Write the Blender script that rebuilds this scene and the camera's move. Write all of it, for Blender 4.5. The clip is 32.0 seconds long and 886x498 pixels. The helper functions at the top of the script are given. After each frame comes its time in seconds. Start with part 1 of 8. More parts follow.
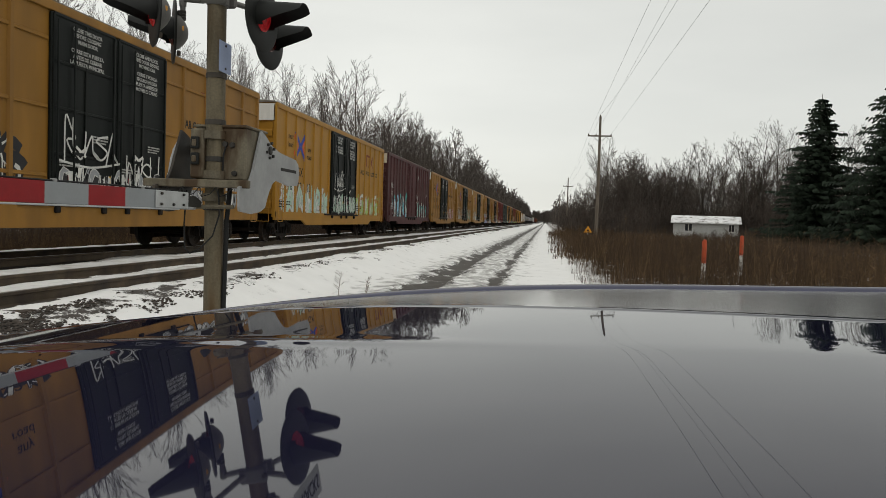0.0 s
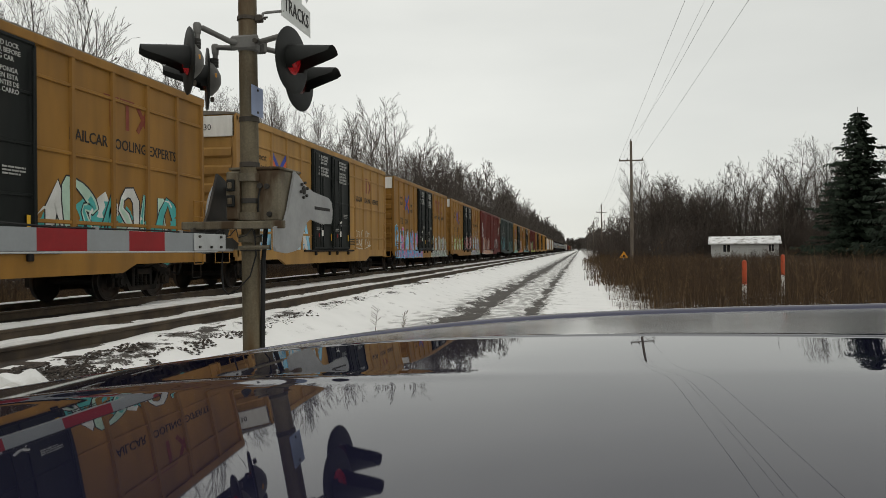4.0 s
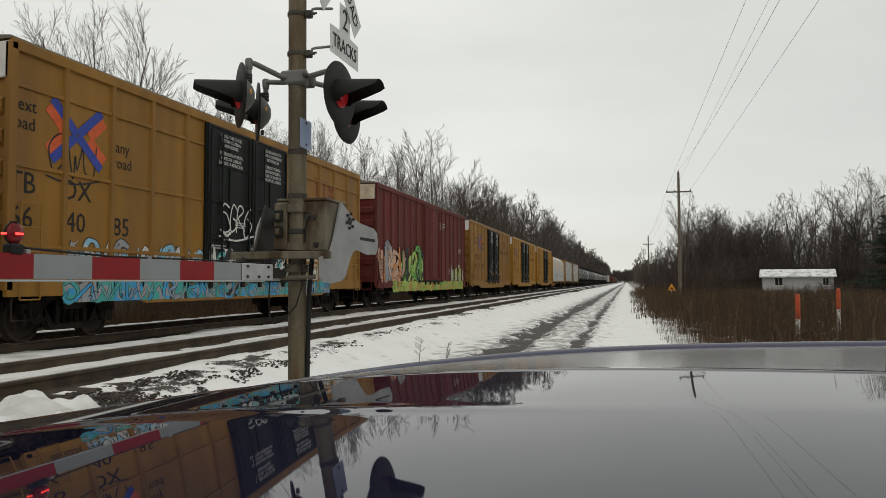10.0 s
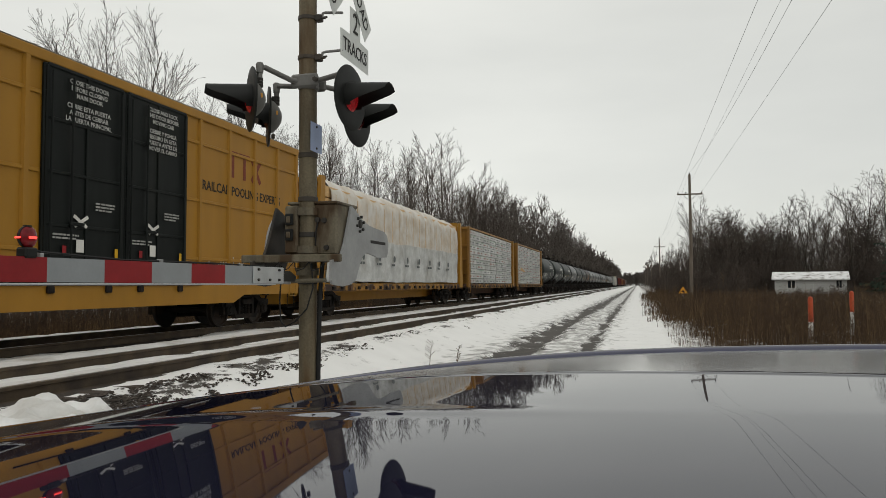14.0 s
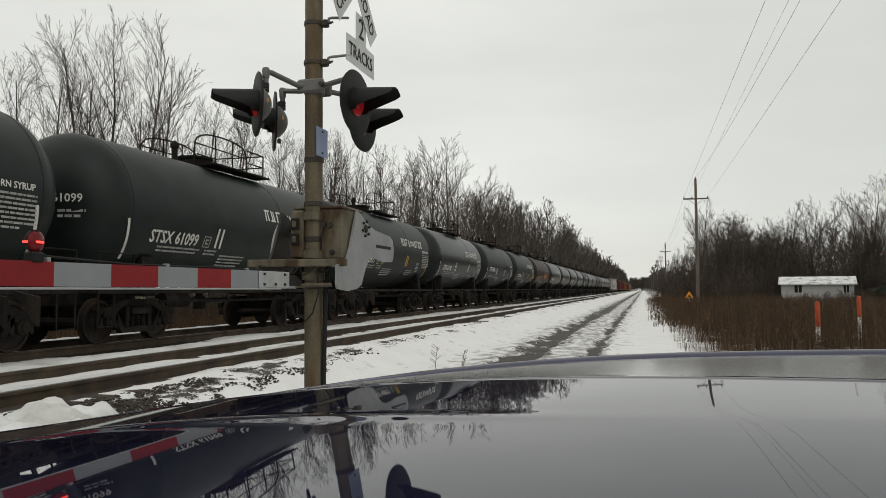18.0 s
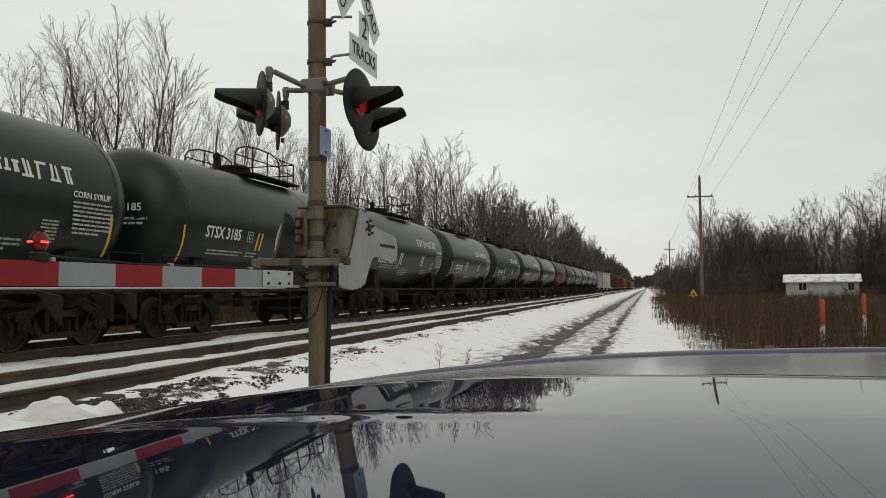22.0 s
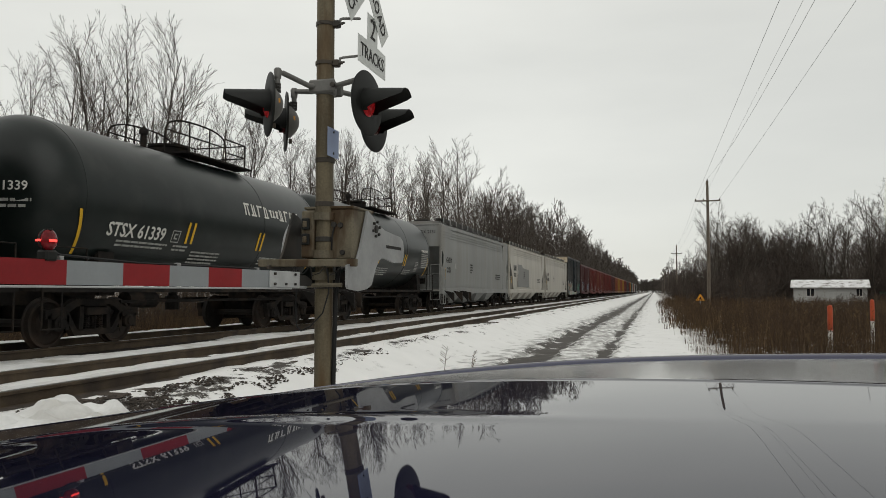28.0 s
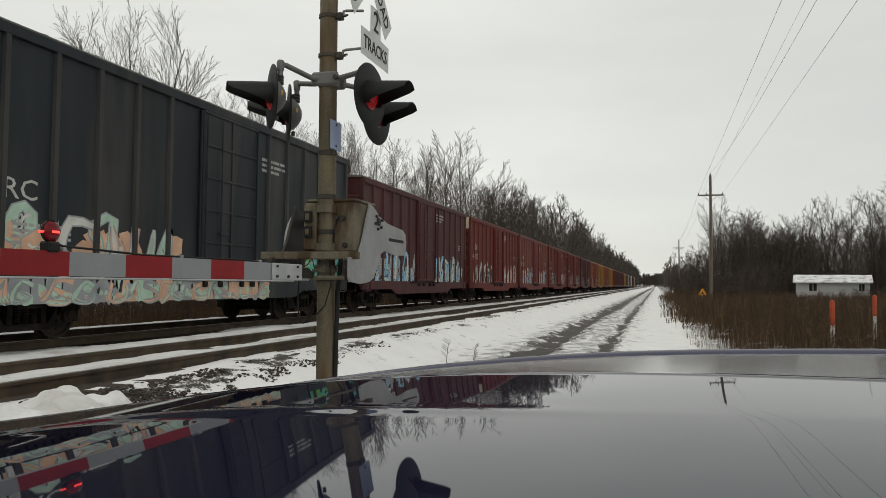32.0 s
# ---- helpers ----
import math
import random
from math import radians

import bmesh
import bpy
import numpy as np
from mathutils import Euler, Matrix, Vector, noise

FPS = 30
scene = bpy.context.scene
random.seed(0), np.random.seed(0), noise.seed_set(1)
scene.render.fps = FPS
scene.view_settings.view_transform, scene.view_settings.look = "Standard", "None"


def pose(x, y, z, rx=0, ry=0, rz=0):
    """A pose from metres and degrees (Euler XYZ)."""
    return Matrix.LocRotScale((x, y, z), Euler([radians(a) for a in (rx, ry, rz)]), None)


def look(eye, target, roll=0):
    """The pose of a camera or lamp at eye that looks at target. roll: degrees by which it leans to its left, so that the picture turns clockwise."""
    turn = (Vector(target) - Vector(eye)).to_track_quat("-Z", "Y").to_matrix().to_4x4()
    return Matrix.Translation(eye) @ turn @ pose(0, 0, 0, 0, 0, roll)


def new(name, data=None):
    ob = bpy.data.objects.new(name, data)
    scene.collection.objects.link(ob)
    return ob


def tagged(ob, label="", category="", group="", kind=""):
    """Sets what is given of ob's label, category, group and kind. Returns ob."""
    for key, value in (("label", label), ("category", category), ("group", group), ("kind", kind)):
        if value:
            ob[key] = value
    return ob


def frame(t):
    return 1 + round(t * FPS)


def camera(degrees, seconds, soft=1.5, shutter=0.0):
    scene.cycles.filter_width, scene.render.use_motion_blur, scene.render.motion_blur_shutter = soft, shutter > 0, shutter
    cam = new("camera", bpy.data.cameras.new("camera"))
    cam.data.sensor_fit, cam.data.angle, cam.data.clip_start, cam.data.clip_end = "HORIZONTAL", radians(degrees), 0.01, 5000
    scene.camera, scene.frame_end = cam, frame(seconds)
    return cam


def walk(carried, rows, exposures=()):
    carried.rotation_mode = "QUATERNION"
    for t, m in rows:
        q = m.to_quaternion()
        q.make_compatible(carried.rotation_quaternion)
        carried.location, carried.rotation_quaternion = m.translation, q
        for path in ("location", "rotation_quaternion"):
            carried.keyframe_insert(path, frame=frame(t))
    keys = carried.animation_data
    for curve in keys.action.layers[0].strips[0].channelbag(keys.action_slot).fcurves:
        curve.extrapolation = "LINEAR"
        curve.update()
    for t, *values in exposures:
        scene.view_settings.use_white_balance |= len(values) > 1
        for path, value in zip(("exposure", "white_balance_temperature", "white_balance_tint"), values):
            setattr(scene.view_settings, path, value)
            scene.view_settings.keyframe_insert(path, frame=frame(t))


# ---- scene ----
cam = camera(61.2, 32.0, soft=0.75)
EYE = 1.02  # metres above the rail heads
PATH = [
    (0.0, pose(0, 0, EYE, 87.72, -1.85, 7.77)),
    (0.5, pose(0, 0, EYE, 87.44, -1.34, 7.13)),
    (1.0, pose(0, 0, EYE, 87.25, -1.29, 7.08)),
    (1.5, pose(0, 0, EYE, 87.34, -1.23, 7.05)),
    (2.0, pose(0, 0, EYE, 87.48, -1.12, 6.82)),
    (2.5, pose(0, 0, EYE, 88.84, -0.53, 7.25)),
    (3.0, pose(0, 0, EYE, 88.75, -0.44, 7.29)),
    (3.5, pose(0, 0, EYE, 89.38, 0.16, 8.76)),
    (5.5, pose(0, 0, EYE, 91.68, 0.15, 12.62)),
    (6.0, pose(0, 0, EYE, 92.22, 0.17, 13.03)),
    (6.5, pose(0, 0, EYE, 92.55, 0.17, 13.22)),
    (7.0, pose(0, 0, EYE, 92.59, 0.10, 13.35)),
    (7.5, pose(0, 0, EYE, 92.43, 0.18, 13.40)),
    (8.0, pose(0, 0, EYE, 92.44, 0.20, 13.53)),
    (8.5, pose(0, 0, EYE, 92.50, 0.17, 13.54)),
    (9.0, pose(0, 0, EYE, 92.53, 0.20, 13.68)),
    (9.5, pose(0, 0, EYE, 92.59, 0.15, 13.76)),
    (10.0, pose(0, 0, EYE, 92.53, 0.11, 13.75)),
    (10.5, pose(0, 0, EYE, 92.52, -0.07, 13.70)),
    (11.0, pose(0, 0, EYE, 92.38, 0.05, 13.70)),
    (11.5, pose(0, 0, EYE, 92.54, 0.12, 13.96)),
    (12.0, pose(0, 0, EYE, 92.57, -0.01, 14.02)),
    (12.5, pose(0, 0, EYE, 92.67, -0.01, 14.15)),
    (13.0, pose(0, 0, EYE, 92.64, -0.03, 14.10)),
    (13.5, pose(0, 0, EYE, 92.70, -0.01, 14.36)),
    (14.0, pose(0, 0, EYE, 92.76, 0.17, 14.54)),
    (14.5, pose(0, 0, EYE, 92.74, 0.30, 14.77)),
    (16.5, pose(0, 0, EYE, 92.76, 0.29, 14.68)),
    (17.0, pose(0, 0, EYE, 92.62, 0.16, 14.65)),
    (17.5, pose(0, 0, EYE, 93.05, 0.08, 14.78)),
    (18.0, pose(0, 0, EYE, 93.11, 0.13, 14.96)),
    (18.5, pose(0, 0, EYE, 93.14, 0.25, 15.12)),
    (19.0, pose(0, 0, EYE, 93.06, 0.24, 15.06)),
    (19.5, pose(0, 0, EYE, 93.21, 0.39, 15.22)),
    (20.0, pose(0, 0, EYE, 93.22, 0.22, 15.11)),
    (20.5, pose(0, 0, EYE, 93.15, 0.24, 15.10)),
    (21.0, pose(0, 0, EYE, 93.15, 0.23, 15.20)),
    (21.5, pose(0, 0, EYE, 93.05, 0.30, 15.12)),
    (22.0, pose(0, 0, EYE, 93.01, 0.28, 15.25)),
    (22.5, pose(0, 0, EYE, 92.62, -0.14, 15.12)),
    (23.0, pose(0, 0, EYE, 92.68, -0.13, 15.25)),
    (23.5, pose(0, 0, EYE, 92.81, -0.15, 15.53)),
    (24.0, pose(0, 0, EYE, 93.05, -0.07, 15.77)),
    (24.5, pose(0, 0, EYE, 93.07, -0.10, 15.78)),
    (25.0, pose(0, 0, EYE, 93.05, -0.20, 15.77)),
    (25.5, pose(0, 0, EYE, 92.95, -0.29, 15.64)),
    (27.5, pose(0, 0, EYE, 93.00, -0.28, 15.70)),
    (28.0, pose(0, 0, EYE, 93.17, -0.25, 15.72)),
    (28.5, pose(0, 0, EYE, 93.14, -0.33, 15.75)),
    (29.0, pose(0, 0, EYE, 92.94, -0.42, 15.77)),
    (29.5, pose(0, 0, EYE, 92.96, -0.34, 15.91)),
    (30.0, pose(0, 0, EYE, 92.80, -0.37, 15.89)),
    (30.5, pose(0, 0, EYE, 92.83, -0.33, 15.91)),
    (31.0, pose(0, 0, EYE, 92.76, -0.46, 15.93)),
    (31.5, pose(0, 0, EYE, 92.63, -0.54, 15.84)),
    (32.0, pose(0, 0, EYE, 92.65, -0.53, 15.88)),
]
walk(cam, PATH, ((0.0, 0.10), (3.5, 0.08), (5.5, 0.0), (7.0, 0.0), (9.0, 0.06), (10.5, 0.03), (32.0, 0.02)))

# ---- light: an even overcast sky and a weak wide sun ----
world = bpy.data.worlds.new("overcast")
scene.world = world
world.use_nodes = True
wn, wl = world.node_tree.nodes, world.node_tree.links
wn.clear()
w_out = wn.new("ShaderNodeOutputWorld")
w_bg = wn.new("ShaderNodeBackground")
w_sky = wn.new("ShaderNodeTexSky")
w_sky.sky_type = "NISHITA"
w_sky.sun_disc = False
w_sky.sun_elevation = radians(32)
w_sky.sun_rotation = radians(200)
w_dim = wn.new("ShaderNodeVectorMath")
w_dim.operation = "SCALE"
w_dim.inputs["Scale"].default_value = 0.10
w_tex = wn.new("ShaderNodeTexCoord")
w_map = wn.new("ShaderNodeMapping")
w_map.inputs["Scale"].default_value = (1.2, 1.2, 4.5)
w_noise = wn.new("ShaderNodeTexNoise")
w_noise.inputs["Scale"].default_value = 1.6
w_noise.inputs["Detail"].default_value = 5
w_ramp = wn.new("ShaderNodeValToRGB")
w_ramp.color_ramp.elements[0].position, w_ramp.color_ramp.elements[0].color = 0.3, (0.735, 0.74, 0.695, 1)
w_ramp.color_ramp.elements[1].position, w_ramp.color_ramp.elements[1].color = 0.72, (0.86, 0.862, 0.805, 1)
w_mix = wn.new("ShaderNodeMix")
w_mix.data_type = "RGBA"
w_mix.inputs[0].default_value = 0.93
wl.new(w_tex.outputs["Generated"], w_map.inputs["Vector"])
wl.new(w_map.outputs["Vector"], w_noise.inputs["Vector"])
wl.new(w_noise.outputs["Fac"], w_ramp.inputs["Fac"])
wl.new(w_sky.outputs["Color"], w_dim.inputs[0])
wl.new(w_dim.outputs["Vector"], w_mix.inputs[6])
w_axis = wn.new("ShaderNodeSeparateXYZ")
w_side = wn.new("ShaderNodeMapRange")  # thicker cloud over the field
for k, v in (("From Min", -0.25), ("From Max", 0.32), ("To Min", 1.02), ("To Max", 0.84)):
    w_side.inputs[k].default_value = v
w_cloud = wn.new("ShaderNodeVectorMath")
w_cloud.operation = "SCALE"
wl.new(w_tex.outputs["Generated"], w_axis.inputs[0])
wl.new(w_axis.outputs["X"], w_side.inputs["Value"])
wl.new(w_ramp.outputs["Color"], w_cloud.inputs[0])
wl.new(w_side.outputs[0], w_cloud.inputs["Scale"])
wl.new(w_cloud.outputs["Vector"], w_mix.inputs[7])
wl.new(w_mix.outputs[2], w_bg.inputs["Color"])
w_bg.inputs["Strength"].default_value = 1.0
wl.new(w_bg.outputs["Background"], w_out.inputs["Surface"])
sun_data = bpy.data.lights.new("sun", "SUN")
sun_data.energy, sun_data.angle, sun_data.color = 0.5, radians(45), (1.0, 0.97, 0.93)
sun = new("sun", sun_data)
sun.matrix_world = look((20, -30, 40), (0, 0, 0))

# ---- materials ----
def mat(name, rgb, rough=0.6, metal=0.0, dark=0.75, scale=6.0, fine=60.0, bump=0.15, stretch=(1, 1, 1), dirt=None, dirt_at=0.58,
        dirt_soft=0.12, dirt_scale=1.2, coat=0.0, vary=0.0, island=False, glow=0.0, spec=0.25, coat_rough=0.02, coat_ior=1.5):
    """A painted, wooden or earthen surface: two scales of tone, fine relief, and patches of a second colour."""
    m = bpy.data.materials.new(name)
    m.use_nodes = True
    n, l = m.node_tree.nodes, m.node_tree.links
    b = n["Principled BSDF"]
    tc = n.new("ShaderNodeTexCoord")
    mp = n.new("ShaderNodeMapping")
    mp.inputs["Scale"].default_value = stretch
    l.new(tc.outputs["Object"], mp.inputs["Vector"])
    big = n.new("ShaderNodeTexNoise")
    big.inputs["Scale"].default_value, big.inputs["Detail"].default_value = scale, 6
    l.new(mp.outputs["Vector"], big.inputs["Vector"])
    small = n.new("ShaderNodeTexNoise")
    small.inputs["Scale"].default_value, small.inputs["Detail"].default_value = fine, 3
    l.new(tc.outputs["Object"], small.inputs["Vector"])
    add = n.new("ShaderNodeMath")
    add.operation = "MULTIPLY_ADD"
    add.inputs[1].default_value = 0.35
    l.new(small.outputs["Fac"], add.inputs[0])
    l.new(big.outputs["Fac"], add.inputs[2])
    ramp = n.new("ShaderNodeValToRGB")
    e = ramp.color_ramp.elements
    e[0].position, e[0].color = 0.45, (*[c * dark for c in rgb], 1)
    e[1].position, e[1].color = 0.9, (*[min(1, c * (2 - dark) ** 0.6) for c in rgb], 1)
    l.new(add.outputs[0], ramp.inputs["Fac"])
    colour = ramp.outputs["Color"]
    if dirt:
        dn = n.new("ShaderNodeTexNoise")
        dn.inputs["Scale"].default_value, dn.inputs["Detail"].default_value = dirt_scale, 8
        l.new(mp.outputs["Vector"], dn.inputs["Vector"])
        dr = n.new("ShaderNodeValToRGB")
        dr.color_ramp.elements[0].position = dirt_at - dirt_soft
        dr.color_ramp.elements[1].position = dirt_at + dirt_soft
        l.new(dn.outputs["Fac"], dr.inputs["Fac"])
        mx = n.new("ShaderNodeMix")
        mx.data_type = "RGBA"
        l.new(dr.outputs["Color"], mx.inputs[0])
        l.new(colour, mx.inputs[6])
        mx.inputs[7].default_value = (*dirt, 1)
        colour = mx.outputs[2]
    if vary:
        hs = n.new("ShaderNodeHueSaturation")
        ma = n.new("ShaderNodeMath")
        ma.operation = "MULTIPLY_ADD"
        ma.inputs[1].default_value, ma.inputs[2].default_value = 2 * vary, 1 - vary
        if island:
            geo = n.new("ShaderNodeNewGeometry")
            l.new(geo.outputs["Random Per Island"], ma.inputs[0])
        else:
            oi = n.new("ShaderNodeObjectInfo")
            l.new(oi.outputs["Random"], ma.inputs[0])
        l.new(ma.outputs[0], hs.inputs["Value"])
        l.new(colour, hs.inputs["Color"])
        colour = hs.outputs["Color"]
    l.new(colour, b.inputs["Base Color"])
    b.inputs["Roughness"].default_value = rough
    b.inputs["Metallic"].default_value = metal
    b.inputs["Specular IOR Level"].default_value = spec
    if coat:
        b.inputs["Coat Weight"].default_value = coat
        b.inputs["Coat Roughness"].default_value = coat_rough
        b.inputs["Coat IOR"].default_value = coat_ior
    if bump:
        bp = n.new("ShaderNodeBump")
        bp.inputs["Strength"].default_value, bp.inputs["Distance"].default_value = bump, 0.01
        l.new(add.outputs[0], bp.inputs["Height"])
        l.new(bp.outputs["Normal"], b.inputs["Normal"])
    if glow:
        l.new(colour, b.inputs["Emission Color"])
        b.inputs["Emission Strength"].default_value = glow
    return m


GRIME = (0.05, 0.038, 0.028)
STREAK = (1, 0.8, 0.14)
M = {}
M["yellow"] = mat("yellow_car_paint", (0.250, 0.122, 0.019), 0.55, dark=0.78, scale=2.5, stretch=STREAK, dirt=(0.17, 0.085, 0.02), dirt_at=0.62, bump=0.05)
M["yellow_new"] = mat("fresh_yellow_car_paint", (0.315, 0.155, 0.016), 0.5, dark=0.88, scale=2.5, stretch=STREAK, dirt=(0.27, 0.135, 0.02), dirt_at=0.70, bump=0.04)
M["yellow_pale"] = mat("faded_yellow_car_paint", (0.32, 0.18, 0.05), 0.6, dark=0.75, scale=2.5, stretch=STREAK, dirt=(0.25, 0.14, 0.05), dirt_at=0.6, bump=0.05)
M["door"] = mat("black_door_paint", (0.006, 0.008, 0.007), 0.5, spec=0.15, dark=0.6, stretch=STREAK, dirt=(0.025, 0.024, 0.02), dirt_at=0.68, bump=0.05)
M["red"] = mat("red_car_paint", (0.118, 0.0155, 0.0115), 0.65, dark=0.7, scale=2.5, stretch=STREAK, dirt=(0.085, 0.024, 0.017), dirt_at=0.6, bump=0.06)
M["redbright"] = mat("faded_red_car_paint", (0.13, 0.022, 0.02), 0.65, dark=0.7, scale=2.5, stretch=STREAK, dirt=(0.13, 0.05, 0.03), dirt_at=0.58, bump=0.06)
M["maroon"] = mat("maroon_car_paint", (0.065, 0.016, 0.017), 0.6, dark=0.7, scale=2.5, stretch=STREAK, dirt=(0.05, 0.022, 0.02), dirt_at=0.6, bump=0.06)
M["green"] = mat("dark_green_car_paint", (0.015, 0.028, 0.025), 0.55, dark=0.7, scale=2.5, stretch=STREAK, dirt=(0.05, 0.05, 0.045), dirt_at=0.62, bump=0.06)
M["navy"] = mat("dark_slate_car_paint", (0.014, 0.019, 0.023), 0.55, dark=0.7, scale=2.5, stretch=STREAK, dirt=(0.055, 0.05, 0.045), dirt_at=0.6, bump=0.06)
M["orange"] = mat("orange_car_paint", (0.17, 0.042, 0.02), 0.6, dark=0.75, scale=2.5, stretch=STREAK, dirt=(0.15, 0.06, 0.03), dirt_at=0.6, bump=0.06)
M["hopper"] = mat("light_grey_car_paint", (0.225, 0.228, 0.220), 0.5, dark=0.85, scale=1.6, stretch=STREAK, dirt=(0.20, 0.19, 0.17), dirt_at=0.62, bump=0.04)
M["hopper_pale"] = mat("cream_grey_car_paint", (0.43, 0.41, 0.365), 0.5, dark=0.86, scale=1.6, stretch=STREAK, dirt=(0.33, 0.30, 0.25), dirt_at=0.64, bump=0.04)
M["hopper_patch"] = mat("grey_patch_paint", (0.20, 0.20, 0.19), 0.55, dark=0.9, scale=1.6, stretch=STREAK, bump=0.03)
M["grating"] = mat("dark_steel_grating", (0.035, 0.033, 0.03), 0.7, dark=0.6, scale=4, bump=0.3)
M["tank"] = mat("black_green_tank_paint", (0.0100, 0.0155, 0.0135), 0.48, spec=0.24, dark=0.6, scale=1.5, stretch=(0.6, 1, 1), dirt=(0.018, 0.020, 0.018), dirt_at=0.64, bump=0.03)
M["tank_gloss"] = mat("shiny_black_green_tank_paint", (0.008, 0.012, 0.011), 0.34, spec=0.28, dark=0.6, scale=1.5, stretch=(0.6, 1, 1), dirt=(0.022, 0.024, 0.022), dirt_at=0.64, bump=0.015)
M["tank_brown"] = mat("brown_tank_paint", (0.020, 0.0095, 0.0075), 0.5, dark=0.6, scale=1.5, stretch=(0.6, 1, 1), dirt=(0.03, 0.022, 0.018), dirt_at=0.6, bump=0.05)
M["under"] = mat("grimy_black_steel", (0.012, 0.0105, 0.0095), 0.75, spec=0.12, dark=0.6, dirt=(0.03, 0.022, 0.016), dirt_at=0.6, dirt_scale=3, bump=0.3)
M["wheel"] = mat("wheel_steel", (0.016, 0.013, 0.011), 0.65, 0.1, dark=0.6, dirt=(0.045, 0.028, 0.018), bump=0.1)
M["roof"] = mat("galvanised_roof", (0.16, 0.15, 0.13), 0.6, 0.2, dirt=(0.12, 0.09, 0.06), stretch=(1, 0.2, 1))
M["whitepaint"] = mat("white_paint", (0.62, 0.61, 0.57), 0.6, dark=0.85, stretch=STREAK, dirt=(0.38, 0.36, 0.32), dirt_at=0.66, bump=0.03)
M["noticewhite"] = mat("white_notice_paint", (0.47, 0.47, 0.45), 0.6, dark=0.75, bump=0)
M["noticegrey"] = mat("worn_white_notice_paint", (0.34, 0.34, 0.32), 0.6, dark=0.7, bump=0)
M["cream"] = mat("cream_panel_paint", (0.55, 0.48, 0.36), 0.6, dark=0.85, dirt=(0.3, 0.2, 0.12), dirt_at=0.64, bump=0.03)
M["blackpaint"] = mat("black_lettering_paint", (0.015, 0.013, 0.012), 0.6, dark=0.7, bump=0)
M["redlogo"] = mat("red_brown_stencil_paint", (0.17, 0.035, 0.02), 0.6, dark=0.8, dirt=(0.25, 0.12, 0.03), dirt_at=0.68, dirt_scale=4, bump=0)
M["bluepaint"] = mat("blue_stencil_paint", (0.035, 0.06, 0.30), 0.6, dark=0.8, bump=0)
M["orangered"] = mat("orange_red_stencil_paint", (0.55, 0.10, 0.03), 0.6, dark=0.8, bump=0)
M["goldpaint"] = mat("orange_gold_lettering", (0.50, 0.26, 0.08), 0.6, dark=0.7, dirt=(0.06, 0.03, 0.02), dirt_at=0.6, dirt_scale=3, bump=0)
M["yellowmark"] = mat("yellow_marking_paint", (0.62, 0.36, 0.02), 0.5, dark=0.8, bump=0)
M["lumber"] = mat("pale_sawn_lumber", (0.55, 0.36, 0.17), 0.75, dark=0.8, scale=8, stretch=(1, 0.1, 3), vary=0.12)
M["wrap"] = mat("white_lumber_wrap", (0.50, 0.505, 0.49), 0.45, dark=0.75, scale=3, fine=14, bump=0.8, vary=0.14, dirt=(0.30, 0.29, 0.26), dirt_at=0.62)
M["wrap_tan"] = mat("thin_wrap_over_lumber", (0.50, 0.43, 0.34), 0.4, dark=0.8, scale=3, fine=14, bump=0.6, vary=0.05, dirt=(0.56, 0.54, 0.50), dirt_at=0.52, dirt_scale=2)
M["wrapmark"] = mat("dark_print_on_wrap", (0.10, 0.11, 0.11), 0.6, dark=0.8, bump=0)
M["wrapmark_red"] = mat("brown_red_print_on_wrap", (0.28, 0.12, 0.10), 0.6, dark=0.8, bump=0)
M["wrapmark_green"] = mat("green_print_on_wrap", (0.25, 0.38, 0.27), 0.6, dark=0.8, bump=0)
M["rust"] = mat("rusty_steel", (0.10, 0.052, 0.03), 0.8, dark=0.6, dirt=(0.05, 0.03, 0.02), dirt_scale=3, bump=0.4)
# oily stone, darkened further to paint in the shade beneath the train
M["gravel_oily_shaded"] = mat("oily_shaded_black_ballast", (0.028, 0.024, 0.021), 0.9, dark=0.55, scale=9, fine=50, bump=0.9)
M["sill_worn"] = mat("worn_yellow_sill_paint", (0.28, 0.14, 0.025), 0.7, dark=0.6, scale=3, dirt=(0.035, 0.02, 0.013), dirt_at=0.5, dirt_soft=0.06, dirt_scale=2.2, bump=0.3)
M["rail"] = mat("rusty_rail_side", (0.075, 0.055, 0.036), 0.8, 0.0, dark=0.6, scale=3, dirt=(0.035, 0.027, 0.022), dirt_scale=2, bump=0.3)
M["railhead"] = mat("polished_rail_head", (0.30, 0.29, 0.28), 0.35, 0.9, dark=0.85, bump=0.05)
M["tie"] = mat("weathered_wooden_tie", (0.075, 0.058, 0.045), 0.9, dark=0.6, scale=5, stretch=(0.3, 3, 3), bump=0.6, vary=0.2, island=True)
M["gravel"] = mat("dark_ballast_stone", (0.062, 0.051, 0.043), 0.9, dark=0.55, scale=9, fine=50, bump=0.9, vary=0.4, island=True)
M["galv"] = mat("galvanised_steel", (0.32, 0.325, 0.325), 0.5, 0.3, dark=0.82, scale=4, fine=30, dirt=(0.25, 0.24, 0.22), dirt_at=0.64, bump=0.06)
M["mast"] = mat("weathered_aluminium_mast", (0.150, 0.125, 0.082), 0.6, 0.2, dark=0.5, scale=11, stretch=(1, 1, 0.16), dirt=(0.085, 0.050, 0.022), dirt_at=0.56, dirt_soft=0.07, dirt_scale=5, bump=0.15)
M["case"] = mat("weathered_grey_case_paint", (0.150, 0.130, 0.092), 0.6, 0.1, dark=0.5, scale=7, stretch=(1, 1, 0.25), dirt=(0.060, 0.038, 0.020), dirt_at=0.54, dirt_soft=0.06, dirt_scale=6, bump=0.12)
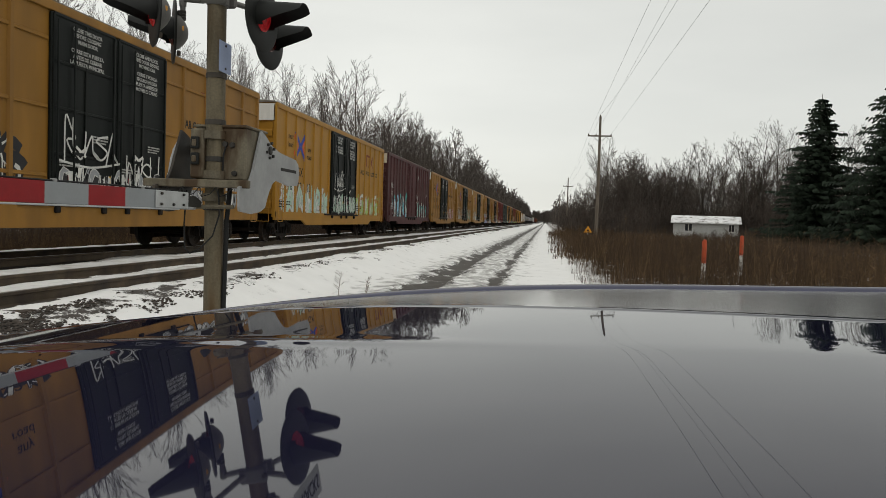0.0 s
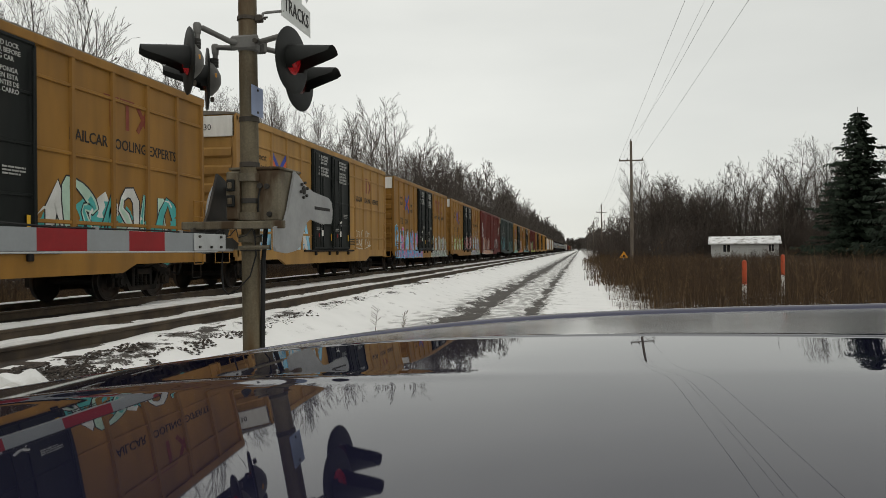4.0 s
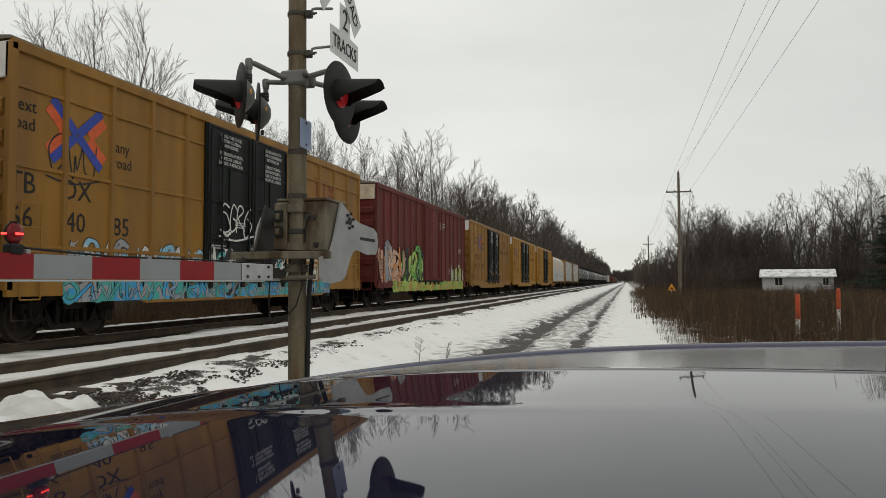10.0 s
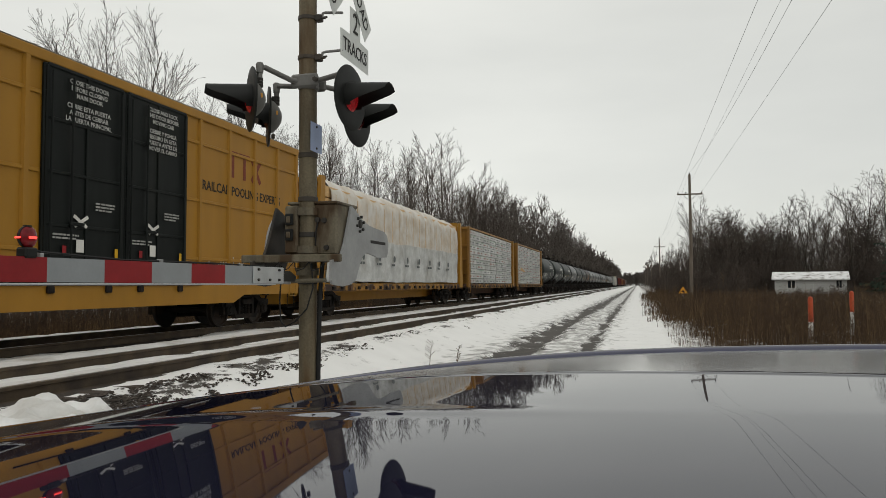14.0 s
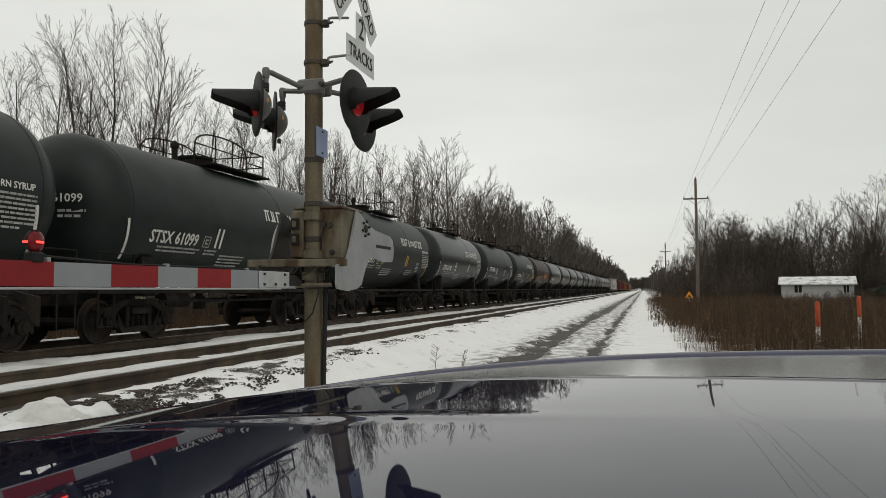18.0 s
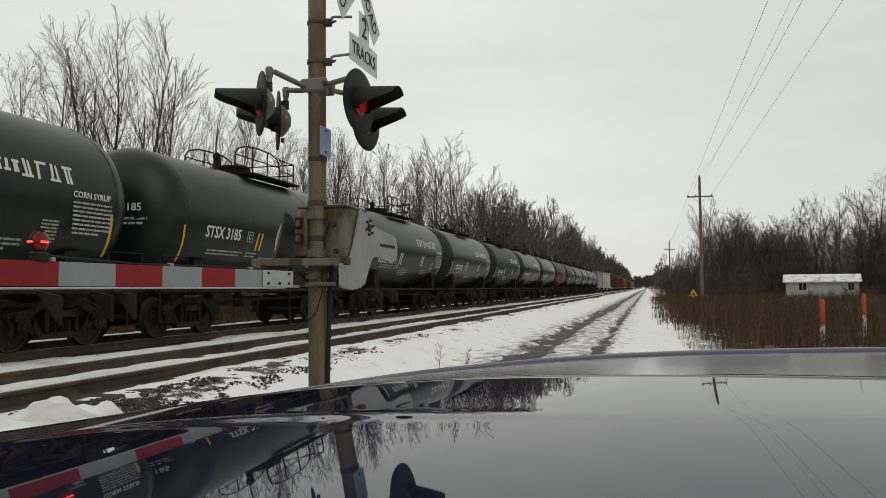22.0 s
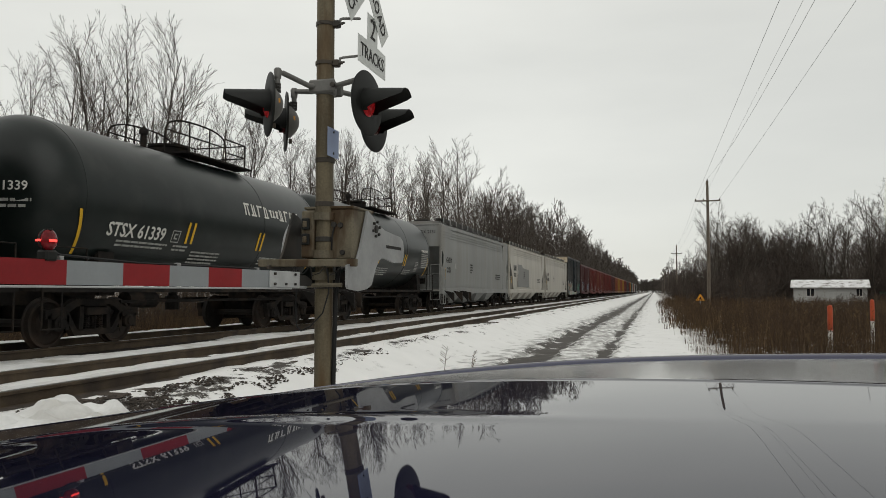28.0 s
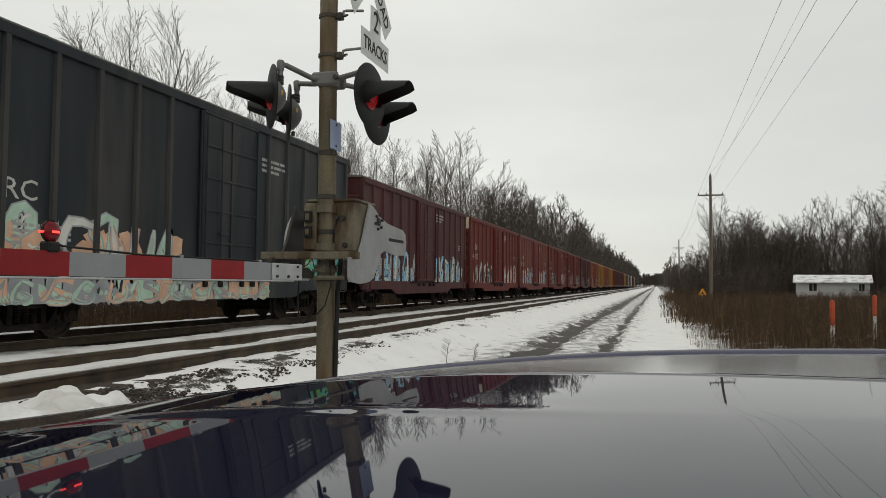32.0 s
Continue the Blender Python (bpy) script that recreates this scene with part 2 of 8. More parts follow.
M["darkcase"] = mat("dark_grey_casting", (0.035, 0.033, 0.03), 0.6, 0.1, dark=0.7, dirt=(0.1, 0.08, 0.06), bump=0.2)
M["lampblack"] = mat("flat_black_signal_paint", (0.010, 0.011, 0.010), 0.55, dark=0.7, bump=0.05)
M["silverpaint"] = mat("aluminium_paint", (0.15, 0.147, 0.138), 0.55, 0.1, dark=0.8, bump=0.08)
M["lens"] = mat("red_signal_lens", (0.30, 0.010, 0.013), 0.2, dark=0.3, scale=40, fine=120, glow=0.24, bump=0.2)
M["lens_dim"] = mat("unlit_red_signal_lens", (0.05, 0.005, 0.006), 0.2, dark=0.5, scale=40, fine=120, glow=0.02, bump=0.2)
M["amber"] = mat("amber_side_light", (0.45, 0.22, 0.04), 0.3, dark=0.8, glow=0.15, bump=0)
M["filament"] = mat("lit_red_lamp_element", (1.0, 0.05, 0.04), 0.3, dark=0.9, glow=2.2, bump=0)
M["armlens"] = mat("red_gate_lamp_lens", (0.16, 0.008, 0.012), 0.2, dark=0.5, scale=30, glow=0.05, bump=0.1)
M["armred"] = mat("red_reflective_sheeting", (0.24, 0.012, 0.015), 0.4, dark=0.85, scale=5, dirt=(0.16, 0.02, 0.02), dirt_at=0.7, bump=0.03)
M["armwhite"] = mat("grey_white_reflective_sheeting", (0.25, 0.265, 0.275), 0.4, dark=0.9, scale=5, dirt=(0.22, 0.22, 0.21), dirt_at=0.68, bump=0.03)
M["armedge"] = mat("bare_aluminium_edge", (0.42, 0.43, 0.43), 0.45, 0.2, dark=0.85, bump=0.03)
M["signwhite"] = mat("white_sign_sheeting", (0.58, 0.60, 0.58), 0.45, dark=0.92, scale=4, dirt=(0.42, 0.42, 0.38), dirt_at=0.7, bump=0.02)
M["signblue"] = mat("pale_blue_sign_plate", (0.30, 0.36, 0.52), 0.5, dark=0.9, bump=0.02)
M["cable"] = mat("black_rubber_cable", (0.012, 0.012, 0.012), 0.6, bump=0)
M["wire"] = mat("weathered_conductor", (0.12, 0.12, 0.12), 0.5, 0.5, bump=0)
M["polewood"] = mat("weathered_pole_wood", (0.15, 0.125, 0.10), 0.9, dark=0.6, scale=6, stretch=(3, 3, 0.2), bump=0.5)
M["bark"] = mat("grey_brown_bark", (0.075, 0.064, 0.053), 0.95, dark=0.6, scale=5, stretch=(2, 2, 0.4), bump=0.5, vary=0.25)
M["twig"] = mat("grey_brown_twigs", (0.088, 0.075, 0.065), 0.95, dark=0.7, scale=2, bump=0, vary=0.28)
M["twig_red"] = mat("reddish_brown_twigs", (0.078, 0.061, 0.051), 0.95, dark=0.7, scale=2, bump=0, vary=0.3)
M["needle"] = mat("dark_spruce_needles", (0.017, 0.028, 0.016), 0.8, dark=0.55, scale=3, bump=0, vary=0.3, island=True)
M["weed"] = mat("dry_brown_weeds", (0.066, 0.042, 0.025), 0.95, dark=0.55, scale=0.6, dirt=(0.115, 0.074, 0.036), dirt_at=0.58, dirt_scale=0.25, bump=0, vary=0.5, island=True)
M["weed_tan"] = mat("pale_dead_stalks", (0.16, 0.105, 0.055), 0.95, dark=0.7, scale=0.4, bump=0, vary=0.35, island=True)
M["weed_dark"] = mat("dark_red_brown_brush", (0.066, 0.045, 0.031), 0.95, dark=0.6, scale=0.3, dirt=(0.10, 0.068, 0.038), dirt_at=0.6, dirt_scale=0.2, bump=0, vary=0.45, island=True)
M["snowpile"] = mat("ploughed_snow", (0.74, 0.74, 0.73), 0.7, dark=0.88, scale=3, fine=30, bump=0.6, dirt=(0.42, 0.40, 0.36), dirt_at=0.64)
M["siding"] = mat("white_house_siding", (0.42, 0.42, 0.405), 0.6, dark=0.9, scale=1, stretch=(0.2, 0.2, 8), bump=0.05)
M["snowroof"] = mat("snow_on_roof", (0.72, 0.72, 0.72), 0.7, dark=0.85, scale=0.8, bump=0.2, dirt=(0.16, 0.14, 0.12), dirt_at=0.62, dirt_scale=1.5)
M["orangemark"] = mat("orange_marker_plastic", (0.42, 0.07, 0.025), 0.5, dark=0.85, bump=0.02)
M["warnyellow"] = mat("orange_yellow_sign_paint", (0.62, 0.27, 0.02), 0.5, dark=0.85, bump=0.02)
M["glassdark"] = mat("dark_window_glass", (0.02, 0.022, 0.025), 0.08, dark=0.9, bump=0)
M["hood"] = mat("dark_blue_car_paint", (0.011, 0.011, 0.026), 0.9, dark=0.9, scale=3, fine=400, bump=0.0, coat=1.0, spec=0.0, coat_ior=1.39)
# the hood's blue made lighter, so the sky's sheen on the lip is painted in
M["lip"] = mat("sky_lightened_blue_car_paint", (0.042, 0.043, 0.080), 0.9, dark=0.9, scale=3, bump=0.0, coat=1.0, spec=0.0, coat_rough=0.06)
# dust film, its base raised further to paint in the reflected sky
M["dusty"] = mat("dusty_sky_pale_blue_car_paint", (0.12, 0.118, 0.12), 0.6, dark=0.85, scale=4, fine=200, bump=0.0, coat=1.0, spec=0.1, coat_rough=0.16)
M["seal"] = mat("black_rubber_seal", (0.01, 0.01, 0.01), 0.7, bump=0)
M["tyre"] = mat("tyre_rubber", (0.02, 0.02, 0.02), 0.85, bump=0.2)
M["asphalt"] = mat("wet_grey_asphalt", (0.05, 0.05, 0.05), 0.7, dark=0.7, scale=3, fine=90, bump=0.4, dirt=(0.3, 0.3, 0.31), dirt_at=0.6, dirt_scale=0.8)


# ---- mesh tools ----
class Build:
    """Collects vertices and faces of one mesh."""

    def __init__(self):
        self.v, self.f = [], []

    def add(self, verts, faces):
        o = len(self.v)
        self.v += [tuple(p) for p in verts]
        self.f += [tuple(i + o for i in q) for q in faces]
        return self

    def box(self, x0, x1, y0, y1, z0, z1):
        v = [(x, y, z) for z in (z0, z1) for y in (y0, y1) for x in (x0, x1)]
        return self.add(v, [(0, 2, 3, 1), (4, 5, 7, 6), (0, 1, 5, 4), (1, 3, 7, 5), (3, 2, 6, 7), (2, 0, 4, 6)])

    def bevel_box(self, x0, x1, y0, y1, z0, z1, b=0.01):
        """A box with its twelve edges cut."""
        v, f = [], []
        xs, ys, zs = (x0, x1), (y0, y1), (z0, z1)
        idx = {}
        for i in range(2):
            for j in range(2):
                for k in range(2):
                    sx, sy, sz = (1 if i == 0 else -1), (1 if j == 0 else -1), (1 if k == 0 else -1)
                    c = (xs[i], ys[j], zs[k])
                    for a in range(3):
                        p = [c[0] + sx * b, c[1] + sy * b, c[2] + sz * b]
                        p[a] = c[a]
                        idx[i, j, k, a] = len(v)
                        v.append(tuple(p))
        for a in range(3):
            for s in range(2):
                o = []
                for (u, w) in ((0, 0), (1, 0), (1, 1), (0, 1)):
                    q = [0, 0, 0]
                    q[a], q[(a + 1) % 3], q[(a + 2) % 3] = s, u, w
                    o.append(idx[q[0], q[1], q[2], a])
                f.append(tuple(o if s else o[::-1]))
        for a in range(3):
            b1, b2 = (a + 1) % 3, (a + 2) % 3
            for s in range(2):
                for t in range(2):
                    o = []
                    for (u, fa) in ((0, b1), (1, b1), (1, b2), (0, b2)):
                        q = [0, 0, 0]
                        q[a], q[b1], q[b2] = u, s, t
                        o.append(idx[q[0], q[1], q[2], fa])
                    f.append(tuple(o if s == t else o[::-1]))
        for i in range(2):
            for j in range(2):
                for k in range(2):
                    o = [idx[i, j, k, a] for a in range(3)]
                    f.append(tuple(o if (i + j + k) % 2 else o[::-1]))
        return self.add(v, f)

    def tube(self, pts, r, seg=8, cap=True):
        """A round bar along points; r is one radius or one for each point."""
        pts = [Vector(p) for p in pts]
        rs = r if isinstance(r, (list, tuple)) else [r] * len(pts)
        v, f = [], []
        side = None
        for i, p in enumerate(pts):
            d = (pts[min(i + 1, len(pts) - 1)] - pts[max(i - 1, 0)]).normalized()
            ref = side if side is not None else (Vector((0, 0, 1)) if abs(d.z) < 0.9 else Vector((1, 0, 0)))
            a = d.cross(ref)
            if a.length < 1e-6:
                a = d.cross(Vector((0, 1, 0)))
            a.normalize()
            b = a.cross(d).normalized()
            side = b
            for k in range(seg):
                t = 2 * math.pi * k / seg
                v.append(p + (a * math.cos(t) + b * math.sin(t)) * rs[i])
        for i in range(len(pts) - 1):
            for k in range(seg):
                k2 = (k + 1) % seg
                f.append((i * seg + k, i * seg + k2, (i + 1) * seg + k2, (i + 1) * seg + k))
        if cap:
            f.append(tuple(range(seg))[::-1])
            f.append(tuple((len(pts) - 1) * seg + k for k in range(seg)))
        return self.add(v, f)

    def lathe(self, profile, axis, centre, seg=24):
        """Turns (along, radius) pairs round an axis 'x', 'y' or 'z' through a centre."""
        a = "xyz".index(axis)
        u, w = (a + 1) % 3, (a + 2) % 3
        v, f = [], []
        for (s, r) in profile:
            for k in range(seg):
                t = 2 * math.pi * k / seg
                p = list(centre)
                p[a] += s
                p[u] += r * math.cos(t)
                p[w] += r * math.sin(t)
                v.append(tuple(p))
        n = len(profile)
        for i in range(n - 1):
            for k in range(seg):
                k2 = (k + 1) % seg
                f.append((i * seg + k, i * seg + k2, (i + 1) * seg + k2, (i + 1) * seg + k))
        if profile[0][1] > 1e-5:
            f.append(tuple(range(seg))[::-1])
        if profile[-1][1] > 1e-5:
            f.append(tuple((n - 1) * seg + k for k in range(seg)))
        return self.add(v, f)

    def prism(self, poly, axis, a0, a1):
        """A flat outline, drawn in the two other axes, given thickness along one axis."""
        a = "xyz".index(axis)
        u, w = (a + 1) % 3, (a + 2) % 3
        v = []
        for s in (a0, a1):
            for (p, q) in poly:
                c = [0, 0, 0]
                c[a], c[u], c[w] = s, p, q
                v.append(tuple(c))
        n = len(poly)
        f = [tuple(range(n))[::-1], tuple(range(n, 2 * n))]
        f += [(i, (i + 1) % n, n + (i + 1) % n, n + i) for i in range(n)]
        return self.add(v, f)

    def mesh(self, name, material, smooth=False):
        me = bpy.data.meshes.new(name)
        me.from_pydata(self.v, [], self.f)
        if isinstance(material, str):
            material = M[material]
        me.materials.append(material)
        if smooth:
            me.polygons.foreach_set("use_smooth", [True] * len(me.polygons))
            me.set_sharp_from_angle(angle=radians(40))
        me.update()
        return me


def part(name, build, material, parent=None, label="", at=None, smooth=False):
    """Links a mesh as one object, under a thing or a part."""
    me = build.mesh(name, material, smooth) if isinstance(build, Build) else build  # a Build, or a mesh that several share
    ob = new(name, me)
    if parent is not None:
        ob.parent = parent
    if at is not None:
        ob.matrix_basis = at
    if label:
        ob["label"] = label
    return ob


def thing(name, label, category, group="", at=None, kind=""):
    ob = tagged(new(name), label, category, group, kind)
    if at is not None:
        ob.matrix_basis = at
    return ob


TEXT = {}


def letters(text, size, material, parent, at, name="lettering", depth=0.004, squeeze=1.0, label="", bold=0.0):
    """Writing as a thin mesh; it reads along x, stands along y and faces z of its own space."""
    key = (text, size, depth, squeeze, bold)
    if key not in TEXT:
        cu = bpy.data.curves.new("lettering", "FONT")
        cu.body, cu.size, cu.extrude, cu.align_x, cu.align_y = text, size, depth / 2, "CENTER", "CENTER"
        cu.resolution_u = 2
        cu.offset = bold * size
        ob = bpy.data.objects.new("lettering", cu)
        me = ob.to_mesh().copy()
        ob.to_mesh_clear()
        bpy.data.objects.remove(ob)
        bpy.data.curves.remove(cu)
        me.transform(Matrix.Diagonal((squeeze, 1, 1, 1)))
        TEXT[key] = me
    me = TEXT[key].copy()
    me.materials.clear()
    me.materials.append(M[material])
    ob = new(name, me)
    ob.parent = parent
    ob.matrix_basis = at
    if label:
        ob["label"] = label
    return ob

# ---- plan: x across the tracks, y along them, z up from the rail heads ----
TRACK_NEAR, TRACK_FAR, HALF_GAUGE = -6.96, -10.9, 0.75
SPEED = 19.4  # metres a second, towards the camera


def ground_height(x, y):
    """Snow-covered ground: a raised track bed, a lower verge with two ruts, a low field beyond."""
    z = -0.62
    bed = max(0.0, min(1.0, (x + 15.5) / 1.6)) * max(0.0, min(1.0, (-4.2 - x) / 1.7))
    z += 0.465 * bed * bed * (3 - 2 * bed)
    if x < -15:
        z -= 0.25 * min(1, (-15 - x) / 3)
    for cx, w, d in ((-2.95, 0.50, 0.10), (-1.33, 0.30, 0.07)):
        cx += 0.12 * math.sin(y * 0.13) + 0.05 * math.sin(y * 0.61)
        q = abs(x - cx) / w
        if q < 1:
            z -= d * (1 - q * q)
        elif q < 1.6:
            z += 0.04 * (1.6 - q)
    if abs(x + 1) < 40 and y < 200:
        z += 0.05 * noise.noise((x * 0.35, y * 0.35, 3.0)) + 0.022 * noise.noise((x * 1.7, y * 1.7, 9.0))
    road = max(0.0, 1 - max(0, abs(y + 1.2) - 3.4) / 1.6)
    if road > 0 and x > -15:
        z = z * (1 - road) + (-0.06 if x < -3 else -0.06 - 0.06 * min(1, (x + 3) / 4)) * road
    return z


def steps(pairs):
    out = []
    for a, b, d in pairs:
        n = max(1, round((b - a) / d))
        out += [a + (b - a) * i / n for i in range(n)]
    return out + [pairs[-1][1]]


GX = steps(((-2500, -300, 550), (-300, -60, 60), (-60, -16, 8), (-16, -3.8, 0.4), (-3.8, 0.6, 0.14), (0.6, 12, 0.6), (12, 60, 8), (60, 300, 60), (300, 2500, 550)))
GY = steps(((-2500, -300, 550), (-300, -40, 40), (-40, -6, 3), (-6, 3, 0.6), (3, 40, 0.22), (40, 90, 1.0), (90, 300, 10), (300, 900, 60), (900, 2900, 500)))
gb = Build()
gb.v = [(x, y, ground_height(x, y)) for y in GY for x in GX]
nx = len(GX)
gb.f = [(j * nx + i, j * nx + i + 1, (j + 1) * nx + i + 1, (j + 1) * nx + i) for j in range(len(GY) - 1) for i in range(nx - 1)]


def ground_material():
    """Trampled snow with bare earth in the ruts, grass and stones showing through in patches."""
    m = bpy.data.materials.new("patchy_snow")
    m.use_nodes = True
    n, l = m.node_tree.nodes, m.node_tree.links
    b = n["Principled BSDF"]
    tc = n.new("ShaderNodeTexCoord")
    sep = n.new("ShaderNodeSeparateXYZ")
    l.new(tc.outputs["Object"], sep.inputs[0])

    def noise_at(scale, detail=6, stretch=None):
        t = n.new("ShaderNodeTexNoise")
        t.inputs["Scale"].default_value, t.inputs["Detail"].default_value = scale, detail
        if stretch:
            mp = n.new("ShaderNodeMapping")
            mp.inputs["Scale"].default_value = stretch
            l.new(tc.outputs["Object"], mp.inputs["Vector"])
            l.new(mp.outputs["Vector"], t.inputs["Vector"])
        else:
            l.new(tc.outputs["Object"], t.inputs["Vector"])
        return t.outputs["Fac"]

    def math_node(op, a, c, d=None):
        k = n.new("ShaderNodeMath")
        k.operation = op
        for i, q in enumerate((a, c, d)):
            if q is None:
                continue
            if isinstance(q, (int, float)):
                k.inputs[i].default_value = q
            else:
                l.new(q, k.inputs[i])
        return k.outputs[0]

    def band(lo, hi, soft):
        """1 between two distances across the tracks."""
        up = n.new("ShaderNodeMapRange")
        l.new(sep.outputs["X"], up.inputs["Value"])
        up.inputs["From Min"].default_value, up.inputs["From Max"].default_value = lo - soft, lo + soft
        dn = n.new("ShaderNodeMapRange")
        l.new(sep.outputs["X"], dn.inputs["Value"])
        dn.inputs["From Min"].default_value, dn.inputs["From Max"].default_value = hi + soft, hi - soft
        return math_node("MULTIPLY", up.outputs[0], dn.outputs[0])

    def mask(value, at, soft):
        mr = n.new("ShaderNodeMapRange")
        l.new(value, mr.inputs["Value"])
        mr.inputs["From Min"].default_value, mr.inputs["From Max"].default_value = at - soft, at + soft
        return mr.outputs[0]

    def mix(fac, a, c):
        x = n.new("ShaderNodeMix")
        x.data_type = "RGBA"
        l.new(fac, x.inputs[0])
        for q, i in ((a, 6), (c, 7)):
            if isinstance(q, tuple):
                x.inputs[i].default_value = (*q, 1)
            else:
                l.new(q, x.inputs[i])
        return x.outputs[2]

    snow = mix(noise_at(1.3), (0.72, 0.715, 0.70), (0.85, 0.845, 0.83))
    earth = mix(noise_at(14, 4), (0.018, 0.014, 0.011), (0.06, 0.048, 0.037))
    straw = mix(noise_at(6, 5), (0.03, 0.02, 0.012), (0.10, 0.068, 0.038))
    patch = noise_at(2.0, 8, (1, 0.36, 1))
    fine = noise_at(9, 5, (1, 0.6, 1))
    wave = math_node("MULTIPLY_ADD", fine, 0.52, patch)
    ruts = math_node("MAXIMUM", band(-3.35, -2.5, 0.42), math_node("MULTIPLY", band(-1.50, -1.15, 0.24), 0.95))
    verge = math_node("MULTIPLY", band(-3.9, -0.6, 0.5), 0.09)
    bed = math_node("MULTIPLY", band(-15.2, -5.0, 0.5), 0.09)
    ballast = math_node("MULTIPLY", band(-6.1, -5.35, 0.35), 0.13)
    need = math_node("ADD", math_node("ADD", math_node("MULTIPLY", ruts, 0.50), verge), math_node("ADD", bed, ballast))
    near = n.new("ShaderNodeMapRange")
    l.new(sep.outputs["Y"], near.inputs["Value"])
    near.inputs["From Min"].default_value, near.inputs["From Max"].default_value = 12.5, 8.5
    scrape = math_node("MULTIPLY", math_node("MULTIPLY", band(-5.85, -4.95, 0.3), near.outputs[0]), 0.15)
    grit = math_node("MULTIPLY_ADD", noise_at(34, 4), 0.34, -0.17)
    soil = mask(math_node("ADD", math_node("ADD", wave, grit), math_node("ADD", need, scrape)), 1.10, 0.035)
    field = math_node("MULTIPLY", mask(sep.outputs["X"], 1.5, 0.7), mask(patch, 0.43, 0.08))
    far_field = math_node("MULTIPLY", band(-400, -14.2, 0.5), mask(patch, 0.38, 0.08))
    churn = mask(math_node("ADD", math_node("ADD", noise_at(3.2, 7, (1, 0.5, 1)), grit), math_node("MULTIPLY", band(-4.1, -0.7, 0.5), 0.24)), 0.73, 0.09)
    slush = mix(math_node("MULTIPLY", churn, 0.92), snow, mix(noise_at(17, 4), (0.12, 0.115, 0.105), (0.42, 0.41, 0.39)))
    c1 = mix(soil, slush, earth)
    c2 = mix(field, c1, straw)
    c3 = mix(far_field, c2, straw)
    l.new(c3, b.inputs["Base Color"])
    b.inputs["Roughness"].default_value = 0.75
    bp = n.new("ShaderNodeBump")
    bp.inputs["Strength"].default_value, bp.inputs["Distance"].default_value = 0.6, 0.03
    l.new(math_node("SUBTRACT", wave, math_node("MULTIPLY", soil, 0.4)), bp.inputs["Height"])
    l.new(bp.outputs["Normal"], b.inputs["Normal"])
    return m


ground = part("ground", gb, ground_material(), smooth=True)
tagged(ground, "snow-covered ground with muddy ruts and brown stubble", "ground", kind="structure")

# rails and ties
RAIL = ((-0.070, -0.17), (0.070, -0.17), (0.070, -0.158), (0.012, -0.145), (0.010, -0.045), (0.036, -0.036), (0.037, -0.006), (0.028, 0.0), (-0.028, 0.0),
        (-0.037, -0.006), (-0.036, -0.036), (-0.010, -0.045), (-0.012, -0.145), (-0.070, -0.158))
for cx, which in ((TRACK_NEAR, "near"), (TRACK_FAR, "far")):
    track = thing("railway_track", "rusty steel rails on snow-covered wooden ties" if which == "near" else "steel rails on snowy ballast under the passing train",
                  "railway track", "parallel main tracks", kind="structure")
    for side in (-1, 1):
        rb = Build()
        xc = cx + side * HALF_GAUGE
        rb.prism([(z, xc + x) for x, z in RAIL], "y", -120, 1600)
        rail = part("rail", rb, "rail", track)
        hb = Build()
        hb.box(xc - 0.026, xc + 0.026, -120, 1600, 0.0005, 0.003)
        part("rail_head", hb, "railhead", rail, "worn shiny running surface")
    ties = Build()
    y = -12.0
    while y < 240:
        w = 0.11 + 0.01 * random.random()
        ties.box(cx - 1.24 + random.uniform(-0.05, 0.05), cx + 1.20 + random.uniform(-0.08, 0.04), y - w, y + w, -0.33, -0.168)
        y += 0.52
    part("tie", ties, "tie", track, "weathered wooden ties half buried in snow")["kind"] = "stuff"

# dark ballast shoulders along the rails; the far bed's colour also holds the train's shade
for cx in (TRACK_NEAR, TRACK_FAR):
    bb_ = Build()
    ys = steps(((-12, 50, 0.5), (50, 140, 3), (140, 900, 30)))
    for yy in ys:
        for i in range(7):
            u = i / 6
            xx = cx - 1.55 + 2.85 * u + 0.10 * noise.noise((yy * 0.8, i * 0.7, cx + 3)) + (0.18 * noise.noise((yy * 0.5, 2.0, cx)) if i in (0, 6) else 0)
            bb_.v.append((xx, yy, -0.155 - (0.09 if i in (0, 6) else 0) + 0.012 * noise.noise((xx * 5, yy * 5, 1))))
    bb_.f = [(j * 7 + i, j * 7 + i + 1, (j + 1) * 7 + i + 1, (j + 1) * 7 + i) for j in range(len(ys) - 1) for i in range(6)]
    tagged(part("ballast_bed", bb_, "gravel" if cx == TRACK_NEAR else "gravel_oily_shaded", smooth=True), "dark stone ballast beside the rails", "ballast", "ballast under the tracks", "structure")

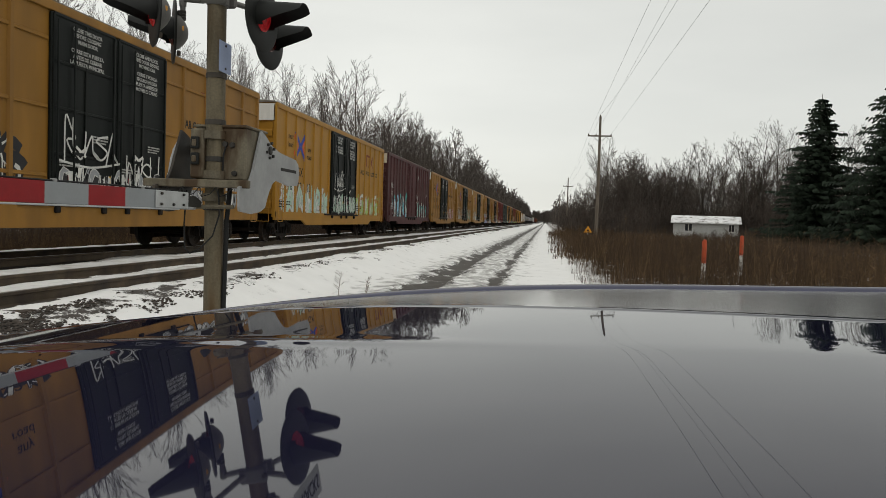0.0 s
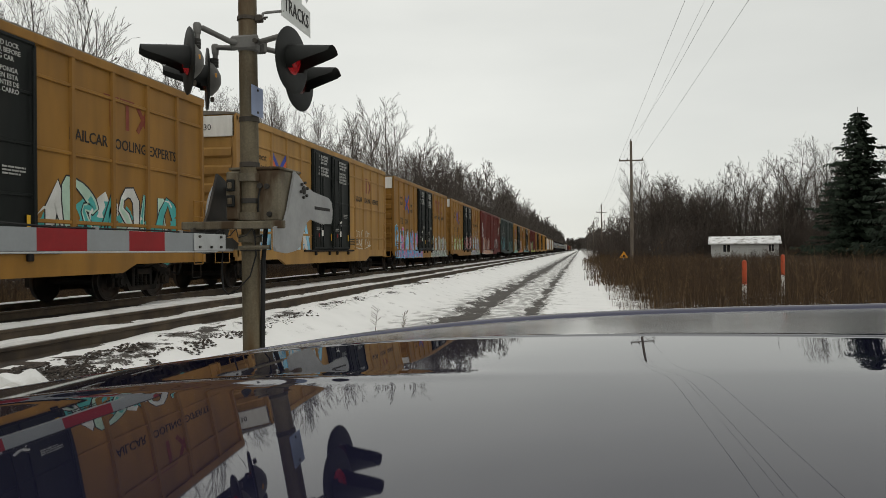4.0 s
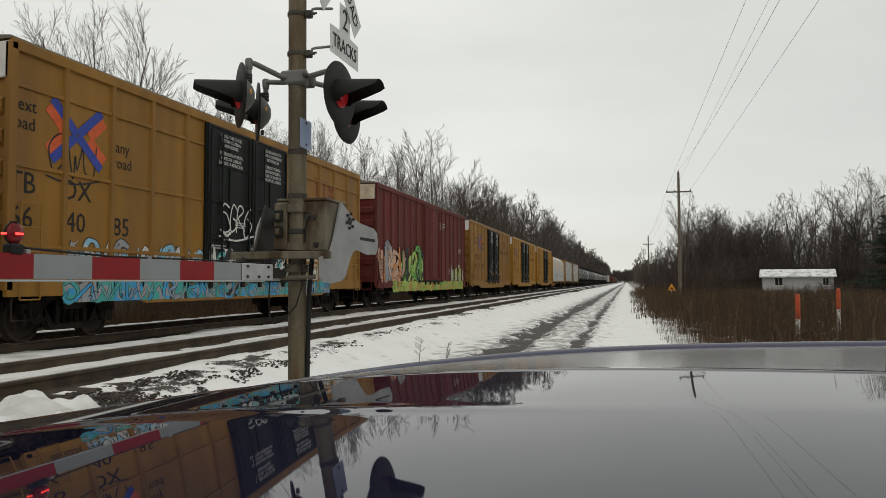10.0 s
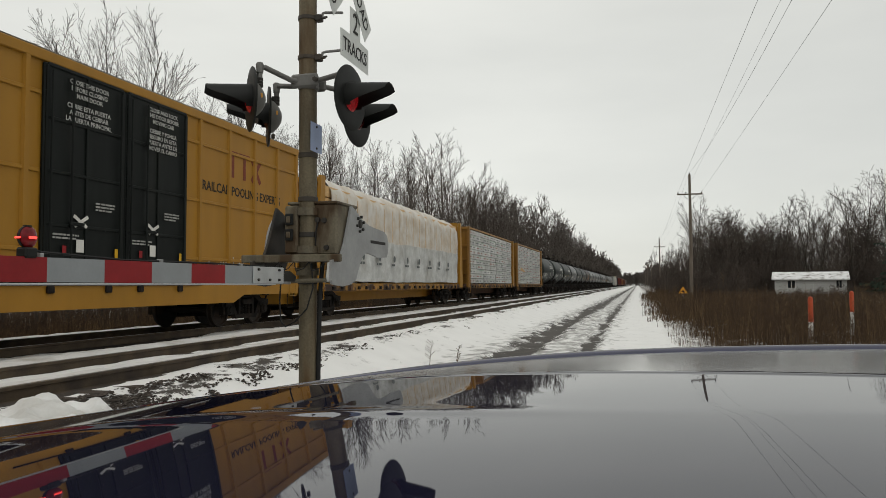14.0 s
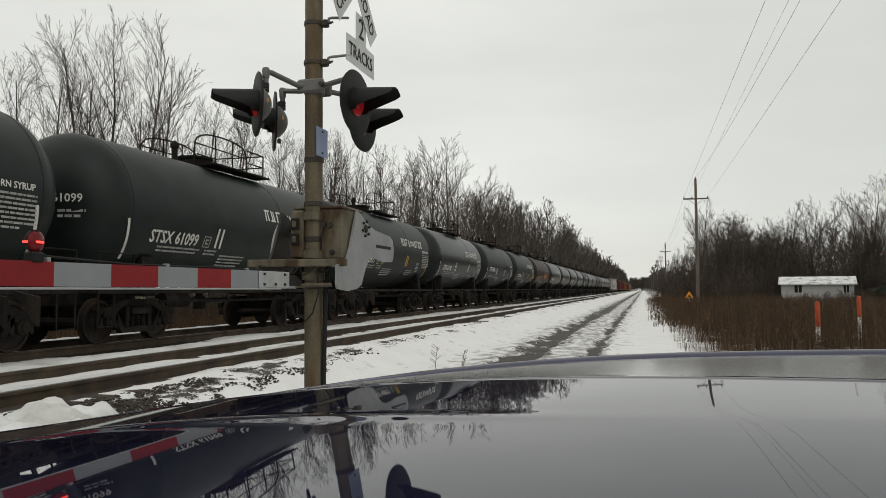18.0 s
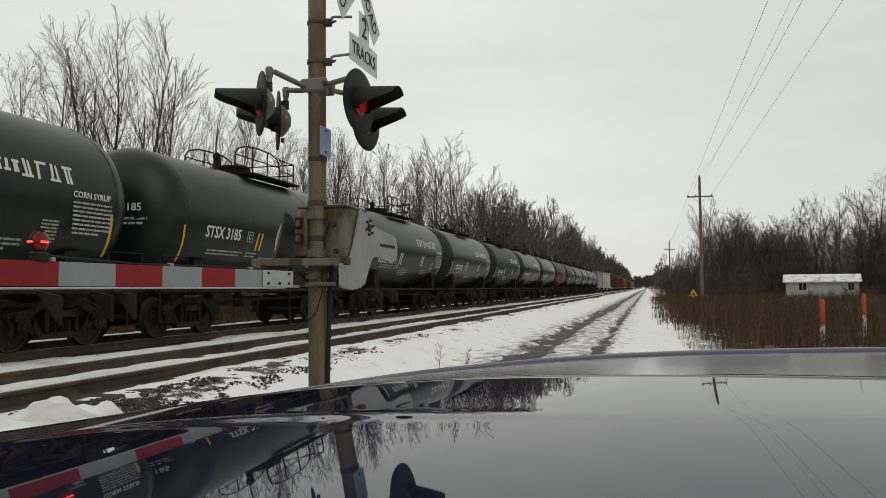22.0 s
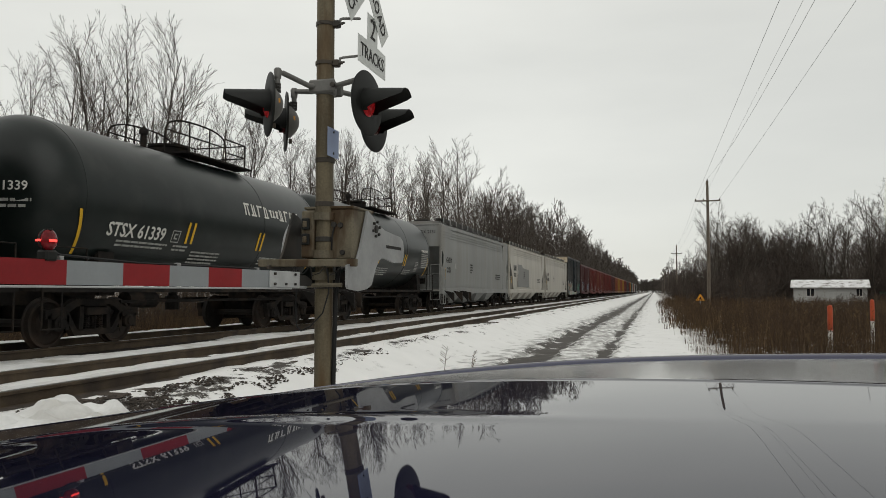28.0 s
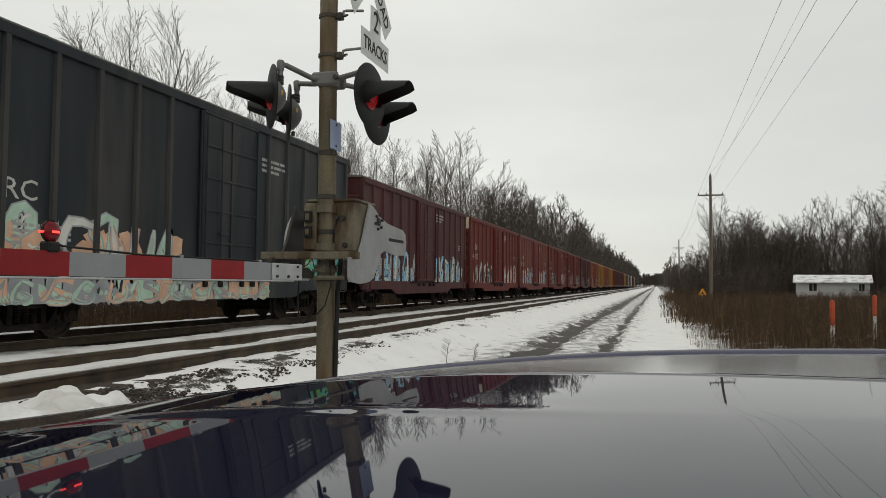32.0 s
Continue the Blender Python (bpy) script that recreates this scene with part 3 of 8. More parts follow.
# snow lying between the rails and beside them, rounded and uneven
for cx in (TRACK_NEAR, TRACK_FAR):
    for x0, x1, top in (((cx - 0.64, cx + 0.62, -0.112),) if cx == TRACK_NEAR else ()) + ((cx - 2.6, cx - 1.05, -0.075),):
        sb = Build()
        ys = steps(((-12, 3, 0.6), (3, 40, 0.14), (40, 120, 1.5), (120, 700, 20)))
        cols = 9
        for j, yy in enumerate(ys):
            for i in range(cols):
                u = i / (cols - 1)
                xx = x0 + (x1 - x0) * u + 0.09 * noise.noise((yy * 1.1, i * 0.4, cx)) + 0.06 * noise.noise((yy * 3.3, i * 0.6, cx))
                sb.v.append((xx, yy, top - 0.11 * abs(2 * u - 1) ** 3 + 0.03 * noise.noise((xx * 2, yy * 1.9, 5)) + 0.018 * noise.noise((xx * 6, yy * 5, 8))))
        sb.f = [(j * cols + i, j * cols + i + 1, (j + 1) * cols + i + 1, (j + 1) * cols + i) for j in range(len(ys) - 1) for i in range(cols - 1)]
        s_ob = part("snow_strip", sb, "snowpile", smooth=True)
        tagged(s_ob, "strip of old snow lying along the ties", "snow", "snow on the tracks", "structure")

# dark clods and stones that show through the thin snow beside the near track
random.seed(5)
st = Build()
for px_, py_, rx_, ry_, count in ((-5.42, 7.2, 0.30, 0.75, 2400), (-5.10, 8.35, 0.26, 0.75, 2200), (-5.30, 9.7, 0.18, 0.7, 600), (-5.35, 11.2, 0.18, 0.9, 600), (-5.70, 8.2, 0.12, 2.2, 1500), (-5.45, 14.0, 0.16, 1.6, 500),
                                  (-5.75, 6.3, 0.16, 0.9, 1500), (-5.6, 18.0, 0.14, 2.5, 500)):
    for _ in range(count):
        a, q = random.uniform(0, 6.283), random.random() ** 0.55
        xx, yy = px_ + rx_ * q * math.cos(a) * 1.25, py_ + ry_ * q * math.sin(a) * 1.25
        if noise.noise((xx * 3.1, yy * 2.2, 1.7)) + 0.6 * noise.noise((xx * 11, yy * 7, 4.7)) < -0.10 + 0.75 * (q - 0.45):
            continue
        r = random.choice((0.005, 0.008, 0.011, 0.016, 0.024)) * random.uniform(0.8, 1.3)
        z = ground_height(xx, yy) + r * 0.15
        p = [(xx + r * random.uniform(0.6, 1.5) * dx, yy + r * random.uniform(0.6, 1.7) * dy, z + r * random.uniform(0.3, 0.7) * dz)
             for dx, dy, dz in ((1, 0, 0), (0, 1, 0), (-1, 0, 0), (0, -1, 0), (0, 0, 1), (0, 0, -1))]
        st.add(p, [(0, 1, 4), (1, 2, 4), (2, 3, 4), (3, 0, 4), (1, 0, 5), (2, 1, 5), (3, 2, 5), (0, 3, 5)])
tagged(part("ballast", st, "gravel"), "dark crushed stone and clods showing through thin snow", "gravel", kind="stuff")

# ---- the freight train ----
SIDE = Matrix(((0, 0, 1, 0), (1, 0, 0, 0), (0, 1, 0, 0), (0, 0, 0, 1)))  # reads along y, stands along z, faces x


def on_side(x, y, z):
    return Matrix.Translation((x, y, z)) @ SIDE


def truck_meshes():
    """Shared meshes of a three-piece truck: cast side frames with open windows and coil springs, a bolster, and a wheelset."""
    b = Build()
    for sd in (-1, 1):
        x0, x1 = sorted((0.93 * sd, 1.06 * sd))
        for outline in ([(-1.17, 0.50), (-1.17, 0.66), (-0.78, 0.70), (-0.50, 0.84), (0.50, 0.84), (0.78, 0.70), (1.17, 0.66), (1.17, 0.50), (0.74, 0.55), (0.46, 0.71), (-0.46, 0.71), (-0.74, 0.55)],
                        [(-0.50, 0.19), (0.50, 0.19), (0.46, 0.30), (-0.46, 0.30)],
                        [(-0.76, 0.57), (-0.64, 0.60), (-0.44, 0.30), (-0.50, 0.19)], [(0.50, 0.19), (0.44, 0.30), (0.64, 0.60), (0.76, 0.57)],
                        [(-0.40, 0.28), (-0.30, 0.28), (-0.28, 0.74), (-0.38, 0.74)], [(0.30, 0.28), (0.40, 0.28), (0.38, 0.74), (0.28, 0.74)]):
            b.prism(outline, "x", x0, x1)
        for k in (-0.17, 0.0, 0.17):
            coil = [(0.0, 0.07)]
            for i in range(7):
                coil += [(0.012 + 0.036 * i, 0.078), (0.030 + 0.036 * i, 0.055)]
            b.lathe([*coil, (0.26, 0.07)], "z", (0.99 * sd, k, 0.29), 8)
        b.bevel_box(*sorted((0.86 * sd, 1.12 * sd)), -0.27, 0.27, 0.55, 0.69, 0.02)
        for k in (-0.875, 0.875):
            cap = [(0, 0.13), (0.10, 0.13), (0.12, 0.09), (0.15, 0.085)]
            b.lathe(cap if sd > 0 else [(-q, r) for q, r in cap[::-1]], "x", (1.0 * sd, k, 0.42), 12)
            b.box(x0 - 0.02, x1 + 0.02, k - 0.17, k + 0.17, 0.50, 0.60)
            b.box(x0, x1, k - 0.24, k - 0.16, 0.30, 0.56)
            b.box(x0, x1, k + 0.16, k + 0.24, 0.30, 0.56)
    b.box(-1.0, 1.0, -0.2, 0.2, 0.45, 0.74)
    for k in (-0.40, 0.40):
        b.box(-0.9, 0.9, k - 0.04, k + 0.04, 0.24, 0.32)
    frame_me = b.mesh("truck", "under")
    w = Build()
    w.lathe([(-0.95, 0.05), (-0.95, 0.075), (0.95, 0.075), (0.95, 0.05)], "x", (0, 0, 0), 8)
    for s in (-1, 1):
        prof = [(0.68, 0.08), (0.69, 0.16), (0.715, 0.33), (0.70, 0.38), (0.69, 0.43), (0.70, 0.455), (0.72, 0.455), (0.735, 0.425), (0.82, 0.418), (0.825, 0.37), (0.79, 0.345),
                (0.765, 0.20), (0.80, 0.15), (0.84, 0.13), (0.84, 0.07)]
        if s < 0:
            prof = [(-a, r) for a, r in prof[::-1]]
        w.lathe(prof, "x", (0, 0, 0), 24)
        for k in range(5):
            t = k * 2 * math.pi / 5
            w.lathe([(0, 0.028), (0.012, 0.028)], "x", (0.775 * s, 0.26 * math.cos(t), 0.26 * math.sin(t)), 6)
    wheel_me = w.mesh("wheelset", "wheel", True)
    c = Build()
    c.box(-0.11, 0.11, 0.0, 0.55, 0.78, 0.98)
    c.prism([(-0.28, -0.16), (-0.36, -0.02), (-0.30, 0.14), (-0.16, 0.16), (-0.1, 0.08), (0.02, 0.12), (0.02, -0.12)], "z", 0.74, 1.02)
    c.tube([(0.14, 0.1, 0.82), (0.2, -0.18, 0.45), (0.12, -0.38, 0.52)], 0.025, 6)
    coupler_me = c.mesh("coupler", "under")
    return frame_me, wheel_me, coupler_me


TRUCK_ME, WHEEL_ME, COUPLER_ME = truck_meshes()
WHEELS = []  # every wheelset with the y of its axle in its car


def running_gear(car, length, inset, reach=0.55):
    for y in (inset, length - inset):
        tr = part("truck", TRUCK_ME, "under", car, at=pose(0, y, 0))
        for dy in (-0.875, 0.875):
            WHEELS.append((part("wheelset", WHEEL_ME, "wheel", tr, at=pose(0, dy, 0.42)), car))
    part("coupler", COUPLER_ME, "under", car, at=pose(0, -reach, 0.0))
    part("coupler", COUPLER_ME, "under", car, at=pose(0, length + reach, 0, 0, 0, 180))


PIECES = {}


def shared(key, make, material, smooth=False):
    if key not in PIECES:
        PIECES[key] = make().mesh(key[0], material, smooth)
    return PIECES[key]


def ladder(car, x, y, z0, z1, material, along_x=False, width=0.42):
    key = ("ladder", round(z1 - z0, 2), material, along_x, width)

    def make():
        b = Build()
        n = max(2, round((z1 - z0) / 0.36))
        for s in (-0.5, 0.5):
            q = (s * width, 0) if along_x else (0, s * width)
            b.tube([(q[0], q[1], 0), (q[0], q[1], z1 - z0)], 0.014, 5)
        for i in range(n + 1):
            z = (z1 - z0) * i / n
            a, c = ((-0.5 * width, 0, z), (0.5 * width, 0, z)) if along_x else ((0, -0.5 * width, z), (0, 0.5 * width, z))
            b.tube([a, c], 0.013, 5)
        return b
    part("ladder", shared(key, make, material), material, car, at=pose(x, y, z0))


STROKES = (((0.9, 0.9), (0.3, 1.0), (0.1, 0.7), (0.5, 0.5), (0.9, 0.3), (0.6, 0.0), (0.0, 0.1)), ((0.1, 0.0), (0.2, 0.95), (0.6, 1.05), (0.9, 0.75), (0.45, 0.5), (1.05, 0.0)),
           ((0.0, 0.95), (0.3, 0.05), (0.5, 0.65), (0.7, 0.05), (1.05, 1.0)), ((0.95, 0.8), (0.5, 1.0), (0.1, 0.6), (0.15, 0.1), (0.6, 0.0), (0.95, 0.3), (0.55, 0.5)),
           ((0.0, 0.0), (0.5, 1.05), (0.75, 0.4), (1.0, 0.0), (0.6, 0.3)), ((0.1, 1.0), (0.15, 0.2), (0.5, 0.0), (0.85, 0.25), (0.9, 1.0)))


def smooth_line(pts, n=5):
    """A smooth line through points."""
    q = [pts[0], *pts, pts[-1]]
    out = []
    for a, b, c, d in zip(q, q[1:], q[2:], q[3:]):
        for k in range(n):
            t = k / n
            out.append(tuple(0.5 * (2 * b[i] + (c[i] - a[i]) * t + (2 * a[i] - 5 * b[i] + 4 * c[i] - d[i]) * t * t + (3 * b[i] - a[i] - 3 * c[i] + d[i]) * t ** 3) for i in (0, 1)))
    return out + [pts[-1]]


def ribbon(b, line, width, x):
    """A sprayed stroke lying on a car side."""
    o = len(b.v)
    n = len(line)
    for k, (y, z) in enumerate(line):
        y0, z0 = line[max(0, k - 1)]
        y1, z1 = line[min(n - 1, k + 1)]
        ln = math.hypot(y1 - y0, z1 - z0) or 1
        w = (width[k] if isinstance(width, list) else width)
        ny, nz = -(z1 - z0) / ln * w, (y1 - y0) / ln * w
        b.v += [(x, y + ny, z + nz), (x, y - ny, z - nz)]
    b.f += [(o + 2 * k, o + 2 * k + 1, o + 2 * k + 3, o + 2 * k + 2) for k in range(n - 1)]


def graffiti(car, x, y0, y1, z0, z1, fills, edge, seed, name="graffiti"):
    """Sprayed angular letter shapes, two-toned and outlined, over thin clouds of paint; no readable words."""
    r = random.Random(seed)
    high = z1 - z0
    n = max(2, round((y1 - y0) / (high * (0.52 if high > 0.6 else 1.1))))
    w = (y1 - y0) / n
    layers = {k: Build() for k in [edge, *fills]}
    for i in range(n * 3):
        cy, cz, ra = y0 + (y1 - y0) * (i + r.random()) / (3 * n), z0 + high * r.uniform(0.12, 0.7), high * r.uniform(0.12, 0.30)
        ring = [(cy + ra * 1.2 * r.uniform(0.6, 1.2) * math.cos(t), min(z1, max(z0 - 0.02, cz + ra * r.uniform(0.6, 1.2) * math.sin(t)))) for t in [k * 0.4488 for k in range(14)]]
        layers[fills[-1] if r.random() < 0.6 else fills[i % len(fills)]].prism(ring, "x", x + 0.0006 + 0.0002 * (i % 6), x + 0.0007 + 0.0002 * (i % 6))
    if high < 0.6:
        cuts = sorted([y0, y1] + [r.uniform(y0, y1) for _ in range(n * 2)])
        for i, (q, c) in enumerate(zip(cuts, cuts[1:])):
            d = r.uniform(-0.1, 0.1)
            layers[fills[r.randrange(len(fills))] if r.random() < 0.8 else edge].prism([(q, z0), (c, z0), (c + d, z1), (q + d, z1)], "x", x + 0.0003, x + 0.0004)
    for i in range(n):
        ty, tz = r.uniform(0.95, 1.35) * w, high * r.uniform(0.80, 1.02)
        oy, oz = y0 + w * i - 0.12 * w, z0 + r.uniform(-0.02, 0.08) * high
        pts = [(p + r.gauss(0, 0.10), q + r.gauss(0, 0.08)) for p, q in r.choice(STROKES)]
        if r.random() < 0.4:
            pts = [(1 - p, q) for p, q in pts]
        slant = r.uniform(-0.15, 0.35)
        line = smooth_line([(oy + ty * p + slant * (q - 0.5) * w, max(z0, min(z1, oz + tz * q))) for p, q in pts], 2 if r.random() < 0.65 else 4)
        base = min(high * r.uniform(0.055, 0.095), w * 0.2)
        m = len(line)
        ws = [base * (0.6 + 0.8 * abs(math.sin(2.3 * k / m * 3.1 + i))) for k in range(m)]
        ws[-1] = 0.3 * base
        d = 0.0022 + 0.0013 * (i % 4)
        fill, second = fills[i % len(fills)], fills[(i + 1) % len(fills)]
        ribbon(layers[edge], line, [q + 0.020 * high + 0.006 for q in ws], x + d)
        ribbon(layers[fill], line, ws, x + d + 0.0004)
        cut = m // 2
        ribbon(layers[second], line[cut:], [0.55 * q for q in ws[cut:]], x + d + 0.0007)
        for _ in range(r.randint(2, 5)):
            k = r.randrange(1, m - 1)
            t, ln = r.uniform(0, 6.28), r.uniform(0.10, 0.28) * high
            q = line[k]
            ribbon(layers[edge if r.random() < 0.5 else fills[0]], [q, (q[0] + 0.5 * ln * math.cos(t), min(z1, max(z0, q[1] + 0.5 * ln * math.sin(t)))), (q[0] + ln * math.cos(t + 0.4), min(z1, max(z0, q[1] + ln * math.sin(t + 0.4))))],
                   [0.022 * high, 0.018 * high, 0.003], x + d + 0.0010)
    for k, b in layers.items():
        if b.f:
            part(name, b, k, car)["kind"] = "stuff"


def tag(car, x, y0, y1, z0, z1, paint, seed, th=0.022):
    """A quick thin scrawl with no readable word."""
    r = random.Random(seed)
    b = Build()
    n = max(3, round((y1 - y0) / (0.55 * (z1 - z0))))
    for i in range(n):
        w = (y1 - y0) / n
        pts = [(y0 + w * (i + p * 1.15 + r.gauss(0, 0.1)), z0 + (z1 - z0) * (q + r.gauss(0, 0.12))) for p, q in r.choice(STROKES)]
        ribbon(b, smooth_line(pts, 4), th, x + 0.003 + 0.0006 * (i % 3))
    ribbon(b, smooth_line([(y0 - 0.1, z0 - 0.08), ((y0 + y1) / 2, z0 - 0.16), (y1 + 0.2, z0)], 4), th, x + 0.0055)
    part("spray_tag", b, paint, car)["kind"] = "stuff"


def bars(car, x, y, z, rows, width, height, material, pitch=None, name="stencilled_notice", seed=1):
    """Small lettering too fine to read, as broken lines."""
    r = random.Random(seed)
    b = Build()
    pitch = pitch or height * 1.9
    for i in range(rows):
        yy = y
        end = y + width * (1 if i < rows - 1 else r.uniform(0.5, 0.95))
        while yy < end:
            w = min(height * r.uniform(1.6, 6.0), end - yy)
            b.box(x + 0.002, x + 0.005, yy, yy + w, z - i * pitch - height, z - i * pitch)
            yy += w + height * 0.55
    ob = part(name, b, material, car)
    ob["kind"] = "stuff"
    return ob


def spray(name, rgb):
    M[name] = mat("sprayed_" + name, rgb, 0.55, dark=0.8, scale=3, dirt=tuple(c * 0.6 for c in rgb), dirt_at=0.66, bump=0)


for _n, _c in (("g_white", (0.55, 0.55, 0.52)), ("g_black", (0.02, 0.02, 0.022)), ("g_teal", (0.06, 0.33, 0.31)), ("g_blue", (0.05, 0.30, 0.55)), ("g_sky", (0.25, 0.48, 0.62)),
               ("g_pink", (0.50, 0.14, 0.30)), ("g_purple", (0.20, 0.10, 0.33)), ("g_green", (0.10, 0.33, 0.06)), ("g_lime", (0.33, 0.47, 0.10)), ("g_orange", (0.55, 0.22, 0.06)),
               ("g_red", (0.38, 0.05, 0.05)), ("g_grey", (0.28, 0.29, 0.30)), ("g_mint", (0.38, 0.52, 0.42)), ("g_peach", (0.58, 0.36, 0.24)), ("g_lilac", (0.36, 0.31, 0.50))):
    spray(_n, _c)


def boxcar(length, paint, label, s, grid=False, door=None, double=True, door_paint="door", posts=14, top=4.88, sill=0.62, end_panel="whitepaint", group="freight cars of the train"):
    """A high boxcar. door: its stretch along the car, 0 to 1."""
    car = thing("boxcar", label, "boxcar", group, pose(TRACK_FAR, s, 0))
    hw = 1.50
    b = Build()
    b.box(-hw, hw, 0.04, length - 0.04, 1.02, top)
    part("body", b, paint, car)
    # side sill, deeper between the trucks
    for sx in (-1, 1):
        d = Build()
        x0, x1 = sorted((sx * (hw - 0.02), sx * (hw + 0.06)))
        d.add([(x, y, z) for x in (x0, x1) for (y, z) in ((0, 0.80), (3.0, 0.80), (3.5, sill), (length - 3.5, sill), (length - 3.0, 0.80), (length, 0.80), (length, 1.10), (0, 1.10))],
              [tuple(range(8))[::-1], tuple(range(8, 16))] + [(i, (i + 1) % 8, 8 + (i + 1) % 8, 8 + i) for i in range(8)])
        part("side_sill", d, paint, car)
        t = Build()
        t.bevel_box(x0, x1, 0.0, length, top - 0.16, top + 0.02, 0.012)
        part("top_chord", t, paint, car)
    rf = Build()
    rf.prism([(top, -hw - 0.03), (top + 0.05, -hw - 0.03), (top + 0.16, 0), (top + 0.05, hw + 0.03), (top, hw + 0.03)], "y", -0.02, length + 0.02)
    k = 0.6
    while k < length - 0.4:
        rf.prism([(top + 0.05, -hw), (top + 0.075, -hw), (top + 0.19, 0), (top + 0.075, hw), (top + 0.05, hw), (top + 0.15, 0)], "y", k - 0.04, k + 0.04)
        k += 1.15
    part("roof", rf, "roof", car)
    d0, d1 = (door[0] * length, door[1] * length) if door else (0, 0)
    # vertical posts
    key = ("side_post", top, paint)
    pm = shared(key, lambda: Build().prism([(hw - 0.01, -0.07), (hw + 0.055, -0.045), (hw + 0.055, 0.045), (hw - 0.01, 0.07)], "z", 1.06, top - 0.12), paint)
    ys = [0.09] + [length * i / posts for i in range(1, posts)] + [length - 0.09]
    for y in ys:
        if not (d0 - 0.12 < y < d1 + 0.12):
            part("side_post", pm, paint, car, at=pose(0, y, 0))
        part("side_post", pm, paint, car, at=pose(0, y, 0, 0, 0, 180))
    if grid:
        for a, c in ((0.1, d0 - 0.03), (d1 + 0.03, length - 0.1)):
            for z in (top - 3.26, top - 1.97, top - 0.69):
                q = Build()
                q.bevel_box(hw - 0.01, hw + 0.035, a, c, z - 0.035, z + 0.035, 0.01)
                part("side_rail", q, paint, car)
    if door:
        leaves = ((d0, (d0 + d1) / 2 - 0.02), ((d0 + d1) / 2 + 0.02, d1)) if double else ((d0, d1),)
        for a, c in leaves:
            q = Build()
            q.bevel_box(hw + 0.0, hw + 0.075, a, c, 1.10, top - 0.18, 0.02)
            leaf = part("sliding_door", q, door_paint, car)
            w = Build()
            n = 4 if double else 5
            for zz in ([1.16 + (top - 1.36) * i / n for i in range(n + 1)]):
                w.bevel_box(hw + 0.07, hw + 0.10, a + 0.05, c - 0.05, zz - 0.03, zz + 0.03, 0.01)
            for yy in (a + 0.05, (a + c) / 2, c - 0.05):
                w.bevel_box(hw + 0.07, hw + 0.105, yy - 0.03, yy + 0.03, 1.14, top - 0.22, 0.01)
            part("door_frame", w, door_paint, leaf)
            for yb in (a + 0.12, a + 0.3 * (c - a), c - 0.14):
                part("locking_bar", Build().tube([(hw + 0.13, yb, 1.2), (hw + 0.13, yb, top - 0.3)], 0.02, 6), door_paint, leaf)
            part("door_handle", Build().bevel_box(hw + 0.10, hw + 0.15, a + 0.3 * (c - a) - 0.04, a + 0.3 * (c - a) + 0.30, 2.05, 2.11, 0.01), door_paint, leaf)
        tr = Build()
        tr.bevel_box(hw, hw + 0.11, d0 - 0.9, d1 + 0.6, 1.03, 1.10, 0.01)
        part("door_track", tr, "under", car, "black door track")
        for yy in (d0 + 0.2, (d0 + d1) / 2 - 0.4, (d0 + d1) / 2 + 0.5, d1 - 0.2):
            k = Build().bevel_box(hw + 0.05, hw + 0.13, yy - 0.07, yy + 0.07, 0.90, 1.03, 0.02)
            part("track_bracket", k, "under", car)
    # corrugated ends
    er = shared(("end_rib", paint), lambda: Build().prism([(0.02, -0.17), (-0.07, -0.09), (-0.07, 0.09), (0.02, 0.17)], "x", -hw + 0.1, hw - 0.1), paint)
    for i in range(6):
        part("end_rib", er, paint, car, at=pose(0, 0.04, 1.32 + i * 0.5))
    e2 = Build()
    for i in range(6):
        z = 1.32 + i * 0.5
        e2.box(-hw + 0.1, hw - 0.1, length - 0.04, length + 0.03, z - 0.12, z + 0.12)
    part("end_corrugation", e2, paint, car)
    if end_panel:
        ep = Build().bevel_box(-hw + 0.03, hw - 0.0, -0.02, 0.04, top - 0.62, top - 0.04, 0.01)
        part("end_panel", ep, end_panel, car, "pale painted panel with the car number")
    for sx in (-1, 1):
        cp = Build().bevel_box(sx * hw - 0.06, sx * hw + 0.06, -0.02, 0.12, 0.9, top - 0.04, 0.012)
        part("corner_post", cp, paint, car)
    ladder(car, hw + 0.10, 0.42, 0.75, 2.3, paint)
    ladder(car, hw - 0.35, -0.08, 0.75, 2.3, paint, True)
    ladder(car, hw + 0.10, length - 0.42, 0.75, 2.3, paint)
    for y in (0.35, length - 0.35):
        st = Build().tube([(hw, y - 0.2, 0.82), (hw, y - 0.2, 0.42), (hw, y + 0.2, 0.42), (hw, y + 0.2, 0.82)], 0.018, 5)
        part("stirrup_step", st, "under", car)
    u = Build()
    u.box(-0.3, 0.3, 0.0, length, 0.72, 1.0)
    for y in (2.0, length - 2.0):
        u.box(-1.3, 1.3, y - 0.25, y + 0.25, 0.76, 1.02)
    u.lathe([(-0.5, 0.001), (-0.5, 0.2), (0.5, 0.2), (0.5, 0.001)], "y", (-0.7, length * 0.45, 0.78), 10)
    u.box(-0.2, 1.2, length * 0.32, length * 0.36, 0.62, 0.98)
    part("underframe", u, "under", car)
    running_gear(car, length, 2.0)
    return car


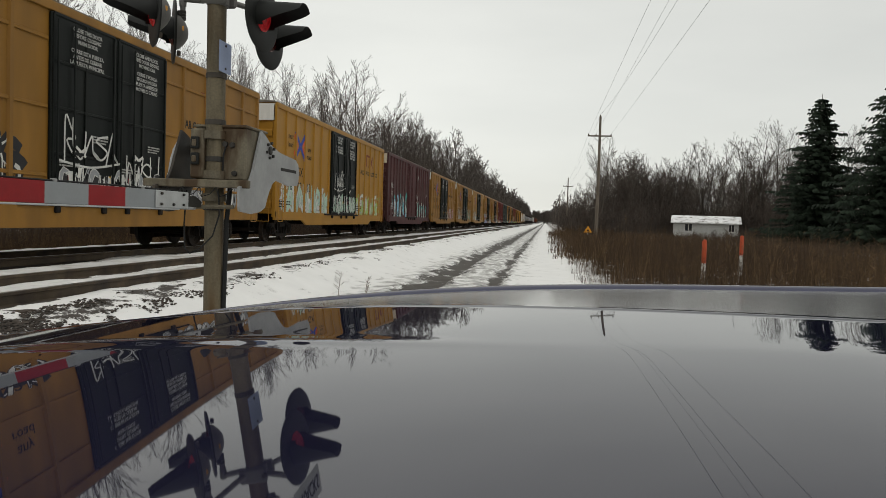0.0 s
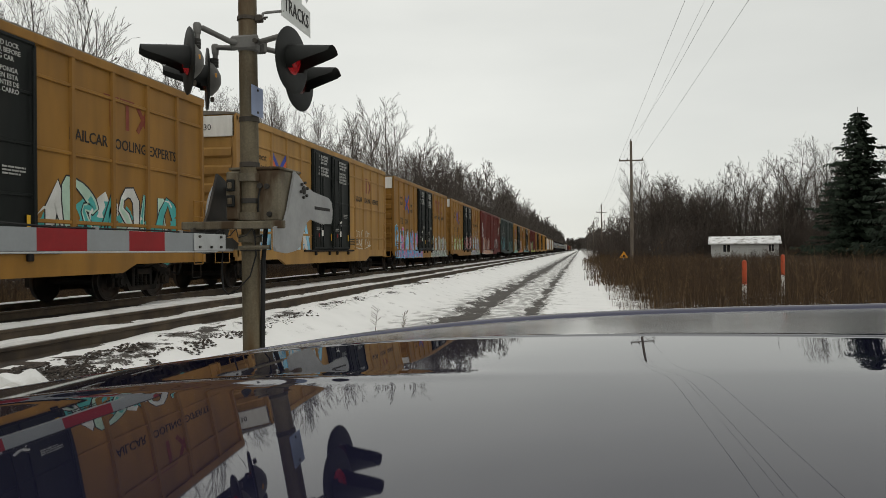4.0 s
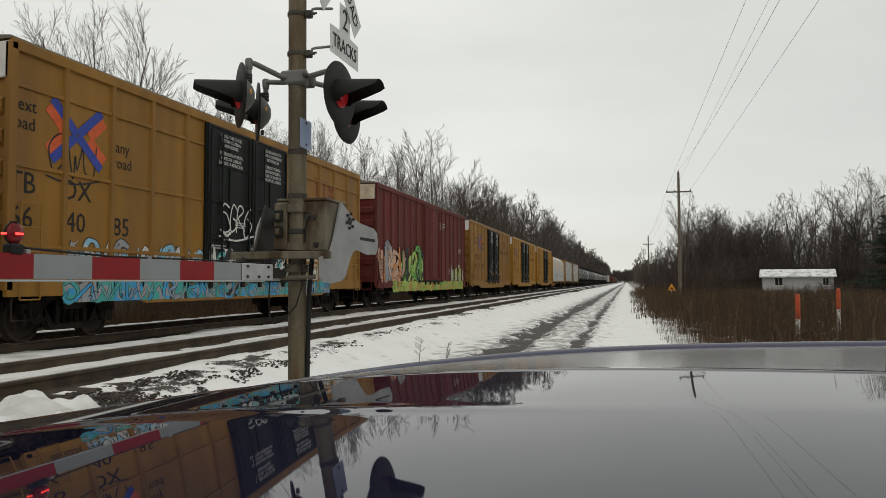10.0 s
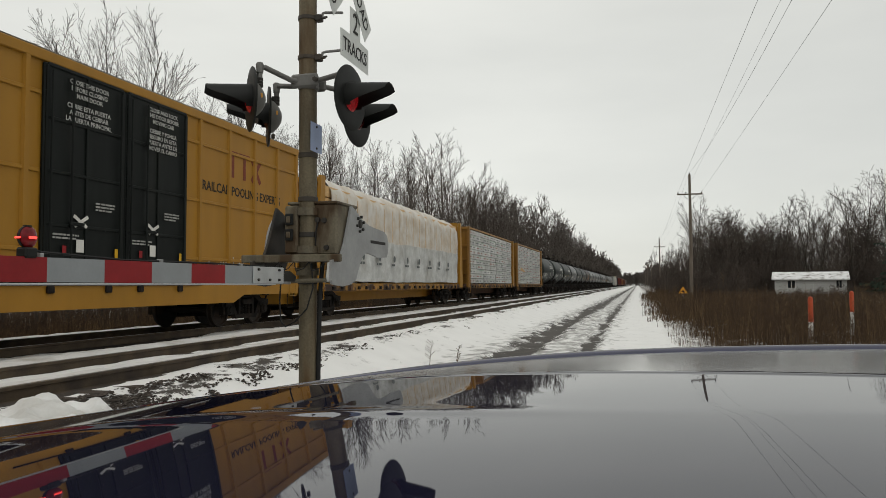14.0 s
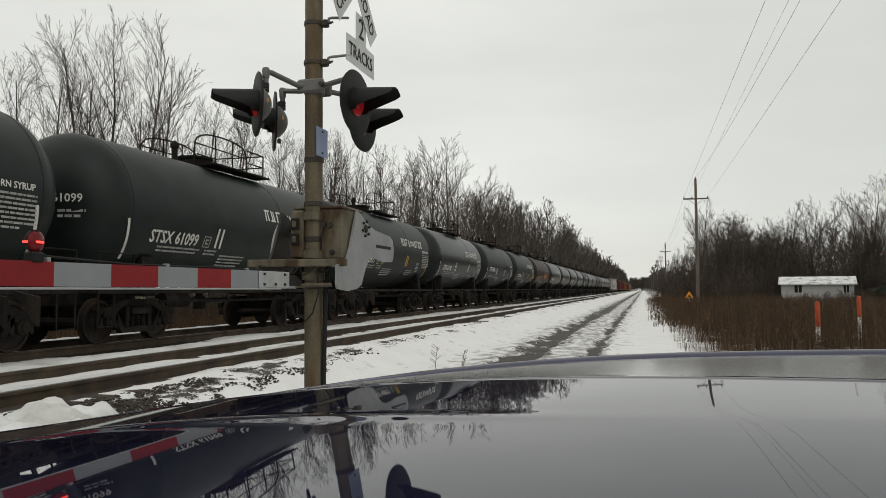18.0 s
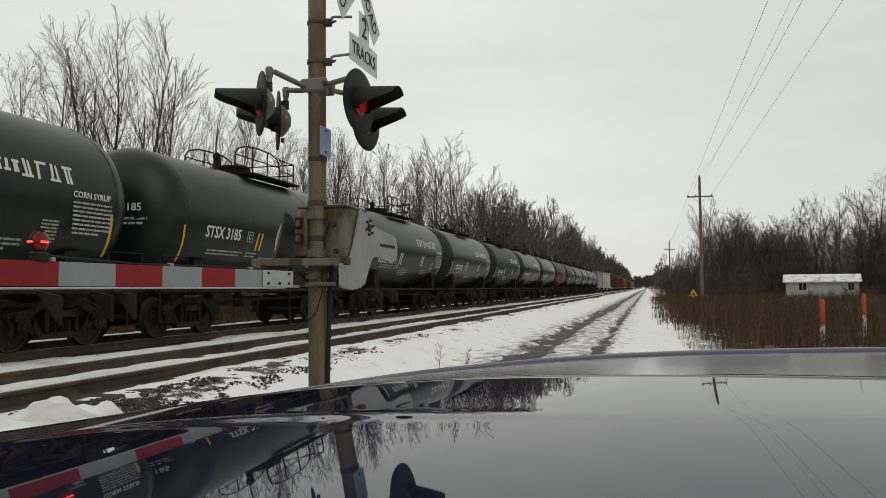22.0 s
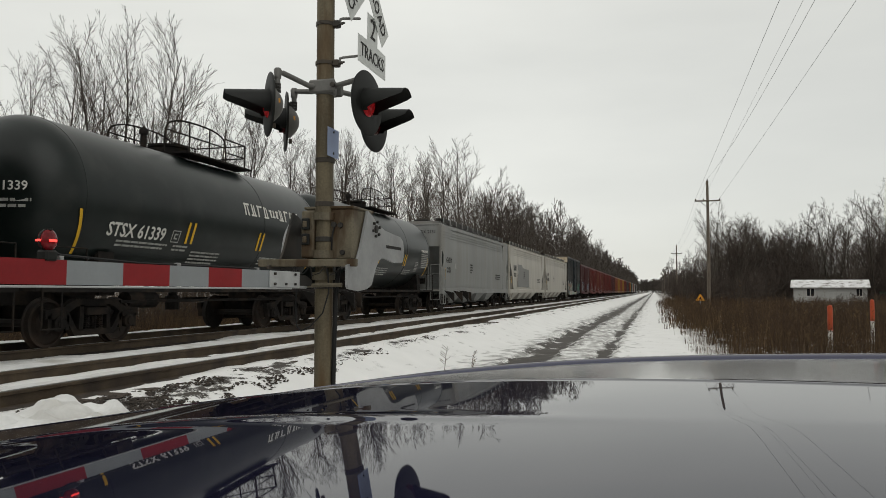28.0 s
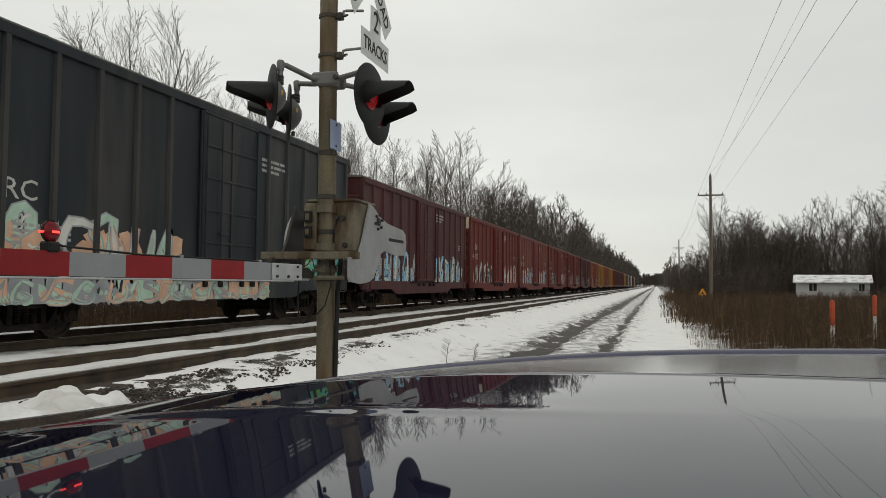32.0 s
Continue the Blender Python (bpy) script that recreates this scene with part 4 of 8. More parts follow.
def yellow_marks(car, length, door, style=0, paint="blackpaint", number=("TBOX", "667724"), posts=13, end_no=True, at_x=0):
    """Reporting marks, the slogan, and the crossed stencil of a pooled boxcar."""
    x, d0, d1 = 1.503, door[0] * length, door[1] * length
    # crossed arrows
    pitch = length / posts
    cx, cz = at_x or 2.5 * pitch, 3.62
    for sy in (-1, 1):
        for sz in (-1, 1):
            for paint_, off, r0, r1, th, words in (("bluepaint", 0.0, 0.02, 0.80, 0.085, "blue crossed stroke"), ("orangered", 0.22, 0.08, 0.60, 0.13, "faded red stroke beside it")):
                t = math.atan2(sz * 0.86, sy * 1.0)
                oy = sy * off
                p0, p1 = (cx + oy + r0 * math.cos(t), cz + r0 * math.sin(t)), (cx + oy + r1 * math.cos(t), cz + r1 * math.sin(t))
                ny, nz = -math.sin(t) * th, math.cos(t) * th
                lift = 0.0006 * (sy + 2 * sz) + (0.004 if off == 0 else 0)
                stroke = Build().prism([(p0[0] - ny, p0[1] - nz), (p1[0] - ny, p1[1] - nz), (p1[0] + ny, p1[1] + nz), (p0[0] + ny, p0[1] + nz)], "x", x + 0.003 + lift, x + 0.0045 + lift)
                part("crossed_stencil", stroke, paint_, car, words)
    letters("next\nload", 0.30, paint, car, on_side(x + 0.003, cx - pitch, cz + 0.12))
    letters("any\nroad", 0.30, paint, car, on_side(x + 0.003, cx + pitch, cz - 0.18))
    n = number[1]
    for i in range(2):
        letters(number[0][2 * i:2 * i + 2], 0.50, paint, car, on_side(x + 0.003, cx + pitch * (i - 1), 2.62))
    for i in range(3):
        letters(n[2 * i:2 * i + 2], 0.50, paint, car, on_side(x + 0.003, cx + pitch * (i - 1), 2.06))
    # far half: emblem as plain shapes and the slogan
    lx = d1 + (length - d1) * 0.47
    b = Build()
    for k in (-0.58, -0.03):
        b.prism([(lx + k - 0.25, 4.26), (lx + k + 0.25, 4.26), (lx + k + 0.25, 4.15), (lx + k + 0.06, 4.15), (lx + k + 0.06, 3.62), (lx + k - 0.06, 3.62), (lx + k - 0.06, 4.15), (lx + k - 0.25, 4.15)][::-1], "x", x, x + 0.004)
    for t in (0.9, -0.9):
        nx_, nz_ = -math.sin(t) * 0.06, math.cos(t) * 0.06
        c, sn = 0.36 * math.cos(t), 0.36 * math.sin(t)
        o = 0.002 if t > 0 else 0
        b.prism([(lx + 0.55 - c - nx_, 3.92 - sn - nz_), (lx + 0.55 + c - nx_, 3.92 + sn - nz_), (lx + 0.55 + c + nx_, 3.92 + sn + nz_), (lx + 0.55 - c + nx_, 3.92 - sn + nz_)], "x", x + o, x + 0.004 + o)
    if style:
        b.v = [(p[0], lx + 1.4 * (p[1] - lx), 3.94 + 1.3 * (p[2] - 3.94)) for p in b.v]
    part("emblem", b, "redlogo", car, "faded red-brown emblem")
    letters("Railcar Pooling Experts" if style else "RAILCAR POOLING EXPERTS", 0.40 if style else 0.31, paint, car, on_side(x + 0.003, lx, 3.28), squeeze=0.95, bold=0.012)
    # door notices
    for i, k in enumerate((d0, (d0 + d1) / 2)):
        w = (d1 - d0) / 2
        for j, words in enumerate((("CLOSE THIS DOOR\nBEFORE CLOSING\nMAIN DOOR", "CIERRE ESTA PUERTA\nANTES DE CERRAR\nLA PUERTA PRINCIPAL"), ("CLOSE AND LOCK\nTHIS DOOR BEFORE\nMOVING CAR", "CIERRE Y PONGA\nSEGURO EN ESTA\nPUERTA ANTES DE\nMOVER EL CARRO"))[i]):
            letters(words, 0.115, "noticewhite", car, on_side(1.612, k + w * (0.5 if i == 0 else 0.56), 4.40 - 0.42 * j - 0.06 * i * j), squeeze=0.98, bold=0.010)
        bars(car, 1.605, k + w * 0.1, 1.9, 2, w * 0.3, 0.03, "noticegrey", seed=9 + i)
        bars(car, 1.605, k + w * 0.6, 2.5, 3, w * 0.25, 0.03, "noticegrey", seed=11 + i)
        yc = k + w * 0.42
        for sg in (-1, 1):
            t = Build().prism([(yc - sg * 0.17, 2.06), (yc - sg * 0.13, 2.02), (yc + sg * 0.19, 2.20), (yc + sg * 0.15, 2.25)][::sg], "x", 1.607 + 0.002 * sg, 1.612 + 0.002 * sg)
            part("door_mark", t, "whitepaint", car)
        part("door_placard", Build().box(1.607, 1.611, yc - 0.10, yc + 0.08, 1.60, 1.82), "whitepaint", car)
        part("door_reflector", Build().box(1.607, 1.611, yc - 0.42, yc - 0.33, 1.56, 1.70), "armred", car)
        part("door_reflector", Build().box(1.607, 1.611, k + w * 0.86, k + w * 0.90, 1.45, 1.70), "yellowmark", car)
    bars(car, x, d1 + 0.15, 1.55, 3, 1.3, 0.05, paint, seed=15)
    bars(car, x, 0.5, 1.5, 3, 1.2, 0.05, paint, seed=16)
    if end_no:
        letters(number[0] + " " + number[1], 0.24, paint, car, pose(0.1, -0.023, 4.52, 90, 0, 0))


def old_marks(car, length, marks, number, paint="noticewhite", z=3.0):
    """Reporting marks stencilled between the posts, and small notices."""
    x, pitch = 1.503, length / 17
    if marks:
        letters(marks, 0.46, paint, car, on_side(x, 1.65 * pitch, z), squeeze=1.15)
        letters(number, 0.40, paint, car, on_side(x, 1.65 * pitch, z - 0.50), squeeze=1.1)
    for y, zz, rows, w, h, seed in ((length * 0.62, 4.1, 3, 1.2, 0.07, 21), (1.2, 1.9, 4, 1.2, 0.05, 22), (length * 0.75, 1.7, 3, 1.4, 0.05, 23), (length * 0.5, 3.3, 4, 0.7, 0.05, 24), (length * 0.9, 2.9, 3, 0.6, 0.05, 25)):
        bars(car, x, y, zz, rows, w, h, "noticegrey", seed=seed)


TRAIN = []
D60 = (0.37, 0.63)

# yellow and red boxcars at the head of what passes
def yellow(s0, s1, label, number, paint="yellow", grid=True, style=0, posts=13, door=D60, at_x=0):
    c = boxcar(s1 - s0, paint, label, s0, grid=grid, door=door, posts=posts)
    yellow_marks(c, s1 - s0, door, style, number=number, posts=posts, at_x=at_x)
    TRAIN.append((c, s0))
    return c


def ribbed(s0, s1, paint, label, marks, number, door=(0.42, 0.60), posts=17, end_panel="cream", top=4.88, door_paint=None, z=3.0):
    c = boxcar(s1 - s0, paint, label, s0, door=door, double=False, door_paint=door_paint or paint, posts=posts, end_panel=end_panel, top=top)
    old_marks(c, s1 - s0, marks, number, z=z)
    TRAIN.append((c, s0))
    return c


A = yellow(7.0, 23.5, "yellow boxcar with black double doors and white sprayed tags", ("TBOX", "664812"))
B_ = yellow(25.1, 42.5, "bright yellow boxcar with black doors and faded graffiti", ("TTGX", "160210"), "yellow_new", grid=False, posts=16, door=(0.39, 0.63))
C_ = ribbed(43.8, 59.8, "maroon", "maroon ribbed boxcar with turquoise graffiti along its base", "BNSF", "761554")
D_ = yellow(61.1, 77.3, "clean yellow boxcar with black double doors", ("TBOX", "663408"), door=(0.335, 0.597))
E_ = yellow(79.0, 95.2, "yellow boxcar covered in silver block graffiti", ("TBOX", "670813"))
F_ = yellow(97.0, 113.2, "yellow boxcar with dark double doors", ("TBOX", "661130"), "yellow_pale")
G_ = yellow(114.9, 130.5, "yellow boxcar with blue and pink graffiti", ("TBOX", "672045"), grid=False, style=1)
H_ = yellow(132.1, 148.3, "yellow boxcar with white sprayed tags along its base", ("TBOX", "675217"))
I_ = ribbed(149.6, 166.3, "red", "dull red ribbed boxcar with white tags", "ATW", "84236", end_panel=None)
J_ = ribbed(167.9, 184.0, "green", "dark green ribbed boxcar with a cream end panel", "NOKL", "20412")
K_ = yellow(185.4, 201.9, "yellow boxcar with mint and blue graffiti letters", ("TBOX", "667724"), grid=False)
L_ = yellow(203.7, 219.6, "yellow boxcar with grey and teal graffiti", ("TBOX", "664085"), door=(0.353, 0.615), at_x=1.53)
M_ = ribbed(221.5, 237.8, "red", "dark red ribbed boxcar with green graffiti", "", "")
N_ = yellow(239.4, 255.7, "yellow boxcar with black double doors", ("TBOX", "660957"))
O_ = yellow(257.3, 273.5, "clean yellow boxcar with black double doors", ("TBOX", "641655"), "yellow_new", door=(0.34, 0.62), at_x=2.0)
P_ = yellow(275.2, 291.2, "clean yellow boxcar with a red and blue stencil", ("TBOX", "641410"), "yellow_new", door=(0.405, 0.655), at_x=2.3)

X_ = 1.503
graffiti(A, X_ + 0.108, 6.4, 10.0, 1.2, 1.8, ["g_grey", "g_white", "g_black"], "g_white", 1)
graffiti(A, X_, 1.5, 5.4, 1.3, 2.3, ["g_white", "g_black"], "g_black", 2)
graffiti(B_, X_, 0.8, 6.6, 1.1, 2.2, ["g_white", "g_mint"], "g_grey", 3)
graffiti(B_, X_ + 0.108, 7.0, 10.8, 1.2, 1.95, ["g_white", "g_mint"], "g_black", 4)
graffiti(B_, X_, 11.2, 16.5, 1.1, 2.1, ["g_white", "g_lime"], "g_grey", 5)
graffiti(A, X_, 10.6, 14.8, 1.2, 2.0, ["g_white", "g_grey"], "g_black", 31)
graffiti(F_, X_, 1.0, 5.6, 1.0, 2.3, ["g_sky", "g_white"], "g_blue", 33)
graffiti(G_, X_ + 0.06, 0.2, 7.0, 0.66, 1.06, ["g_blue", "g_sky", "g_pink"], "g_blue", 34)
graffiti(G_, X_, 9.8, 15.3, 1.05, 2.0, ["g_white", "g_mint", "g_grey"], "g_black", 35)
graffiti(G_, X_ + 0.06, 9.6, 15.4, 0.64, 1.06, ["g_mint", "g_white", "g_grey"], "g_black", 42)
graffiti(D_, X_, 6.4 + 4.0, 10.8 + 4.2, 0.95, 1.6, ["g_white", "g_grey"], "g_black", 36)
graffiti(C_, X_, 1.8, 8.0, 1.05, 2.45, ["g_teal", "g_white", "g_sky"], "g_black", 6)
graffiti(C_, X_, 10.2, 14.8, 1.05, 2.1, ["g_white", "g_teal"], "g_black", 7)
graffiti(D_, X_, 10.8, 15.2, 1.05, 2.0, ["g_white", "g_pink"], "g_black", 8)
graffiti(E_, X_, 0.9, 6.0, 0.9, 2.35, ["g_white", "g_grey"], "g_black", 9)
graffiti(E_, X_, 10.4, 15.0, 0.9, 2.3, ["g_white", "g_mint", "g_teal"], "g_black", 10)
graffiti(G_, X_, 0.4, 5.7, 1.0, 2.2, ["g_blue", "g_sky", "g_pink"], "g_white", 11)
graffiti(H_, X_, 1.0, 6.0, 1.0, 2.0, ["g_white", "g_lime"], "g_black", 12)
graffiti(H_, X_ + 0.108, 6.2, 10.2, 1.2, 2.2, ["g_white", "g_red"], "g_black", 13)
graffiti(H_, X_, 10.6, 15.9, 1.0, 2.25, ["g_white", "g_lilac", "g_sky"], "g_black", 14)
graffiti(H_, X_ + 0.06, 10.2, 15.9, 0.66, 1.05, ["g_white", "g_lilac", "g_mint"], "g_black", 44)
graffiti(I_, X_ + 0.06, 0.4, 9.0, 0.66, 1.05, ["g_white", "g_peach", "g_orange"], "g_grey", 45)
tag(I_, X_ + 0.06, 0.35, 0.85, 2.55, 3.75, "g_white", 46, 0.02)
graffiti(I_, X_, 1.6, 6.4, 1.05, 2.3, ["g_white", "g_peach"], "g_grey", 15)
graffiti(I_, X_, 9.5, 14.5, 1.05, 2.3, ["g_white", "g_black"], "g_grey", 16)
graffiti(J_, X_, 1.0, 5.0, 1.05, 2.6, ["g_teal", "g_sky"], "g_black", 17)
graffiti(J_, X_, 8.6, 14.6, 1.05, 2.3, ["g_white", "g_teal"], "g_black", 18)
graffiti(K_, X_, 0.5, 6.0, 1.1, 2.6, ["g_mint", "g_white"], "g_blue", 19)
graffiti(K_, X_ + 0.06, -0.1, 6.2, 0.66, 1.06, ["g_teal", "g_mint"], "g_teal", 20)
graffiti(K_, X_, 10.6, 15.6, 1.0, 2.5, ["g_white", "g_sky", "g_peach"], "g_purple", 21)
graffiti(K_, X_ + 0.06, 9.0, 16.2, 0.68, 1.06, ["g_orange", "g_peach", "g_red"], "g_orange", 41)
graffiti(L_, X_, 1.4, 6.0, 1.05, 1.78, ["g_grey", "g_sky", "g_white"], "g_black", 22)
graffiti(L_, X_ + 0.06, 1.2, 13.0, 0.68, 1.05, ["g_teal", "g_blue", "g_grey"], "g_black", 23)
graffiti(L_, X_, 9.9, 13.9, 1.05, 1.9, ["g_peach", "g_white"], "g_teal", 24)
graffiti(L_, X_ + 0.108, 5.7, 9.7, 1.12, 1.85, ["g_white", "g_teal", "g_black"], "g_black", 47)
graffiti(M_, X_ + 0.056, 0.3, 3.7, 1.02, 2.5, ["g_orange", "g_grey", "g_peach"], "g_black", 25)
graffiti(M_, X_ + 0.062, 2.0, 15.5, 0.64, 1.06, ["g_green", "g_lime", "g_orange"], "g_lime", 43)
graffiti(M_, X_ + 0.058, 3.3, 6.9, 1.04, 2.55, ["g_green", "g_black", "g_lime"], "g_black", 26)
graffiti(M_, X_, 12.6, 15.8, 1.0, 1.9, ["g_white", "g_lime"], "g_grey", 27)

for car, y0, y1, z0, z1, seed in ((A, 6.4, 8.2, 2.0, 2.6, 51), (A, 8.6, 10.0, 1.5, 2.2, 52), (B_, 7.2, 8.8, 2.3, 2.9, 53), (K_, 6.6, 7.8, 2.2, 3.0, 54), (L_, 6.2, 7.6, 2.2, 2.9, 55), (L_, 8.2, 9.6, 1.5, 2.2, 56), (E_, 6.4, 7.9, 1.6, 2.4, 57)):
    tag(car, X_ + 0.108, y0, y1, z0, z1, "g_white", seed)
for car, y0, y1, z0, z1, paint, seed in ((A, 0.9, 2.6, 2.5, 3.2, "g_black", 61), (J_, 2.6, 3.4, 3.2, 3.9, "g_grey", 62), (I_, 14.6, 15.8, 3.1, 3.7, "g_white", 63), (H_, 12.0, 15.5, 2.5, 3.0, "g_grey", 64), (L_, 0.9, 2.0, 2.9, 3.5, "g_black", 65),
                                         (C_, 9.2, 10.6, 2.2, 2.8, "g_white", 66), (F_, 11.2, 13.5, 1.3, 1.9, "g_white", 67), (P_, 11.5, 13.0, 1.2, 1.6, "g_white", 68)):
    tag(car, X_ + (0.06 if car in (J_, I_, C_) else 0), y0, y1, z0, z1, paint, seed, 0.016)


# ---- centre-beam flat cars with lumber ----
def centerbeam(s0, s1, label, paint, wrapped):
    n_len = s1 - s0
    car = thing("centerbeam_flatcar", label, "flatcar", "freight cars of the train", pose(TRACK_FAR, s0, 0))
    deck = Build()
    deck.box(-1.4, 1.4, 0, n_len, 0.98, 1.10)
    deck.box(-0.35, 0.35, 0, n_len, 0.45, 0.98)
    part("deck", deck, "rust" if not wrapped else paint, car)
    for sx in (-1, 1):
        sl = Build().bevel_box(sx * 1.46 - 0.05, sx * 1.46 + 0.05, 0, n_len, 0.84, 1.06, 0.012)
        part("side_sill", sl, "sill_worn", car, "yellow and rust-streaked sill")
    y = 0.6
    k = 0
    while y < n_len - 0.3:
        w = Build().bevel_box(1.45, 1.57, y - 0.08, y + 0.08, 0.88, 0.99, 0.015)
        part("strap_winch", w, "rust" if k % 3 == 0 else "under", car)
        y += 0.75
        k += 1
    for yb, f in ((0.0, -1), (n_len, 1)):
        # bulkhead: two uprights, cross ribs and a plate
        y0, y1 = (yb, yb + 0.62) if f < 0 else (yb - 0.62, yb)
        bh = Build()
        plate = y1 if f < 0 else y0
        bh.box(-1.40, 1.40, plate - 0.03, plate + 0.03, 1.1, 4.42)
        part("bulkhead", bh, paint, car)
        for sx in (-1, 1):
            up = Build()
            up.add([(x, y, z) for x in (sx * 1.50 - 0.05, sx * 1.50 + 0.05) for (y, z) in (((y1, 0.9), (y1, 4.42), (y1 - 0.30, 4.42), (y0, 1.3), (y0, 0.9)) if f < 0 else ((y0, 0.9), (y0, 4.42), (y0 + 0.30, 4.42), (y1, 1.3), (y1, 0.9)))],
                   [(4, 3, 2, 1, 0), (5, 6, 7, 8, 9)] + [(i, (i + 1) % 5, 5 + (i + 1) % 5, 5 + i) for i in range(5)])
            part("bulkhead_post", up, paint, car)
        for z in (1.7, 2.5, 3.3, 4.3):
            q = Build().bevel_box(-1.42, 1.42, *(sorted((plate, plate + f * 0.16))), z - 0.07, z + 0.07, 0.015)
            part("bulkhead_rib", q, paint, car)
    beam = Build()
    beam.bevel_box(-0.14, 0.14, 0.6, n_len - 0.6, 4.28, 4.46, 0.02)
    y = 0.8
    while y < n_len - 0.6:
        beam.box(-0.06, 0.06, y - 0.07, y + 0.07, 1.1, 4.3)
        y += 1.35
    part("centre_beam", beam, paint, car)
    ch = Build().bevel_box(1.36, 1.44, 0.6, n_len - 0.6, 4.33, 4.43, 0.015)
    if not wrapped:
        part("top_strap_rail", ch, paint, car)
    ladder(car, 1.56, 0.3, 0.6, 2.3, paint)
    running_gear(car, n_len, 1.9)
    TRAIN.append((car, s0))
    return car


def lumber_load(car, n_len, rows, cols, seed, paint="wrap"):
    """Wrapped bundles, each a piece of its own, with printed labels."""
    r = random.Random(seed)
    z0, z1 = 1.12, 4.28
    h = (z1 - z0) / rows
    ends = [0.72 + (n_len - 1.44) * i / cols for i in range(cols + 1)]
    for i in range(rows):
        for k in range(cols):
            jog = 0.25 * ((i // 2) % 2) - 0.12 if 0 < k < cols else 0
            jog2 = 0.25 * ((i // 2) % 2) - 0.12 if k + 1 < cols else 0
            a, c = ends[k] + 0.010 + jog, ends[k + 1] - 0.010 + jog2
            out = 1.42 + r.uniform(-0.02, 0.03)
            b = Build().bevel_box(0.16, out, a, c, z0 + i * h + 0.012, z0 + (i + 1) * h - 0.01, 0.02)
            pk = part("wrapped_pack", b, paint, car)
            zz = z0 + (i + 0.5) * h
            if r.random() < 0.9:
                m = Build()
                m.box(out, out + 0.004, a + 0.15, a + 0.75, zz - 0.035, zz + 0.035)
                if c - a > 1.7:
                    m.box(out, out + 0.004, a + 1.2, a + 1.5, zz - 0.028, zz + 0.028)
                part("printed_mark", m, r.choice(("wrapmark", "wrapmark_red", "wrapmark")), pk)["kind"] = "stuff"
            if r.random() < 0.3:
                g = Build().box(out, out + 0.003, a + 0.03, c - 0.03, zz + h * 0.28, zz + h * 0.36)
                part("printed_stripe", g, "wrapmark_green", pk)
    back = Build()
    back.box(-1.42, -0.16, 0.72, n_len - 0.72, z0, z1)
    part("lumber_stack", back, paint, car)


Q_ = centerbeam(292.5, 312.0, "yellow centre-beam flatcar with lumber under loose white wrap", "yellow_new", True)
R_ = centerbeam(313.4, 330.0, "yellow centre-beam flatcar with white wrapped lumber", "yellow", False)
S_ = centerbeam(331.4, 347.8, "rusty yellow centre-beam flatcar with white wrapped lumber", "yellow", False)
lumber_load(R_, 16.6, 11, 7, 4)
lumber_load(S_, 16.4, 13, 8, 5)
tear = Build()
tear.prism([(2.2, 2.32), (2.9, 2.2), (4.6, 2.1), (5.1, 2.14), (3.8, 2.36), (2.9, 2.46)], "x", 1.455, 1.475)
part("torn_wrap", tear, "lumber", S_, "torn wrap with bare yellow lumber showing")
# lumber under a loose sheet: stacked boards, then the sheet draped over top and side
nb = Build()
for i in range(8):
    z = 1.14 + i * 0.385
    nb.bevel_box(0.2, 1.36, 0.72, 18.7, z, z + 0.36, 0.015)
    nb.bevel_box(-1.36, -0.2, 0.72, 18.7, z, z + 0.36, 0.015)
part("lumber_stack", nb, "lumber", Q_, "bare pale boards at the open end")
for lo, hi, paint in ((1.15, 2.7, "wrap"), (2.7, 4.45, "wrap_tan")):
    wb = Build()
    ny, nz = 90, 10
    for j in range(ny + 1):
        u = j / ny
        for i in range(nz + 1):
            z = lo + (hi - lo) * i / nz
            y = 1.15 + 17.4 * u + 0.5 * (z - 2.7) / 1.6 * (1 - u) * 0.5
            sag = 0.05 * noise.noise((y * 1.3, z * 1.2, 4.4)) + 0.03 * math.sin(y * 5.1 + 0.6 * z)
            x = 1.45 + sag - (0.35 * ((z - 3.9) / 0.55) ** 2 if z > 3.9 else 0)
            zz = z + 0.06 * noise.noise((y * 0.8, z, 8.2)) - (0.12 * max(0, (u - 0.8) / 0.2) if z > 4 else 0)
            wb.v.append((x, y, zz))
    for j in range(ny):
        for i in range(nz):
            k = j * (nz + 1) + i
            wb.f.append((k, k + nz + 1, k + nz + 2, k + 1))
    part("lumber_wrap", wb, paint, Q_, "loose white plastic wrap" if paint == "wrap" else "thin wrap with lumber showing through", smooth=True)
tp = Build()
for j in range(61):
    y = 1.3 + 17.1 * j / 60
    for i in range(7):
        x = -1.1 + 2.2 * i / 6
        tp.v.append((x, y, 4.46 + 0.05 * noise.noise((x * 2, y, 1.2)) - 0.12 * abs(x) ** 3))
tp.f = [(j * 7 + i, j * 7 + i + 1, (j + 1) * 7 + i + 1, (j + 1) * 7 + i) for j in range(60) for i in range(6)]
part("wrap_top", tp, "wrap", Q_, smooth=True)
for k in range(9):
    y = 2.3 + 1.75 * k
    em = Build()
    em.lathe([(0.0, 0.13), (0.004, 0.13)], "x", (1.53, y, 2.05), 12)
    part("printed_emblem", em, "wrapmark", Q_)
    bars(Q_, 1.525, y - 0.35, 1.86, 1, 0.75, 0.09, "wrapmark", seed=40 + k, name="printed_mark")
for k in range(18):
    y = 1.6 + k * 0.96
    sp = Build().box(1.49, 1.497, y, y + 0.025, 2.72, 3.95)
    part("strap_line", sp, "lumber", Q_)


